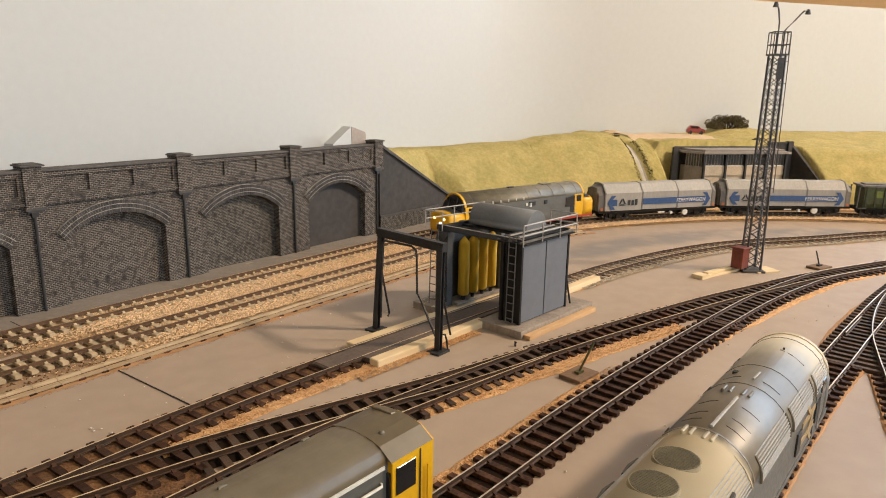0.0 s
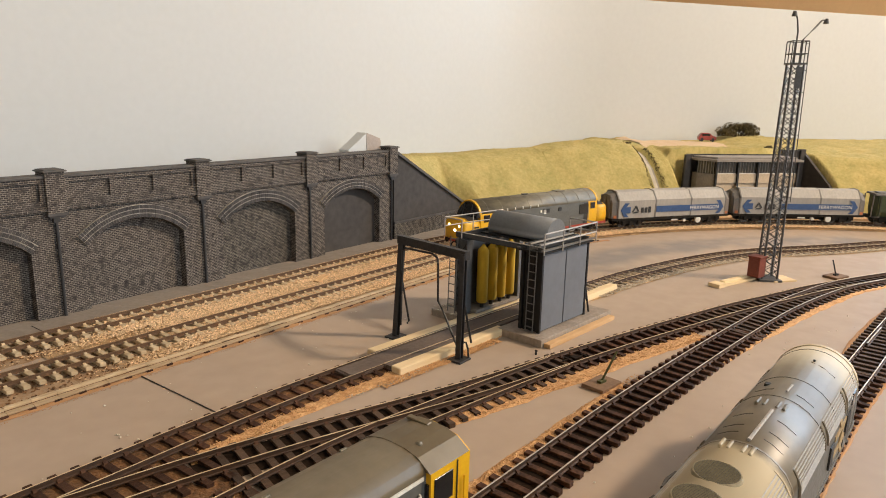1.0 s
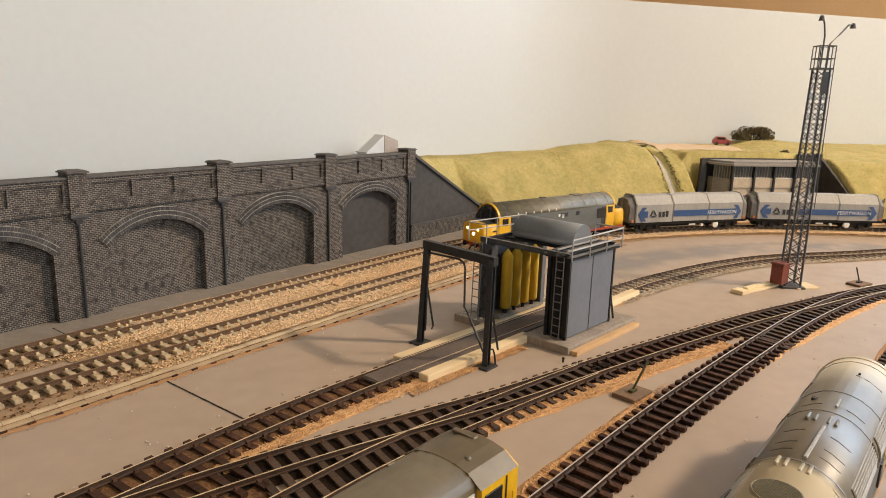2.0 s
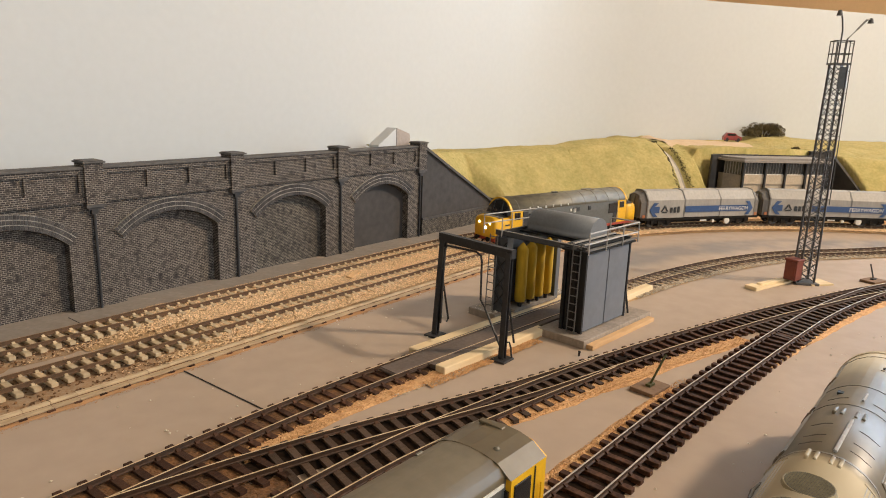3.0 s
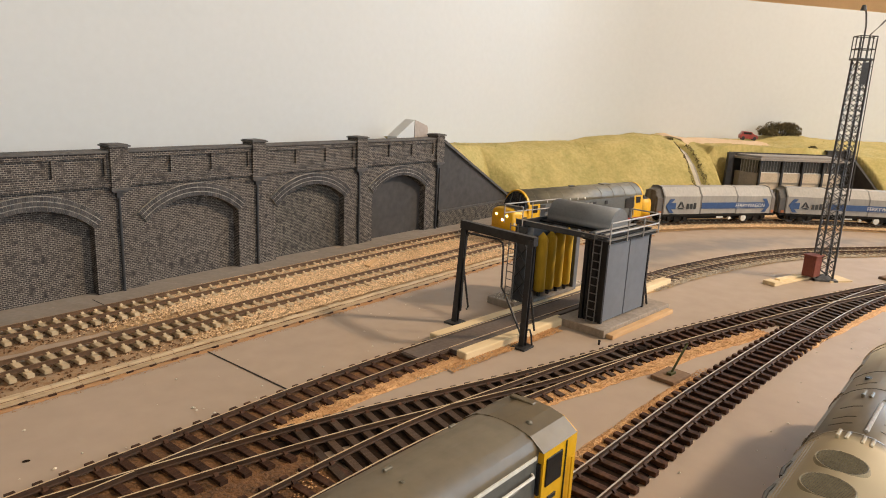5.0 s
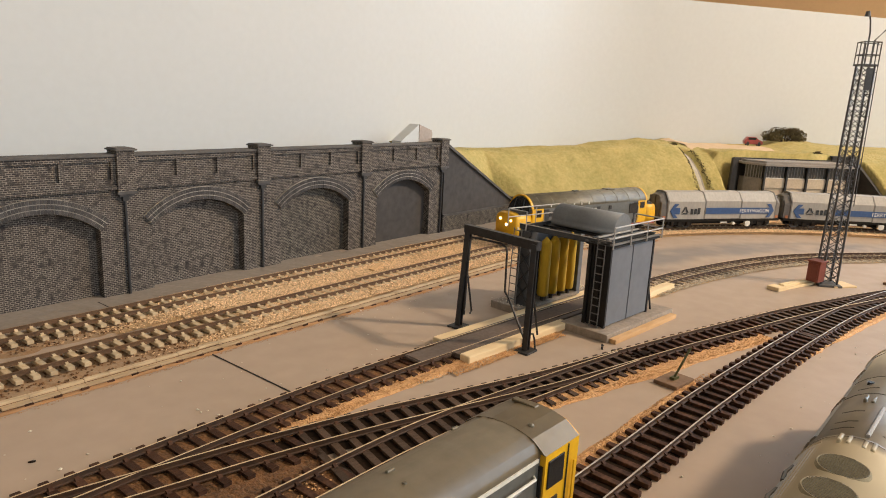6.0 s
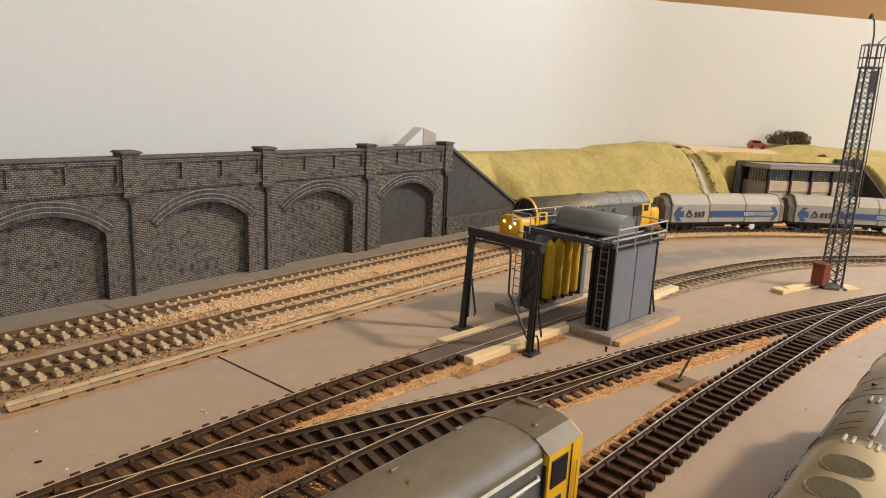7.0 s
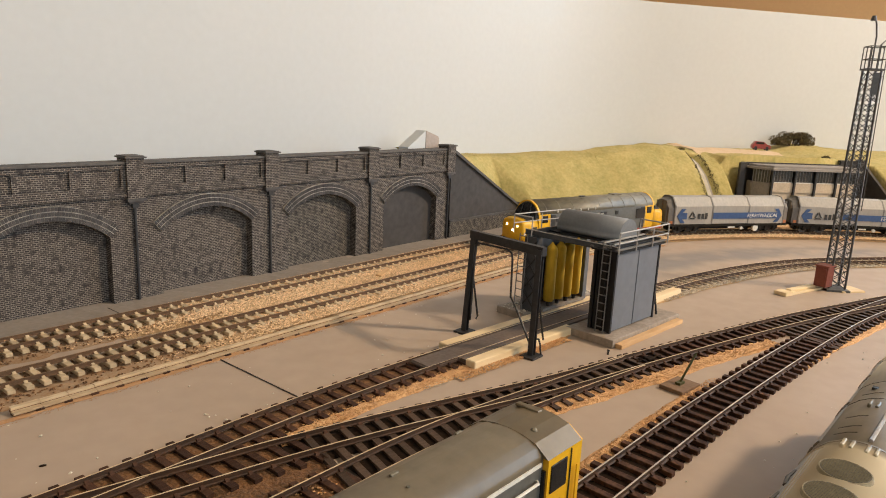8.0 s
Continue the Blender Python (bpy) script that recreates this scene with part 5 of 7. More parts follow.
def make_levers():
    for x, y, a, mm, tip, lab in ((0.0200, -0.3885, -8, OLIVE, (0.0105, -0.0030, 0.0215), "olive point lever rod on a brown card base"), (0.4360, -0.4635, -22, GREY_STEEL, (-0.0030, 0.0035, 0.0185), "dark point lever rod on a brown card base")):
        t = thing("point_lever", pose(x, y, 0, 0, 0, a), lab, "point lever", "point levers beside the sidings")
        part("base", boxes((-0.0110, 0.0110, -0.0078, 0.0078, 0, 0.0026), bevel=0.0003), CARD, t)
        part("pivot", boxes((-0.0030, 0.0030, -0.0016, 0.0016, 0.0026, 0.0042)), mm, t)
        part("rod", tubes([(0, 0, 0.0035), tip], r=0.00075), mm, t)
    t = thing("point_motor_peg", pose(0.040, -0.3300, 0), "tiny dark peg standing beside the turnout", "peg")
    bm = bmesh.new()
    disc_cyl(bm, (0, 0, 0), (0, 0, 1), 0.0008, 0.0025, 8)
    disc_cyl(bm, (0, 0, 0.0025), (0.5, 0, 1), 0.0011, 0.0010, 8)
    part("pin", bm, GREY_STEEL, t)
    # Thin dark disc laid on the board in place of a screw hole.
    bm = bmesh.new()
    disc_cyl(bm, (0, 0, 0), (0, 0, 1), 0.0012, 0.0003, 12)
    bmesh.ops.scale(bm, vec=(1.3, 0.75, 1), verts=bm.verts)
    t = part("dark_chip", bm, GAP_BLACK)
    t.matrix_basis = pose(-0.280, -0.212, 0.0001, 0, 0, -20)
    tagged(t, "tiny dark oval disc standing for a screw hole in the board", "chip")
    t = thing("switch_gear", pose(0.047, -0.3575, 0.0026, 0, 0, -17), "small black operating gear lying between turnout rails", "switch gear")
    part("slide", boxes((-0.0130, 0.0110, -0.0006, 0.0006, 0.0, 0.0010), bevel=0.0002), GAP_BLACK, t)
    part("housing", boxes((-0.0045, 0.0030, -0.0028, 0.0026, 0.0, 0.0016), bevel=0.0004), GAP_BLACK, t)
    part("lug", boxes((-0.0085, -0.0062, -0.0034, 0.0034, 0.0, 0.0012), bevel=0.0003), GAP_BLACK, t)
    part("lug", boxes((0.0062, 0.0082, -0.0030, 0.0030, 0.0, 0.0012), bevel=0.0003), GAP_BLACK, t)
    t = thing("ballast_scrap", pose(0.066, -0.0835, 0.0052, 6, -4, 20), "small brown scrap lying on the ballast", "scrap")
    part("chip", boxes((-0.010, 0.010, -0.003, 0.003, -0.001, 0.0012), bevel=0.0004), CORK_WOOD, t)


make_levers()


def make_post_box():
    t = thing("backscene_box", pose(0.235, 0.016, 0), "pale grey wedge-topped box standing behind the retaining wall", "box")
    bm = bmesh.new()
    prism(bm, [(0.0, 0), (0.024, 0), (0.024, 0.1215), (0.0225, 0.1245), (0.0, 0.1315)], "y", 0.0, 0.016)
    part("casing", bm, BOX_GREY, t)
    # Left face shaped to its outline in the camera's view; white paints it lit.
    bm = bmesh.new()
    prism(bm, [(-0.0305, 0), (-0.0004, 0), (-0.0004, 0.1315), (-0.0305, 0.1125)], "y", 0.0005, 0.0155)
    part("side_flap", bm, BACKSCENE, t, "sloping left face of the box, white for its lit look")


make_post_box()


# ---- hill, building and road at the back ----
HC, HR = Vector((0.20, -0.875)), 0.862


def hill_point(theta, o):
    a = radians(theta)
    return Vector((HC.x + (HR + o) * math.sin(a), HC.y + (HR + o) * math.cos(a)))


def ease(a, b, v):
    t = min(max((v - a) / (b - a), 0), 1)
    return t * t * (3 - 2 * t)


def room_behind(p, n):
    """How far a line from p along n runs before it meets the backscene."""
    best = 1.2
    if n.y > 1e-4:
        t = (0.097 - p.y) / n.y
        if p.x + n.x * t < 0.66:
            best = min(best, t)
    # the slanting length, with its bend
    q, m = Vector((0.8757, 0.0130)), Vector((0.6088, 0.7933))
    den = n.dot(m)
    if den > 1e-4:
        best = min(best, (q - p).dot(m) / den - 0.003)
    return max(best, 0.0)


def hill_height(theta, o):
    """Ground height of the bank at an angle round the curve, and o metres out from its foot."""
    crest = float(np.interp(theta, (10, 14, 20, 24, 25.7, 27.3, 30, 33.3, 35.8, 38.6, 43, 51, 54, 58, 62), (0.092, 0.094, 0.0955, 0.0975, 0.099, 0.105, 0.109, 0.111, 0.109, 0.0985, 0.099, 0.099, 0.098, 0.093, 0.0915)))
    start, width = 0.0, 0.092
    end = 57.25 - 27 * min(max(o - 0.034, 0.0), 0.06)
    hole = ease(39.4, 40.0, theta) * (1 - ease(end - 0.35, end + 0.05, theta))
    z = crest * (0.75 * ease(start - 0.035, start + width, o) + 0.25 * ease(start, start + width * 1.5, o))
    z *= ease(-0.002, 0.012, o)
    z += (0.012 * ease(37, 41, theta) - 0.030 * (1 - ease(33, 37, theta))) * ease(0.105, 0.25, o)
    if hole:
        z = z * (1 - hole) + hole * (crest + 0.013 * ease(48.5, 52.5, theta) * ease(0.12, 0.23, o)) * ease(0.070 + 0.018 * ease(49.5, 54.2, theta), 0.0745 + 0.018 * ease(49.5, 54.2, theta), o)
    # gully with the drain
    if theta < 40:
        g = math.exp(-((theta - 37.0 + 7 * max(o - 0.06, 0)) / 0.62) ** 2) * ease(0.0, 0.02, o) * (1 - ease(0.105, 0.125, o))
        z -= 0.013 * g
    z += (0.0035 * noise.noise(Vector((theta * 0.22, o * 30, 2.0))) + 0.0012 * noise.noise(Vector((theta * 1.1, o * 110, 5.0)))) * ease(0.005, 0.05, o)
    return max(z, 0.0)


def make_hill():
    bm = bmesh.new()
    rows, spots = [], []
    # behind the wing wall
    for k in range(16):
        x = 0.2675 + (0.424 - 0.2675) * k / 15
        zb = 0.1055 - (x - 0.2667) * 0.0820 / 0.1535
        row = []
        for i in range(96):
            f = i / 95
            y = 0.0118 + f * 0.086
            top = 0.0930 + 0.0012 * math.sin(x * 40)
            row.append((x, y, zb + max(top - zb, 0) * ease(0.0, 0.55, f) + 0.0015 * noise.noise(Vector((x * 60, y * 60, 0)))))
        rows.append(row)
    for k in range(340):
        theta = 14.9 + (76 - 14.9) * k / 339
        p = hill_point(theta, 0)
        n = Vector((math.sin(radians(theta)), math.cos(radians(theta))))
        om = room_behind(p, n)
        row = []
        for i in range(96):
            o = om * (i / 95) ** 1.5
            q = p + n * o
            row.append((q.x, q.y, hill_height(theta, o)))
        rows.append(row)
    sheet(bm, rows)
    hill = tagged(part("hillside", bm, GRASS, smooth=True), "dry yellow-green static grass embankment", "hill", kind="structure")
    rng = np.random.RandomState(4)
    g = np.array(rows)
    count = 60000
    a = rng.rand(count) * (g.shape[0] - 1.001)
    b = rng.rand(count) * (g.shape[1] - 1.001)
    i, j = a.astype(int), b.astype(int)
    u, v = (a - i)[:, None], (b - j)[:, None]
    p = (g[i, j] * (1 - u) + g[i + 1, j] * u) * (1 - v) + (g[i, j + 1] * (1 - u) + g[i + 1, j + 1] * u) * v
    keep = (p[:, 2] > 0.004) & (np.abs(g[i + 1, j, 2] - g[i, j, 2]) < 0.02)
    # the sand road stays bare
    th = np.degrees(np.arctan2(p[:, 0] - HC.x, p[:, 1] - HC.y))
    oo = np.hypot(p[:, 0] - HC.x, p[:, 1] - HC.y) - HR
    keep &= ~((oo > 0.125) & (oo < 0.235) & (th > 38.5) & (th < 47.6))
    keep &= ~((np.abs(th - 37.0 + 7 * np.maximum(oo - 0.06, 0)) < 0.35) & (oo < 0.11))
    p = p[keep]
    count = len(p)
    h = 0.0003 + 0.0007 * rng.rand(count)
    lean = (rng.rand(count, 2) - 0.5) * 0.0012
    side = np.stack([-lean[:, 1], lean[:, 0]], 1)
    side /= np.hypot(side[:, 0], side[:, 1])[:, None] + 1e-9
    w = 0.0004
    v0 = p - [0, 0, 0.0002] + np.concatenate([side * w, np.zeros((count, 1))], 1)
    v1 = p - [0, 0, 0.0002] - np.concatenate([side * w, np.zeros((count, 1))], 1)
    v2 = p + np.concatenate([lean, h[:, None]], 1)
    me = bpy.data.meshes.new("grass_fibres")
    me.from_pydata(np.stack([v0, v1, v2], 1).reshape(-1, 3).tolist(), [], (np.arange(count * 3).reshape(-1, 3)).tolist())
    tagged(part_of("grass_fibres", me, BLADE), "short dry static grass fibres on the bank", "grass", kind="stuff")
    # sand road along the top
    bm = bmesh.new()
    rows = []
    for k in range(40):
        theta = 38.3 + 9.4 * k / 39
        row = []
        for o in (0.112, 0.135, 0.165, 0.20, 0.225, 0.245):
            oo = o + 0.006 * noise.noise(Vector((k * 0.3, o * 40, 1)))
            q = hill_point(theta, oo)
            row.append((q.x, q.y, hill_height(theta, oo) + (0.0022 if 0.12 < o < 0.235 else -0.001)))
        rows.append(row)
    sheet(bm, rows)
    tagged(part("road", bm, SAND, smooth=True), "pale sandy track across the hilltop", "road", kind="structure")
    # drain down the gully
    d = thing("drain_channel", None, "pale concrete drain running down the grass bank", "drain")
    bm, bm2 = bmesh.new(), bmesh.new()
    rows, kerb = [], []
    for k in range(24):
        o = 0.004 + 0.098 * k / 23
        theta = 37.0 - 7 * max(o - 0.06, 0)
        z = hill_height(theta, o) + 0.0022
        a, b = hill_point(theta - 0.34, o), hill_point(theta + 0.05, o)
        c = hill_point(theta + 0.30, o)
        rows.append([(a.x, a.y, z), (b.x, b.y, z), (b.x, b.y, z + 0.0024), (a.x, a.y, z + 0.0024)])
        kerb.append([(b.x, b.y, z - 0.002), (c.x, c.y, z - 0.002), (c.x, c.y, z + 0.0008), (b.x, b.y, z + 0.0008)])
    loft(bm, rows)
    loft(bm2, kerb)
    part("channel_edge", bm, DRAIN, d)
    part("channel_bed", bm2, CONCRETE, d)


make_hill()


def bush(name, centre, size, count, seed, label, leaf=0.0012):
    """A low straggly clump: many small leaf chips round twigs."""
    rng = np.random.RandomState(seed)
    t = thing(name, Matrix.Translation(centre), label, "bush")
    lumps = np.clip(rng.normal(0, 1, (22, 3)), -1.4, 1.4) * np.array(size) * 0.46
    lumps[:, 2] = np.abs(lumps[:, 2]) + size[2] * 0.35
    lumps[:, 2] *= 1 - 0.5 * np.clip(np.hypot(lumps[:, 0] / size[0], lumps[:, 1] / size[1]) / 0.75, 0, 1) ** 2
    puff = rng.normal(0, 1, (count, 3))
    puff *= (np.minimum(np.linalg.norm(puff, axis=1), 1.6) / np.linalg.norm(puff, axis=1))[:, None]
    pts = lumps[rng.randint(0, 22, count)] + puff * np.array(size) * 0.19
    pts = pts[pts[:, 2] > 0]
    n = len(pts)
    d1 = rng.normal(0, 1, (n, 3))
    d1 /= np.linalg.norm(d1, axis=1)[:, None]
    d2 = np.cross(d1, rng.normal(0, 1, (n, 3)))
    d2 /= np.linalg.norm(d2, axis=1)[:, None]
    s = leaf * (0.5 + rng.rand(n, 1))
    v = np.stack([pts + d1 * s, pts + d2 * s * 0.6, pts - d1 * s, pts - d2 * s * 0.6], 1)
    me = bpy.data.meshes.new("foliage")
    me.from_pydata(v.reshape(-1, 3).tolist(), [], np.arange(4 * n).reshape(-1, 4).tolist())
    tagged(part_of("foliage", me, BUSH, t), kind="stuff")
    rows = []
    for l in lumps:
        rows.append([(l[0] * 0.2, l[1] * 0.2, -0.003), tuple(l * 0.6), tuple(l * 1.1)])
    part("twigs", tubes(*rows, r=0.0007, sides=4), TWIG, t)
    return t


def make_bushes():
    for x, y, sz, n, sd in ((0.441, -0.014, (0.013, 0.011, 0.020), 14000, 1), (0.449, -0.030, (0.013, 0.009, 0.016), 6500, 11), (0.459, -0.026, (0.016, 0.010, 0.018), 6000, 7), (0.482, -0.038, (0.020, 0.010, 0.017), 5000, 2),
                            (0.512, -0.049, (0.020, 0.009, 0.014), 4200, 3), (0.540, -0.062, (0.018, 0.008, 0.014), 3600, 8), (0.563, -0.073, (0.013, 0.007, 0.009), 2200, 9)):
        tagged(bush("bush", (x, y, 0.0), sz, n, sd, "dry brown-green scrub at the foot of the bank"), group="bushes on the bank")
    q = hill_point(52.4, 0.256)
    t = bush("bush", (0, 0, 0), (0.054, 0.024, 0.0225), 5200, 4, "dark straggly bush on the hilltop behind the car", 0.0014)
    t.matrix_basis = pose(q.x, q.y, hill_height(52.4, 0.256), 0, 0, -37.5)
    tagged(t, group="bushes on the bank")
    q = hill_point(51.5, 0.096)
    tagged(bush("bush", (q.x, q.y, hill_height(51.5, 0.096) - 0.001), (0.020, 0.008, 0.004), 500, 5, "low dark scrub behind the building roof"), group="bushes on the bank")
    q = hill_point(35.7, 0.104)
    tagged(bush("bush", (q.x, q.y, hill_height(35.7, 0.104) - 0.001), (0.010, 0.008, 0.003), 300, 6, "low brown scrub at the head of the drain"), group="bushes on the bank")
    for side, th in ((0, 36.15), (1, 37.7)):
        for k in range(5):
            o = 0.010 + 0.020 * k
            t = bush("bush", (0, 0, 0), (0.0036, 0.0036, 0.0018), 10, 30 + k, "dark low scrub lining the concrete drain", 0.0010)
            rng = np.random.RandomState(60 + k + 10 * side)
            n = 130
            pts = []
            for f in rng.rand(n):
                oo = o + (f - 0.5) * 0.023
                tt = th + rng.normal(0, 0.13)
                q = hill_point(tt, oo)
                pts.append((q.x, q.y, hill_height(tt, oo) + abs(rng.normal(0, 0.0006))))
            pts = np.array(pts)
            d1 = rng.normal(0, 1, (n, 3)) * 0.0006
            d2 = rng.normal(0, 1, (n, 3)) * 0.0005
            me = bpy.data.meshes.new("foliage")
            me.from_pydata(np.stack([pts + d1, pts + d2, pts - d1, pts - d2], 1).reshape(-1, 3).tolist(), [], np.arange(4 * n).reshape(-1, 4).tolist())
            me.materials.append(BUSH)
            for c in list(t.children):
                if c.name.startswith("foliage"):
                    c.data = me
                else:
                    bpy.data.objects.remove(c)
            tagged(t, group="scrub along the drain")


make_bushes()


def make_building():
    c = hill_point(45.0, 0.014)
    m = pose(c.x, c.y, 0, 0, 0, -41) @ Matrix.Translation((0.0050, 0, 0))
    b = thing("lineside_building", m, "flat-roofed grey lineside building with glazed front and dark posts", "building")
    D, R = 0.044, 0.118
    xs = [-0.035, 0.005, 0.042, 0.080, R]
    part("lower_wall", boxes((xs[0], R, 0.004, D, 0.0, 0.045)), CREAM, b)
    part("sill_panel", boxes((xs[0], R, 0.002, 0.006, 0.0455, 0.0605)), CREAM, b)
    part("back_room", boxes((xs[0] + 0.004, R - 0.002, 0.024, D, 0.045, 0.081)), GREY_STEEL, b)
    for i in range(4):
        w = part("window", boxes((xs[i] + 0.0018, xs[i + 1] - 0.0018, 0.0045, 0.0052, 0.0615, 0.0795)), GLASS_PALE, b, "dusty glazing with pale bars")
        x = xs[i] + 0.0050
        while x < xs[i + 1] - 0.003:
            part("glazing_bar", boxes((x, x + 0.0007, 0.0038, 0.0046, 0.0615, 0.0795)), BAR_GREY, w)
            x += 0.0052
        part("transom", boxes((xs[i] + 0.0018, xs[i + 1] - 0.0018, 0.0036, 0.0046, 0.0608, 0.0620)), EMBLEM, w)
    for x in xs:
        part("post", boxes((x - 0.0015, x + 0.0015, -0.001, 0.003, 0.036, 0.0808)), PIPE, b)
    # splayed end bay
    bm = bmesh.new()
    prism(bm, [(-0.0365, 0.004), (-0.0515, 0.030), (-0.0515, D), (-0.0365, D)], "z", 0.0, 0.0600)
    part("end_wall", bm, CONCRETE, b)
    bm = bmesh.new()
    prism(bm, [(-0.0370, 0.006), (-0.0508, 0.030), (-0.0480, 0.032), (-0.0345, 0.008)], "z", 0.0605, 0.0805)
    w = part("window", bm, GLASS_PALE, b)
    for k in range(7):
        f = k / 6
        x, y = -0.0370 - 0.0138 * f, 0.006 + 0.024 * f
        part("glazing_bar", boxes((x - 0.0006, x + 0.0004, y - 0.001, y, 0.0605, 0.0805)), BAR_GREY, w)
    bm = bmesh.new()
    prism(bm, [(-0.0400, -0.006), (R + 0.004, -0.006), (R + 0.004, D + 0.004), (-0.0575, D + 0.004), (-0.0575, 0.026)], "z", 0.0812, 0.0846)
    roof = part("roof", bm, ROOF_GREY, b)
    bm = bmesh.new()
    prism(bm, [(-0.034, 0.002), (R - 0.002, 0.002), (R - 0.002, D), (-0.051, D), (-0.051, 0.028)], "z", 0.0847, 0.0880)
    part("roof_deck", bm, ROOF_GREY, roof)
    # dark retaining walls on the right and behind; the left slab stands for shadow
    r = thing("cutting_wall", m, "dark grey sloping retaining wall beside the building", "retaining wall", kind="structure")
    bm = bmesh.new()
    rows = []
    for k in range(9):
        f = k / 8
        x, y, top = 0.1635 + 0.0170 * f, 0.0545 - 0.0720 * f, 0.0975 - 0.068 * f
        rows.append([(x, y, 0.0), (x + 0.005, y, 0.0), (x + 0.005, y, top), (x, y, top)])
    loft(bm, rows)
    part("side_wall", bm, SLATE, r)
    part("pier", boxes((0.1570, 0.1675, 0.0460, 0.0560, 0, 0.0985), bevel=0.0006), SLATE, r)
    part("coping", boxes((R + 0.0045, 0.1568, 0.0485, 0.0560, 0.0946, 0.0970)), SLATE, r)
    part("back_wall", boxes((R + 0.0062, 0.1568, 0.0500, 0.0540, 0, 0.0944)), SLATE, r)
    # Dark slab put where only shadow falls at the building's left end.
    bm = bmesh.new()
    prism(bm, [(-0.070, 0), (-0.058, 0), (-0.058, 0.0890), (-0.068, 0.0890)], "y", 0.040, 0.046)
    part("side_wall", bm, SLATE, r)
    part("back_wall", boxes((-0.060, R + 0.006, 0.050, 0.054, 0, 0.0895)), SLATE, r)


make_building()


def make_car():
    q = hill_point(47.7, 0.200)
    m = pose(q.x, q.y, hill_height(47.7, 0.200) + 0.0026, 0, 0, -62) @ Matrix.Diagonal((0.66, 0.80, 0.95, 1.0))
    car = thing("car", m, "small red hatchback car parked on the sandy track", "car")
    bm = bmesh.new()
    prism(bm, [(-0.024, 0.003), (0.024, 0.003), (0.025, 0.007), (0.023, 0.0100), (0.013, 0.0110), (0.006, 0.0165), (-0.016, 0.0170), (-0.022, 0.0115), (-0.025, 0.009)], "y", -0.0098, 0.0098)
    bmesh.ops.bevel(bm, geom=bm.edges[:], offset=0.0008, segments=2, affect="EDGES")
    part("body", bm, CAR_RED, car)
    part("side_window", boxes((-0.015, 0.006, -0.0101, 0.0101, 0.0115, 0.0155)), GLASS_DARK, car)
    for x in (-0.015, 0.015):
        for y in (-0.0092, 0.0092):
            bm = bmesh.new()
            disc_cyl(bm, (x, y - 0.0014, 0.0038), (0, 1, 0), 0.0040, 0.0028, 14)
            part("wheel", bm, PIPE, car)


make_car()


# ---- rolling stock ----
def section(scale_y=1.0, top=1.0):
    """Half outline of a diesel body from the sill up to the cantrail, and on over the roof: (y, z) pairs."""
    side = [(0.0168, 0.0115), (0.0176, 0.0170), (0.0177, 0.0300), (0.0172, 0.0380)]
    roof = [(0.0172, 0.0380), (0.0163, 0.0410), (0.0140, 0.0448), (0.0108, 0.0478), (0.0070, 0.0500), (0.0035, 0.0511), (0.0, 0.0514)]
    return [(y * scale_y, z * top) for y, z in side], [(y * scale_y, z * top) for y, z in roof]


def shell(x0, x1, half, z_close=None):
    """A closed length of body: half outline mirrored; x from x0 to x1."""
    bm = bmesh.new()
    ring = half + [(-y, z) for y, z in half[::-1] if y > 1e-6]
    if half[-1][0] < 1e-6:
        ring = half + [(-y, z) for y, z in half[:-1][::-1]]
    loft(bm, [[(x, y, z) for y, z in ring] for x in (x0, x1)])
    return bm


def wheelset(bogie, x, r, width, material, rim=None, name="wheel"):
    for s in (-1, 1):
        bm = bmesh.new()
        disc_cyl(bm, (x, s * width - (0.0013 if s > 0 else 0.0013), r), (0, 1, 0), r, 0.0026, 24)
        disc_cyl(bm, (x, s * width - 0.0008 - (0.0 if s > 0 else 0.0012), r), (0, 1, 0), r * 0.62, 0.0028, 20)
        part(name, bm, rim or material, bogie)


def bogie_at(parent, x, wheels, r, length, frame_mat, wheel_mat, rim=None):
    b = part("bogie", boxes((x - length / 2, x + length / 2, -0.0135, -0.0115, 0.0045, 0.0100), (x - length / 2, x + length / 2, 0.0115, 0.0135, 0.0045, 0.0100),
                            (x - 0.004, x + 0.004, -0.0115, 0.0115, 0.006, 0.0110), (x - length * 0.36, x - length * 0.36 + 0.004, -0.0145, 0.0145, 0.003, 0.0095),
                            (x + length * 0.36 - 0.004, x + length * 0.36, -0.0145, 0.0145, 0.003, 0.0095), (x - 0.003, x + 0.003, -0.0148, 0.0148, 0.0025, 0.0085), bevel=0.0003), frame_mat, parent)
    for w in wheels:
        wheelset(b, x + w, r, 0.0096, wheel_mat, rim)
        for s in (-1, 1):
            part("axlebox", boxes((x + w - 0.0022, x + w + 0.0022, s * 0.0145 - 0.0012, s * 0.0145 + 0.0012, r - 0.0018, r + 0.0022), bevel=0.0004), frame_mat, b)
    return b


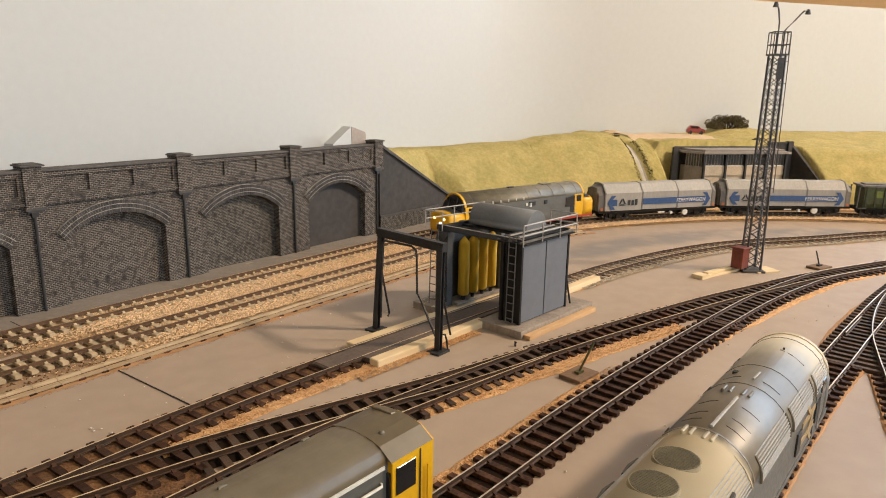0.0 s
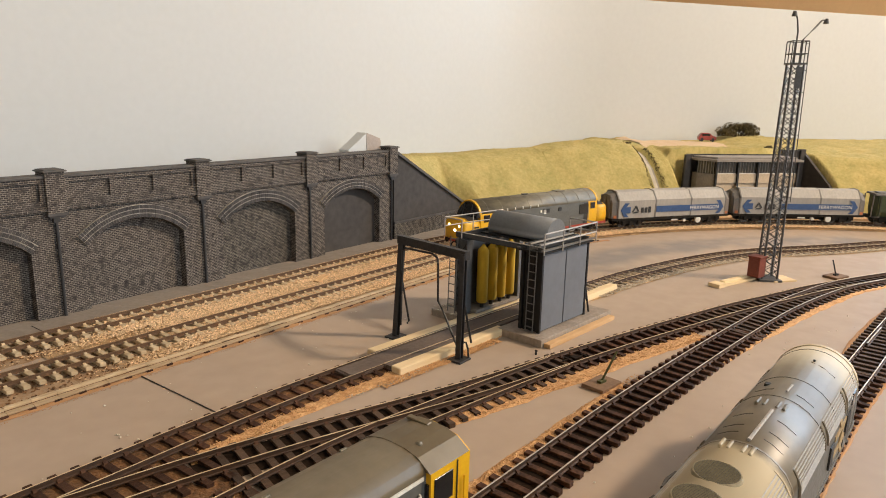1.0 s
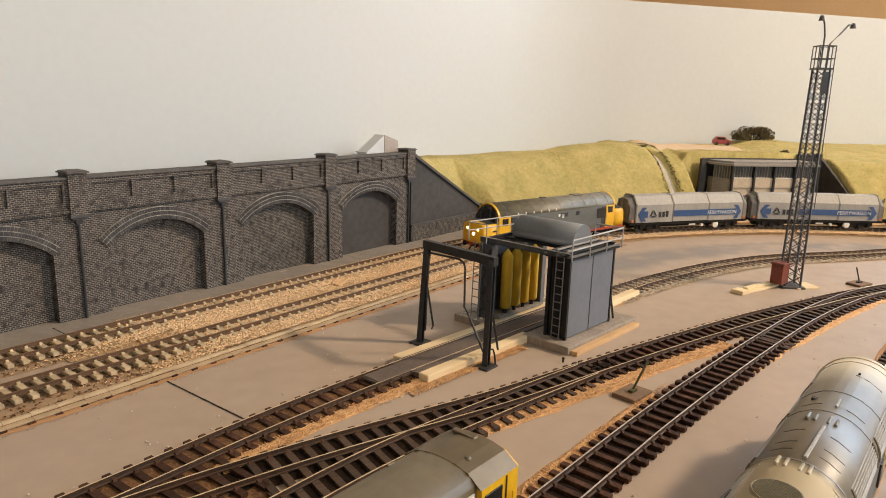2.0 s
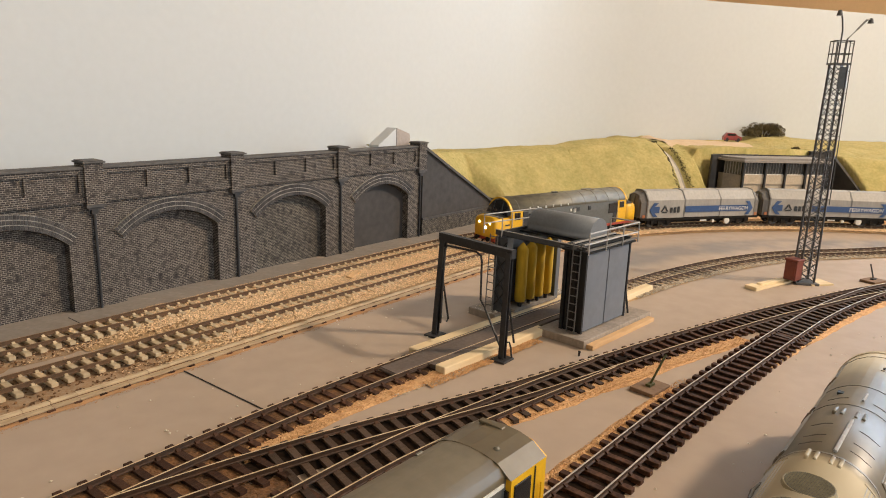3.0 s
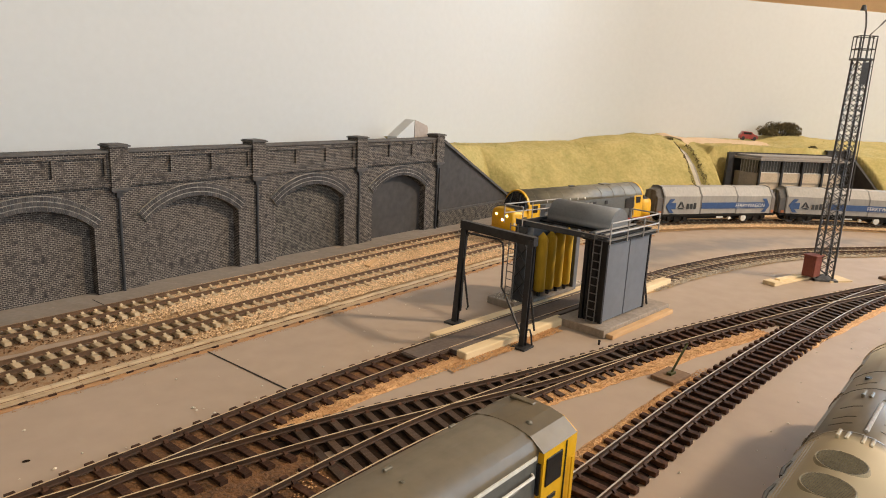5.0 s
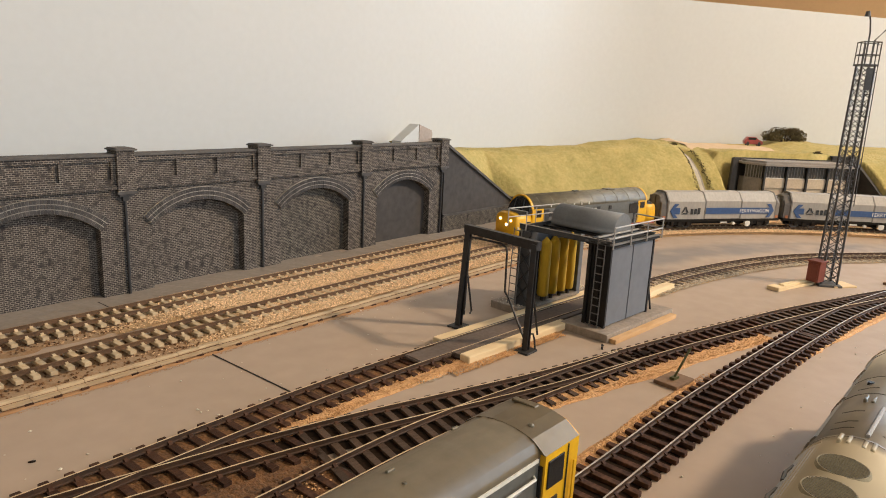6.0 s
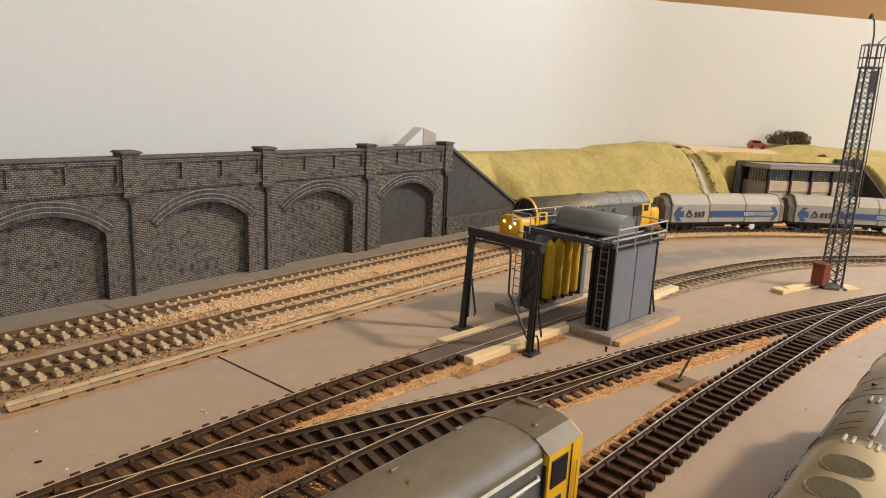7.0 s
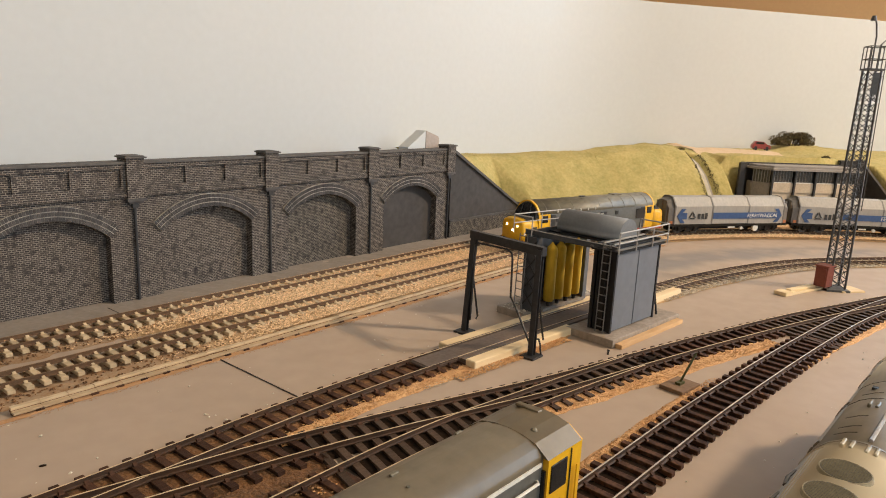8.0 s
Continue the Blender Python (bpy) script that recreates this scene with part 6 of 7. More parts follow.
def make_diesel(name, m, label, livery):
    """A nose-ended diesel: two cabs with bonnets, grey sides, rounded roof. Its front points along +x; heights start at the rail."""
    lo = thing(name, m, label, "locomotive")
    side, roof = section()
    XB = 0.0960
    part("body_side", shell(-XB + 0.0165, XB - 0.0165, side), livery["side"], lo)
    rf = part("roof", shell(-XB, XB, roof), livery["roof"], lo, smooth=False)
    for p in rf.data.polygons:
        p.use_smooth = abs(p.normal.x) < 0.5 and p.normal.z > 0.05
    part("solebar", boxes((-XB - 0.018, XB + 0.018, -0.0171, 0.0171, 0.0088, 0.0114)), livery["sole"], lo)
    part("underframe", boxes((-XB, XB, -0.0150, 0.0150, 0.0075, 0.0088)), UNDER, lo)
    for s, tank in ((-1, 0), (1, 1)):
        part("fuel_tank", boxes((-0.024 if s < 0 else 0.002, -0.002 if s < 0 else 0.024, -0.0150, 0.0150, 0.0030, 0.0075), bevel=0.0005), UNDER, lo)
        bogie_at(lo, s * 0.0680, (-0.0255, 0.0, 0.0255) if livery["axles"] == 3 else (-0.018, 0.018), 0.0072, 0.066, UNDER, WHEEL)
    for s in (-1, 1):
        # cab
        cab = part("cab", shell(s * (XB - 0.0165), s * (XB + 0.0002), side), livery["cab"], lo, "yellow cab side")
        bm = bmesh.new()
        outer = [(y * 1.012, z + 0.0003) for y, z in roof] + [(-y * 1.012, z + 0.0003) for y, z in roof[:-1][::-1]]
        inner = [(y * 0.91, 0.0380 + (z - 0.0380) * 0.90) for y, z in outer]
        loft(bm, [[(s * (XB + dx), *q) for dx, q in ((-0.0014, a), (0.0012, a), (0.0012, b), (-0.0014, b))] for a, b in zip(outer, inner)])
        part("cab_roof_rim", bm, livery["rim"], cab)
        for q in (-1, 1):
            part("cab_window", boxes((s * (XB - 0.0085) - 0.0042, s * (XB - 0.0085) + 0.0042, q * 0.0174 - 0.0007, q * 0.0174 + 0.0007, 0.0290, 0.0366), bevel=0.0003), GLASS_DARK, cab, "dark cab side window")
            part("door", boxes((s * (XB - 0.0205) - 0.0035, s * (XB - 0.0205) + 0.0035, q * 0.0174 - 0.0005, q * 0.0174 + 0.0006, 0.0125, 0.0370)), livery["door"], lo, "narrow dark door recess")
            part("handrail", tubes([(s * (XB - 0.0162), q * 0.0184, 0.014), (s * (XB - 0.0162), q * 0.0184, 0.032)], r=0.00035, sides=5), RAILING, cab)
        # windscreen
        bm = bmesh.new()
        prof = [(0.0168, 0.0342), (0.0164, 0.0385), (0.0150, 0.0420), (0.0120, 0.0452), (0.0080, 0.0478), (0.0, 0.0492)]
        ring = prof + [(-y, z) for y, z in prof[:-1][::-1]]
        loft(bm, [[(s * (XB + 0.0004), y, z) for y, z in ring], [(s * (XB + 0.0050 - 0.0046 * (z - 0.0342) / 0.015), y * 0.94, z) for y, z in ring]])
        ws = part("windscreen", bm, GLASS_DARK, cab, "dark curved windscreen")
        for y in (-0.0068, 0.0068):
            part("screen_pillar", tubes([(s * (XB + 0.0056), y, 0.0338), (s * (XB + 0.0018), y * 0.92, 0.0474)], r=0.0005, sides=5), LOCO_DARK, ws)
        # bonnet
        bm = bmesh.new()
        ring0 = [(0.0170, 0.0112), (0.0174, 0.0180), (0.0170, 0.0280), (0.0155, 0.0318), (0.0110, 0.0340), (0.0, 0.0348)]
        rings = []
        for f, k, dz in ((0.0, 1.0, 0.0), (0.55, 0.985, -0.0002), (0.85, 0.965, -0.0006), (0.97, 0.92, -0.0014), (1.0, 0.86, -0.0026)):
            rr = [(y * k, z + dz * (z > 0.02) + (0.0005 if k < 0.9 and z < 0.02 else 0)) for y, z in ring0]
            rings.append([(s * (XB + 0.0004 + 0.0210 * f), y, z) for y, z in rr + [(-y, z) for y, z in rr[:-1][::-1]]])
        loft(bm, rings)
        nose = part("bonnet", bm, livery["cab"], lo, "rounded yellow bonnet")
        for p in nose.data.polygons:
            p.use_smooth = True
        bm = bmesh.new()
        top = [(0.0152, 0.0322), (0.0110, 0.0343), (0.0, 0.0351)]
        rr = top + [(-y, z) for y, z in top[:-1][::-1]]
        sheet(bm, [[(s * (XB + 0.0008 + 0.0150 * f), y, z + 0.0001) for y, z in rr] for f in (0, 0.5, 1)])
        part("bonnet_top", bm, livery["bonnet_top"], nose, "black anti-glare bonnet top")
        for y, z, mm in ((0.0082, 0.0262, livery["lamp"]), (-0.0082, 0.0262, livery["lamp"]), (0.0015, 0.0212, livery["lamp2"])):
            bm = bmesh.new()
            disc_cyl(bm, (s * (XB + 0.0196), y, z), (s, 0, 0), 0.0013, 0.0024, 14)
            part("headlight", bm, mm if s > 0 else GLASS_DARK, nose)
        for y in (-0.0085, 0.0085):
            bm = bmesh.new()
            disc_cyl(bm, (s * (XB + 0.0205), y, 0.0102), (s, 0, 0), 0.0011, 0.0042, 10)
            disc_cyl(bm, (s * (XB + 0.0240), y, 0.0102), (s, 0, 0), 0.0026, 0.0009, 16)
            part("buffer", bm, UNDER, lo)
        part("buffer_beam", boxes((s * (XB + 0.0198) - 0.0012, s * (XB + 0.0198) + 0.0012, -0.0160, 0.0160, 0.0080, 0.0124)), livery["beam"], lo)
        part("coupling", tubes([(s * (XB + 0.021), 0, 0.0085), (s * (XB + 0.0235), 0, 0.0082), (s * (XB + 0.0255), 0, 0.0045)], r=0.0008), UNDER, lo)
    return lo


def double_arrow(lo, x, q, material, size):
    """A plain two-bar arrow shape on the body side."""
    bm = bmesh.new()
    y0, y1 = (q * 0.0177, q * 0.0181) if q > 0 else (q * 0.0181, q * 0.0177)
    k = size
    for z in (0.31, -0.31):
        prism(bm, [(x - k, 0.0250 + (z - 0.11) * k), (x + k, 0.0250 + (z - 0.11) * k), (x + k, 0.0250 + (z + 0.11) * k), (x - k, 0.0250 + (z + 0.11) * k)], "y", y0, y1)
    part("side_emblem", bm, material, lo, "plain white double bar emblem")
    bm = bmesh.new()
    for a, b, z0, z1 in ((-0.55, 0.05, 0.78, 0.31), (-0.15, 0.45, -0.31, 0.31), (-0.05, 0.55, -0.31, -0.78)):
        prism(bm, [(x + a * k * q * -1, 0.0250 + z0 * k), (x + (a + 0.34) * k * q * -1, 0.0250 + z0 * k), (x + (b + 0.34) * k * q * -1, 0.0250 + z1 * k), (x + b * k * q * -1, 0.0250 + z1 * k)], "y", y0 - 0.0001, y1 + 0.0001)
    part("side_emblem", bm, material, lo, "plain white diagonal emblem strokes")


def on_line(line, x_front, span):
    """Pose at the middle of a vehicle of that length whose front (towards -x) stands at x_front on the line."""
    s = np.concatenate([[0], np.cumsum(np.hypot(*np.diff(line, axis=0).T))])
    u0 = float(np.interp(x_front, line[:, 0], s))
    def at(u):
        return Vector((float(np.interp(u, s, line[:, 0])), float(np.interp(u, s, line[:, 1]))))
    a, b = at(u0 + span * 0.20), at(u0 + span * 0.80)
    mid = (a + b) / 2
    end = at(u0 + span)
    return mid, math.degrees(math.atan2(b.y - a.y, b.x - a.x)), end.x


RAIL_TOP = 0.0073
STOCK = Matrix.Scale(1.065, 4)


def make_train():
    grey_loco = dict(side=LOCO_GREY, roof=LOCO_ROOF, sole=LOCO_RED, cab=LOCO_YELLOW, door=LOCO_DARK, bonnet_top=LOCO_DARK, lamp=LAMP_WARM, lamp2=LAMP_WHITE, beam=LOCO_RED, axles=3, rim=LOCO_YELLOW)
    x = TRAIN_FRONT
    mid, ang, x = on_line(MAIN_FRONT, x, 0.262)
    lo = make_diesel("diesel_locomotive", pose(mid.x, mid.y, RAIL_TOP, 0, 0, ang + 180) @ STOCK, "grey diesel locomotive with yellow cabs on the main line", grey_loco)
    for q in (-1, 1):
        double_arrow(lo, 0.052, q, EMBLEM, 0.0118)
        y0, y1 = sorted((q * 0.0176, q * 0.0183))
        for a, b, z0, z1, mm, nm in ((-0.079, -0.063, 0.0240, 0.0355, GLASS_DARK, "engine_grille"), (-0.010, 0.000, 0.0310, 0.0355, LOCO_DARK, "side_grille"), (0.064, 0.071, 0.0290, 0.0345, LOCO_DARK, "side_window"), (-0.030, -0.0255, 0.0310, 0.0355, LOCO_DARK, "side_window")):
            part(nm, boxes((a, b, y0, y1, z0, z1)), mm, lo)
        for a, b in ((-0.004, 0.0), (0.003, 0.0055)):
            part("data_panel", boxes((a, b, y0, y1, 0.0300 if a < 0 else 0.0318, 0.0345)), EMBLEM, lo, "small white data panel")
        for i in range(6):
            part("roof_clip", boxes((0.008 + i * 0.012, 0.0092 + i * 0.012, q * 0.0164 - 0.0009, q * 0.0164 + 0.0009, 0.0388, 0.0412)), EMBLEM, lo)
        part("number_bar", boxes((0.0985, 0.1045, sorted((q * 0.0174, q * 0.0179))[0], sorted((q * 0.0174, q * 0.0179))[1], 0.0240, 0.0255)), LOCO_DARK, lo)
        part("marker_panel", boxes((0.1135, 0.1160, sorted((q * 0.0166, q * 0.0172))[0], sorted((q * 0.0166, q * 0.0172))[1], 0.0175, 0.0205)), CREAM, lo)
        for xx in (0.078, 0.060, 0.030, -0.030, -0.060):
            part("step_pipe", tubes([(xx, q * 0.0152, 0.0065), (xx + 0.003, q * 0.0156, 0.0045), (xx + 0.009, q * 0.0156, 0.0045)], r=0.0005, sides=5), RAILING, lo)
    for i in range(9):
        xx = -0.084 + i * 0.021
        prof = section()[1]
        bm = shell(xx, xx + 0.0006, [(y * 1.008, z + 0.0002) for y, z in prof])
        part("roof_rib", bm, LOCO_ROOF, lo)
    part("roof_hatch", boxes((-0.050, -0.036, -0.0045, 0.0045, 0.0508, 0.0522), bevel=0.0004), LOCO_ROOF, lo)
    part("exhaust", boxes((0.010, 0.018, -0.002, 0.002, 0.0508, 0.0524), bevel=0.0003), LOCO_DARK, lo)
    x += 0.002
    for k in range(2):
        mid, ang, x = on_line(MAIN_FRONT, x, WAGON_L * 1.065)
        make_hood_wagon(pose(mid.x, mid.y, RAIL_TOP, 0, 0, ang) @ STOCK)
        x += 0.001
    mid, ang, x = on_line(MAIN_FRONT, x, 0.138)
    make_rib_hopper(pose(mid.x, mid.y, RAIL_TOP, 0, 0, ang) @ STOCK)
    mid, ang, x = on_line(MAIN_FRONT, x + 0.001, 0.138)
    make_open_hopper(pose(mid.x, mid.y, RAIL_TOP, 0, 0, ang) @ STOCK)


def bars(x0, x1, z0, z1, y0, y1, n, seed):
    rng = random.Random(seed)
    bm = bmesh.new()
    w = (x1 - x0) / n
    for i in range(n):
        box(bm, x0 + i * w, x0 + i * w + w * 0.62, y0, y1, z0, z1 - (z1 - z0) * 0.15 * rng.random())
    return bm


def lettering(words, parent, material, at, height, turn):
    """Raised words on a wagon's side, middled on a place, facing -y before the turn."""
    cu = bpy.data.curves.new("lettering", "FONT")
    cu.body, cu.size, cu.extrude, cu.align_x = words, height * 1.38, 0.00005, "CENTER"
    ob = bpy.data.objects.new("lettering", cu)
    me = bpy.data.meshes.new_from_object(ob)
    bpy.data.objects.remove(ob)
    bpy.data.curves.remove(cu)
    out = part_of("lettering", me, material, parent, "white raised lettering")
    out.matrix_basis = pose(*at, 90, 0, turn)
    return out


def make_hood_wagon(m):
    """A long wagon under three sliding hoods."""
    w = thing("hooded_wagon", m, "silver-grey hooded bogie wagon with blue side stripe, part of the train", "wagon", "wagons of the train")
    h = WAGON_L / 2 - 0.005
    half = [(0.0165, 0.0125), (0.0168, 0.0350), (0.0090, 0.0455), (0.0, 0.0468)]
    small = [(y * 0.97, z - 0.0006) for y, z in half]
    cuts = [-h + 0.008, -h + 0.008 + (2 * h - 0.016) / 3, -h + 0.008 + 2 * (2 * h - 0.016) / 3, h - 0.008]
    for i in range(3):
        hood = part("hood", shell(cuts[i] + 0.0006, cuts[i + 1] - 0.0006, half if i != 1 else [(y * 1.0, z + 0.0004) for y, z in half]), HOOD, w, "silver sliding hood")
        part("hood_rib", shell(cuts[i] - 0.0007, cuts[i] + 0.0009, [(y * 1.022, z + 0.0006) for y, z in half]), RIB, hood)
    part("hood_rib", shell(cuts[3] - 0.0007, cuts[3] + 0.0009, [(y * 1.022, z + 0.0006) for y, z in half]), RIB, w)
    for s in (-1, 1):
        bm = bmesh.new()
        xa, xb = s * (h - 0.0095), s * h
        ring = small + [(-y, z) for y, z in small[:-1][::-1]]
        loft(bm, [[(xa, y, z) for y, z in ring], [(xb, y * 0.9, 0.0125 + (z - 0.0125) * 0.88) for y, z in ring]])
        end = part("end_bulkhead", bm, RIB, w, "dark grey ribbed wagon end")
        for y in (-0.010, 0.0, 0.010):
            part("end_post", boxes((s * h - 0.0012, s * h + 0.0012, y - 0.0008, y + 0.0008, 0.0125, 0.0400)), RIB, end)
        for y in (-0.0085, 0.0085):
            bm = bmesh.new()
            disc_cyl(bm, (s * h, y, 0.0105), (s, 0, 0), 0.0010, 0.004, 8)
            disc_cyl(bm, (s * (h + 0.0035), y, 0.0105), (s, 0, 0), 0.0024, 0.0008, 14)
            part("buffer", bm, UNDER, w)
    part("floor_frame", boxes((-h, h, -0.0160, 0.0160, 0.0095, 0.0125), (-h * 0.55, h * 0.55, -0.0050, 0.0050, 0.0045, 0.0095)), UNDER, w)
    for s in (-1, 1):
        bogie_at(w, s * (h - 0.030), (-0.0118, 0.0118), 0.0062, 0.036, UNDER, WHEEL)
    for q in (-1, 1):
        y0, y1 = sorted((q * 0.0169, q * 0.0174))
        z0, z1 = 0.0190, 0.0270
        part("blue_stripe", boxes((cuts[1] + 0.001, cuts[3] - 0.014, y0, y1, z0 + 0.0002, z1)), BLUE, w)
        for sx, tip in ((-1, cuts[0] + 0.0030), (1, cuts[3] - 0.0030)):
            bm = bmesh.new()
            b = tip - sx * 0.0125
            prism(bm, [(tip, 0.0230), (tip - sx * 0.006, 0.0318), (b, 0.0318), (b + sx * 0.005, z1), (b - sx * 0.002, z1), (b - sx * 0.002, z0), (b + sx * 0.005, z0), (b, 0.0142), (tip - sx * 0.006, 0.0142)], "y", y0, y1)
            part("blue_arrow", bm, BLUE, w)
        # plain triangle mark and lettering-sized bars
        bm = bmesh.new()
        cx = cuts[0] + 0.0255 if q < 0 else cuts[3] - 0.0255
        for a in range(3):
            an = radians(90 + 120 * a)
            bn = radians(90 + 120 * (a + 1))
            p, r2 = Vector((math.cos(an), math.sin(an))), Vector((math.cos(bn), math.sin(bn)))
            u, v = p.lerp(r2, 0.12), p.lerp(r2, 0.88)
            prism(bm, [(cx + t.x * k * 0.0072, 0.0225 + t.y * k * 0.0072) for t, k in ((u, 1), (v, 1), (v, 0.52), (u, 0.52))], "y", y0, y1)
        part("side_mark", bm, LOCO_DARK, w, "plain dark triangular mark")
        part("side_mark", bars(cx + 0.0085, cx + 0.0245, 0.0190, 0.0268, y0, y1, 3, 2), LOCO_DARK, w, "plain dark bars")
        lettering("FERRYWAGON", w, EMBLEM, ((cuts[2] + cuts[3] - 0.013) / 2, q * 0.01745, 0.0206), 0.0050, 0 if q < 0 else 180)
        for xx, mm in ((0.012, EMBLEM), (-0.010, EMBLEM)):
            bm = bmesh.new()
            disc_cyl(bm, (xx + 0.030, q * 0.0125 - 0.0004, 0.0065), (0, q, 0), 0.0042 if xx > 0 else 0.002, 0.0030, 18)
            bw = part("brake_wheel", bm, mm, w, "white brake wheel")
            if xx > 0:
                bm = bmesh.new()
                disc_cyl(bm, (xx + 0.030, q * 0.0153, 0.0065), (0, q, 0), 0.0026, 0.0004, 14)
                part("wheel_centre", bm, UNDER, bw)
        part("data_panel", boxes((-0.002, 0.008, y0, y1, 0.0072, 0.0090)), EMBLEM, w)
        part("corner_mark", boxes((-h + 0.002, -h + 0.006, y0 * 0.93, y1 * 0.93, 0.0130, 0.0165)), ORANGE, w)
        part("corner_mark", boxes((h - 0.006, h - 0.002, y0 * 0.93, y1 * 0.93, 0.0130, 0.0165)), ORANGE, w)


def make_rib_hopper(m):
    w = thing("ribbed_hopper", m, "weathered green ribbed hopper wagon, part of the train", "wagon", "wagons of the train")
    h = 0.061
    part("body", shell(-h + 0.008, h - 0.008, [(0.0120, 0.0110), (0.0160, 0.0180), (0.0162, 0.0400), (0.0, 0.0402)]), GREEN, w)
    part("top_rail", boxes((-h + 0.004, h - 0.004, -0.0170, 0.0170, 0.0400, 0.0424), (-h + 0.010, h - 0.010, -0.008, 0.008, 0.0424, 0.0440)), RIB, w)
    for q in (-1, 1):
        y0, y1 = sorted((q * 0.0160, q * 0.0174))
        for i in range(10):
            x = -h + 0.010 + i * (2 * h - 0.021) / 9
            part("rib", boxes((x, x + 0.0014, y0, y1, 0.0130, 0.0400)), GREEN_DARK, w)
        part("rust_panel", boxes((h - 0.030, h - 0.012, y0, y0 + 0.0008 if q > 0 else y1 - 0.0002, 0.0150, 0.0190)), ORANGE, w)
        for i in range(4):
            part("faded_panel", boxes((-0.040 + i * 0.022, -0.030 + i * 0.022, sorted((q * 0.0161, q * 0.0166))[0], sorted((q * 0.0161, q * 0.0166))[1], 0.0260, 0.0350)), GREEN_PALE, w)
        for s in (-1, 1):
            part("end_strut", tubes([(s * (h - 0.002), q * 0.0150, 0.0400), (s * (h - 0.001), q * 0.0150, 0.0110), (s * (h - 0.012), q * 0.0150, 0.0110)], r=0.0009), RIB, w)
    part("floor_frame", boxes((-h, h, -0.0150, 0.0150, 0.0085, 0.0110)), UNDER, w)
    for s in (-1, 1):
        bogie_at(w, s * 0.036, (-0.011, 0.011), 0.0060, 0.032, UNDER, WHEEL)


def make_open_hopper(m):
    w = thing("open_hopper", m, "bright red open hopper wagon on black frame, part of the train", "wagon", "wagons of the train")
    h = 0.061
    bm = bmesh.new()
    loft(bm, [[(-h + 0.006, -0.0168, 0.0400), (-h + 0.006, 0.0168, 0.0400), (h - 0.006, 0.0168, 0.0400), (h - 0.006, -0.0168, 0.0400)],
              [(-h + 0.010, -0.0168, 0.0265), (-h + 0.010, 0.0168, 0.0265), (h - 0.010, 0.0168, 0.0265), (h - 0.010, -0.0168, 0.0265)]])
    part("hopper_body", bm, RED_WAGON, w)
    bm = bmesh.new()
    loft(bm, [[(-h + 0.012, -0.0150, 0.0262), (-h + 0.012, 0.0150, 0.0262), (h - 0.012, 0.0150, 0.0262), (h - 0.012, -0.0150, 0.0262)],
              [(-0.020, -0.0100, 0.0110), (-0.020, 0.0100, 0.0110), (0.020, 0.0100, 0.0110), (0.020, -0.0100, 0.0110)]])
    part("hopper_chute", bm, UNDER, w)
    part("top_rim", boxes((-h + 0.004, h - 0.004, -0.0176, -0.0160, 0.0398, 0.0412), (-h + 0.004, h - 0.004, 0.0160, 0.0176, 0.0398, 0.0412), (-h + 0.004, -h + 0.006, -0.016, 0.016, 0.0398, 0.0412), (h - 0.006, h - 0.004, -0.016, 0.016, 0.0398, 0.0412)), RED_WAGON, w)
    part("load", boxes((-h + 0.007, h - 0.007, -0.0155, 0.0155, 0.0396, 0.0404)), UNDER, w)
    part("floor_frame", boxes((-h, h, -0.0150, -0.0110, 0.0085, 0.0112), (-h, h, 0.0110, 0.0150, 0.0085, 0.0112), (-h, -h + 0.004, -0.011, 0.011, 0.0085, 0.0112), (h - 0.004, h, -0.011, 0.011, 0.0085, 0.0112)), UNDER, w)
    for s in (-1, 1):
        for q in (-1, 1):
            part("end_strut", tubes([(s * (h - 0.007), q * 0.0150, 0.0265), (s * (h - 0.003), q * 0.0140, 0.0112)], r=0.0008), CREAM if s > 0 else UNDER, w)
        bogie_at(w, s * 0.036, (-0.011, 0.011), 0.0060, 0.032, UNDER, WHEEL)


TRAIN_FRONT, WAGON_L = 0.2385, 0.1925
make_train()


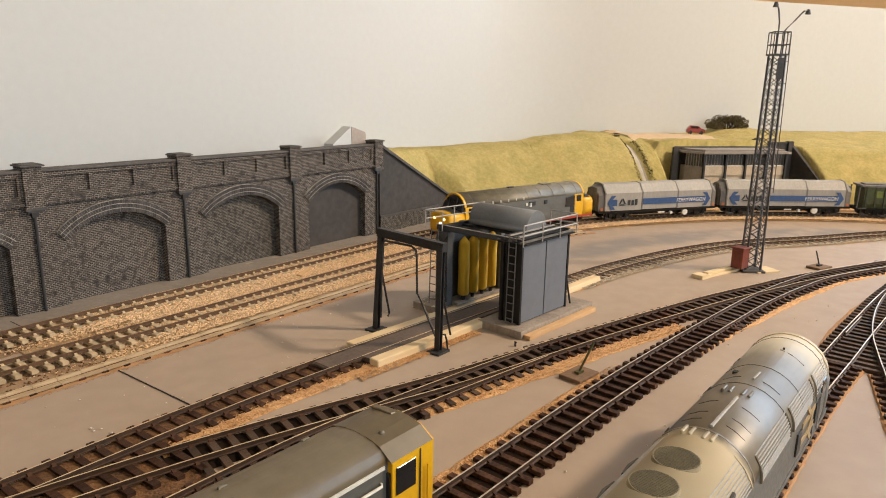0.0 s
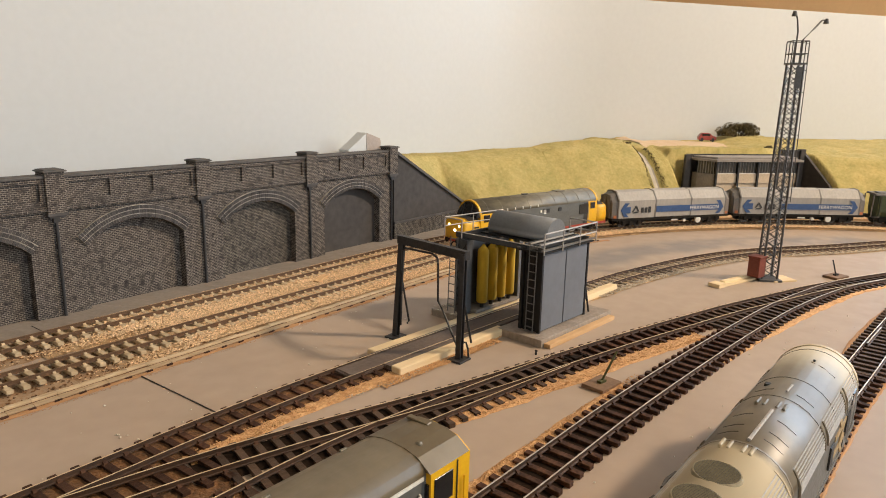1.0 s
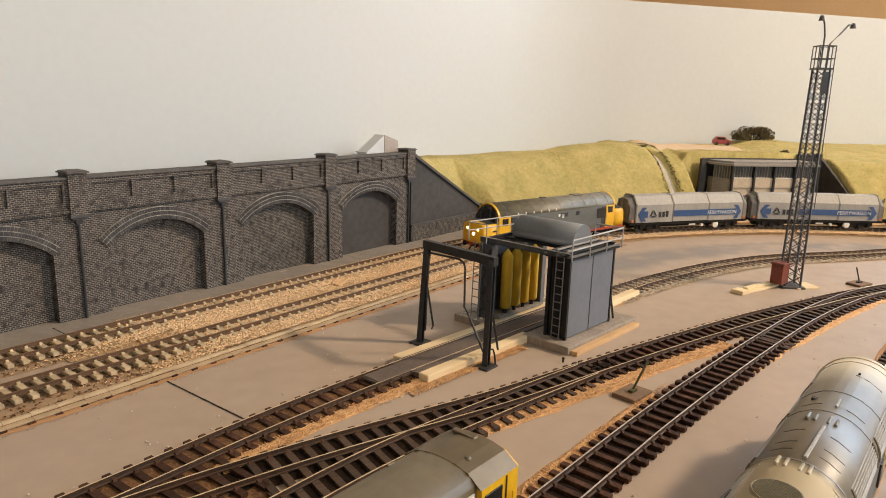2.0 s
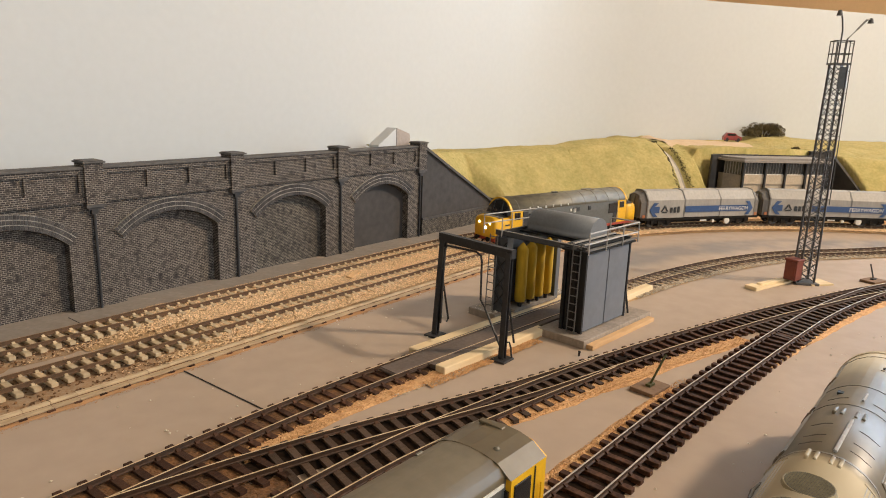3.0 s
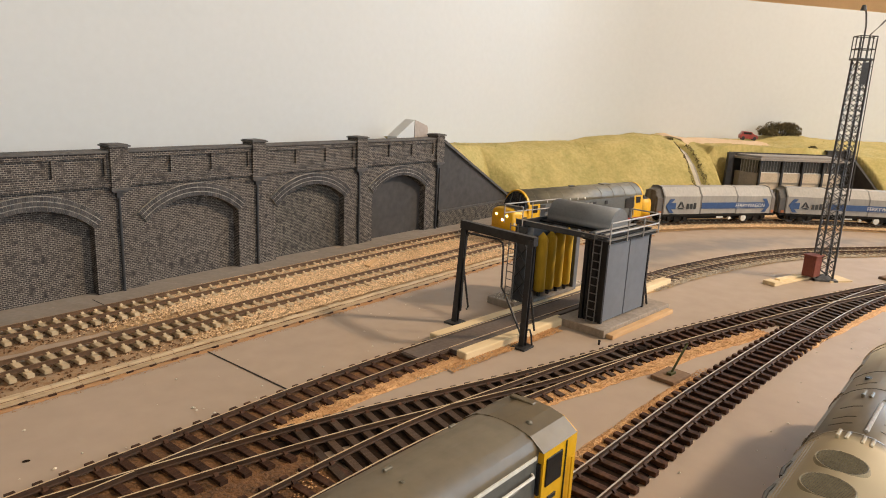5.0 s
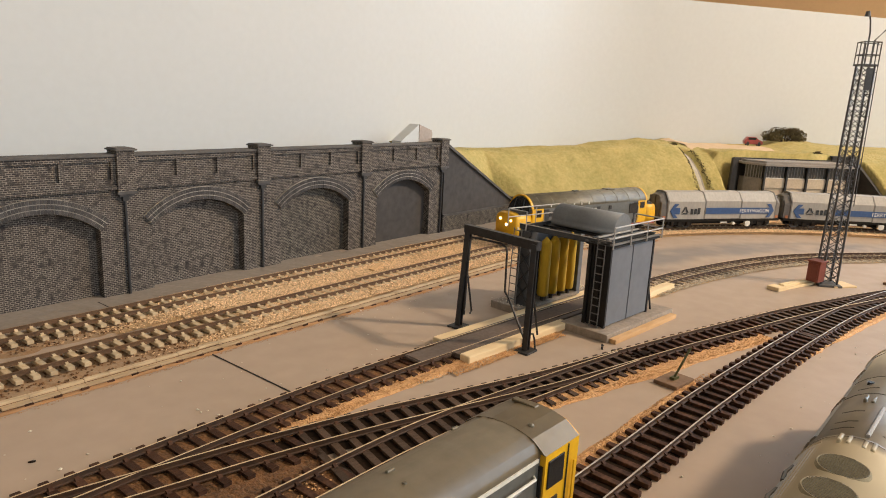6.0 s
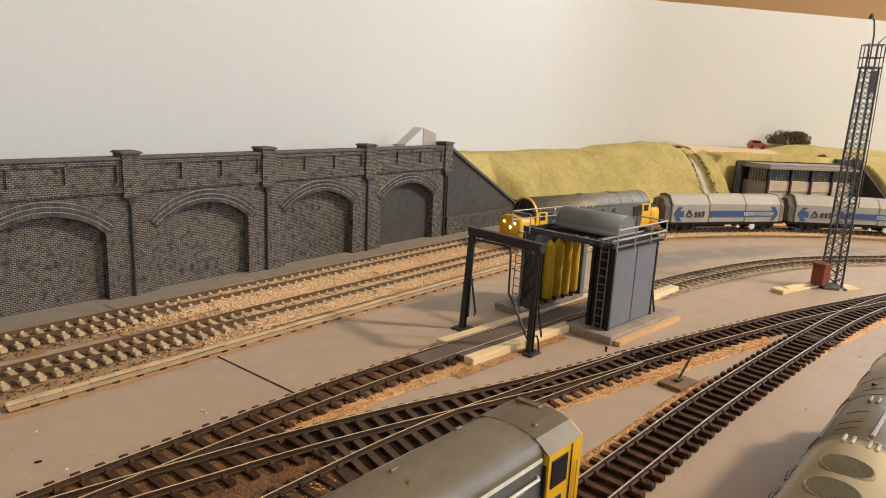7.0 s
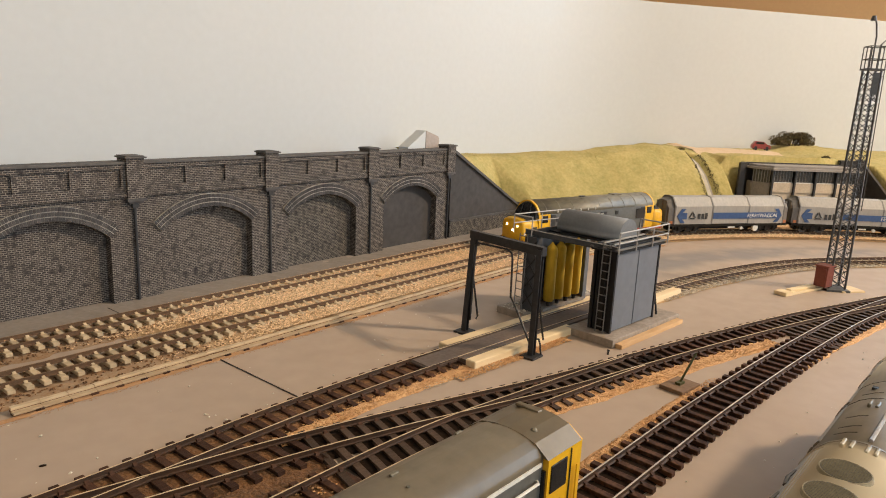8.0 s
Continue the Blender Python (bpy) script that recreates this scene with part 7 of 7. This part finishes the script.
def make_parked():
    """The parked diesel on the near siding, seen mostly from above."""
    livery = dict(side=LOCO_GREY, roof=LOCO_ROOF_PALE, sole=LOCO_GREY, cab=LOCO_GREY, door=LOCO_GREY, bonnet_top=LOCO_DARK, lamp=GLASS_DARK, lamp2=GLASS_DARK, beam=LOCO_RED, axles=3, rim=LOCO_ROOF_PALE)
    a, b = Vector((-0.165, at_x(LINE_E, -0.165))), Vector((0.035, at_x(LINE_E, 0.035)))
    ang = math.atan2(b.y - a.y, b.x - a.x)
    xr = 0.010
    k = 0.096 * 1.04
    mid = Vector((xr - k * math.cos(ang), at_x(LINE_E, xr) - k * math.sin(ang) - 0.0005))
    lo = make_diesel("parked_locomotive", pose(mid.x, mid.y, 0.0054, 0, 0, math.degrees(ang)) @ Matrix.Scale(1.04, 4), "weathered grey diesel locomotive with dusty pale roof parked on the siding", livery)
    prof = section()[1]
    for xx, w in ((0.0880, 0.0004), (0.0440, 0.0004), (0.0200, 0.0004), (-0.0290, 0.0010)):
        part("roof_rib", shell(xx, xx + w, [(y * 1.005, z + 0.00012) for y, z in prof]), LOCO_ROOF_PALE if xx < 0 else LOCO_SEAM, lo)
    part("roof_spine", tubes([(0.004, -0.0008, 0.0518), (-0.026, -0.0008, 0.0518)], r=0.0007), RAILING, lo)
    part("roof_spine", tubes([(0.035, -0.0010, 0.0518), (0.0265, -0.0008, 0.0518)], r=0.0005), RAILING, lo)
    part("lifting_slot", boxes((0.0335, 0.0360, 0.0056, 0.0092, 0.0484, 0.0500)), LOCO_DARK, lo)
    for xx, ys in ((0.0115, (0.0060, 0.0034, -0.0012, -0.0038)), (-0.0326, (0.0060, 0.0034, -0.0012, -0.0038))):
        for y in ys:
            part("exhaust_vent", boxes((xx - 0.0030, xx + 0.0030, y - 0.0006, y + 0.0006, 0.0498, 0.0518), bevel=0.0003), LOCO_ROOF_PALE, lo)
    for xx in (0.0280, -0.0015, -0.0130, -0.0200):
        for q in (-1, 1):
            part("roof_seam", tubes([(xx, q * 0.0042, 0.0508), (xx - 0.0003, q * 0.0072, 0.0498), (xx - 0.0006, q * 0.0110, 0.0475)], r=0.0003, sides=5), LOCO_SEAM, lo)
    part("roof_seam", tubes([(0.0700, -0.0010, 0.0513), (0.0690, -0.0060, 0.0503), (0.0680, -0.0115, 0.0472)], r=0.0003, sides=5), LOCO_SEAM, lo)
    bm = bmesh.new()
    disc_cyl(bm, (0.0720, -0.0020, 0.0509), (0, 0, 1), 0.0005, 0.0012, 8)
    part("roof_bolt", bm, LOCO_DARK, lo)
    for xx in (-0.0535, -0.0720):
        bm = bmesh.new()
        disc_cyl(bm, (xx, 0.0010, 0.0500), (0, 0, 1), 0.0078, 0.0013, 36, 0.0074)
        rim = part("fan_ring", bm, FAN_DUST, lo, "round roof fan ring")
        bm = bmesh.new()
        disc_cyl(bm, (xx, 0.0010, 0.05132), (0, 0, 1), 0.0070, 0.0001, 36)
        part("fan_mesh", bm, MESH_GREY, rim, "fine mesh fan grille")
        for i in range(17):
            o = -0.0066 + i * 0.000825
            hw = math.sqrt(max(0.0069 ** 2 - o * o, 0))
            part("grille_wire", tubes([(xx + o, 0.0010 - hw, 0.05148), (xx + o, 0.0010 + hw, 0.05148)], r=0.00016, sides=4), FAN_DUST, rim)
        for q in (-1, 1):
            part("side_cowl", tubes([(xx - 0.006, q * 0.0155, 0.0424), (xx, q * 0.0163, 0.0424), (xx + 0.006, q * 0.0155, 0.0424)], r=0.0008), LOCO_SEAM, lo)
    # long louvre banks along the cantrail, over the shoulder
    for a0, a1 in ((0.068, 0.094), (0.026, 0.063), (-0.021, 0.021), (-0.090, -0.0330)):
        for q in (-1, 1):
            rows = ((0.0174, 0.0345), (0.0173, 0.0357), (0.0172, 0.0369), (0.0171, 0.0381), (0.0167, 0.0392), (0.0163, 0.0403), (0.0157, 0.0414), (0.0151, 0.0425), (0.0144, 0.0436))
            if a0 < -0.05:
                rows = rows[3:] + ((0.0136, 0.0446), (0.0127, 0.0455), (0.0117, 0.0464), (0.0106, 0.0473))
            for y, z in rows:
                part("louvre", tubes([(a0, q * (y + 0.0003), z), (a1, q * (y + 0.0003), z)], r=0.00032, sides=5), LOUVRE, lo)
            for x in (a0, a1):
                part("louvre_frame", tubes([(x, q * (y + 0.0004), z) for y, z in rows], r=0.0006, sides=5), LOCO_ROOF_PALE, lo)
    double_arrow(lo, 0.058, -1, BUFF, 0.0125)
    part("side_window", boxes((0.036, 0.043, -0.0184, -0.0176, 0.0190, 0.0290)), LOCO_DARK, lo)
    part("side_window", boxes((0.072, 0.081, -0.0184, -0.0176, 0.0200, 0.0300)), LOCO_DARK, lo)


make_parked()


def make_hood_diesel():
    """The single-cab diesel on the siding with bright rails: narrow bonnet, full-width yellow cab at its end."""
    x1 = -0.1772
    y = at_x(LINE_C, -0.18) + 0.0005
    ang = math.degrees(math.atan2(at_x(LINE_C, -0.18) - at_x(LINE_C, -0.30), 0.12))
    lo = thing("shunting_locomotive", pose(x1, y, 0.0054, 0, 0, ang), "grey bonneted diesel locomotive with yellow cab on the siding", "locomotive")
    L = 0.180
    # cab
    side = [(0.0170, 0.0115), (0.0172, 0.0478)]
    top = [(0.0173, 0.0478), (0.0115, 0.0519), (0.0060, 0.0532), (0.0, 0.0536)]
    cab = part("cab", shell(-0.0205, 0.0, side), LOCO_YELLOW, lo, "bright yellow cab")
    part("cab_roof", shell(-0.0210, 0.0004, top), SHUNT_ROOF, cab, "plain grey chamfered cab roof")
    part("cab_end", shell(0.0001, 0.0012, [(0.0168, 0.0115), (0.0170, 0.0478), (0.0112, 0.0516), (0.0, 0.0532)]), LOCO_YELLOW, cab)
    for q in (-1, 1):
        y0, y1 = sorted((q * 0.0169, q * 0.0176))
        part("cab_window", boxes((-0.0188, -0.0088, y0, y1, 0.0345, 0.0450), bevel=0.0002), GLASS_DARK, cab, "dark cab window in black frame")
        part("door_line", boxes((-0.0066, -0.0062, y0, sorted((q * 0.0169, q * 0.01745))[1], 0.0130, 0.0472)), LOCO_DARK, cab)
        part("cab_handrail", tubes([(-0.0030, q * 0.0180, 0.0140), (-0.0030, q * 0.0180, 0.0400)], r=0.0004, sides=5), LOCO_YELLOW, cab)
        part("cab_back_window", boxes((-0.0213, -0.0204, q * 0.0152 - 0.0012, q * 0.0152 + 0.0012, 0.0320, 0.0435)), GLASS_DARK, cab)
        part("number_bar", boxes((-0.0165, -0.0115, y0, y1, 0.0285, 0.0300)), LOCO_DARK, cab)
    bm = bmesh.new()
    disc_cyl(bm, (-0.0150, -0.0068, 0.0520), (0, 0, 1), 0.0013, 0.0012, 14, 0.0012)
    disc_cyl(bm, (-0.0150, -0.0068, 0.0532), (0, 0, 1), 0.0012, 0.0006, 14, 0.0006)
    part("horn_dome", bm, LOCO_ROOF, cab)
    part("roof_rib", boxes((-0.0040, -0.0012, -0.0010, 0.0095, 0.0528, 0.0540), bevel=0.0003), SHUNT_ROOF, cab)
    # bonnet
    half = [(0.0148, 0.0115), (0.0150, 0.0466), (0.0130, 0.0495), (0.0085, 0.0515), (0.0, 0.0522)]
    hood = part("bonnet", shell(-L, -0.0206, half), LOCO_GREY, lo, "narrow grey bonnet")
    rf = part("bonnet_roof", shell(-L - 0.0003, -0.0208, [(0.0153, 0.0470), (0.0146, 0.0489), (0.0126, 0.0509), (0.0090, 0.0524), (0.0045, 0.0532), (0.0, 0.0535)]), SHUNT_ROOF, hood)
    for p in rf.data.polygons:
        p.use_smooth = abs(p.normal.x) < 0.5
    for q in (-1, 1):
        part("long_handrail", tubes([(-L + 0.01, q * 0.0166, 0.0408), (-0.0250, q * 0.0166, 0.0408), (-0.0240, q * 0.0152, 0.0408)], r=0.00055), EMBLEM, hood, "white handrail along the bonnet")
        part("cant_strip", boxes((-L, -0.0225, sorted((q * 0.0148, q * 0.0157))[0], sorted((q * 0.0148, q * 0.0157))[1], 0.0456, 0.0469)), EMBLEM, hood)
        for i in range(6):
            part("bonnet_door", boxes((-0.048 - i * 0.022, -0.030 - i * 0.022, sorted((q * 0.0146, q * 0.0152))[0], sorted((q * 0.0146, q * 0.0152))[1], 0.0140, 0.0380), bevel=0.0002), LOCO_GREY, hood)
        bm = bmesh.new()
        disc_cyl(bm, (-0.0275 if q > 0 else -0.0720, 0.0090 if q > 0 else -0.0020, 0.0508 if q > 0 else 0.0526), (0, 0, 1), 0.0009, 0.0012, 10, 0.0006)
        part("lamp_dome", bm, LOCO_ROOF, hood)
    for x, y, z in ((-0.0335, 0.0118, 0.0510), (-0.0700, 0.0060, 0.0528), (-0.0760, -0.0095, 0.0521), (-0.0960, 0.0060, 0.0528)):
        part("roof_catch", boxes((x - 0.0016, x + 0.0016, y - 0.0006, y + 0.0006, z - 0.0006, z + 0.0009), bevel=0.0002), LOCO_ROOF, hood)
    part("running_plate", boxes((-L - 0.004, 0.001, -0.0176, 0.0176, 0.0088, 0.0114)), LOCO_RED, lo)
    for x in (-0.035, -0.135):
        bogie_at(lo, x, (-0.016, 0.016), 0.0072, 0.048, UNDER, WHEEL)
    for s, x in ((1, 0.001), (-1, -L - 0.004)):
        for yy in (-0.0085, 0.0085):
            bm = bmesh.new()
            disc_cyl(bm, (x, yy, 0.0102), (s, 0, 0), 0.0011, 0.0042, 10)
            disc_cyl(bm, (x + s * 0.0036, yy, 0.0102), (s, 0, 0), 0.0026, 0.0009, 16)
            part("buffer", bm, UNDER, lo)


make_hood_diesel()
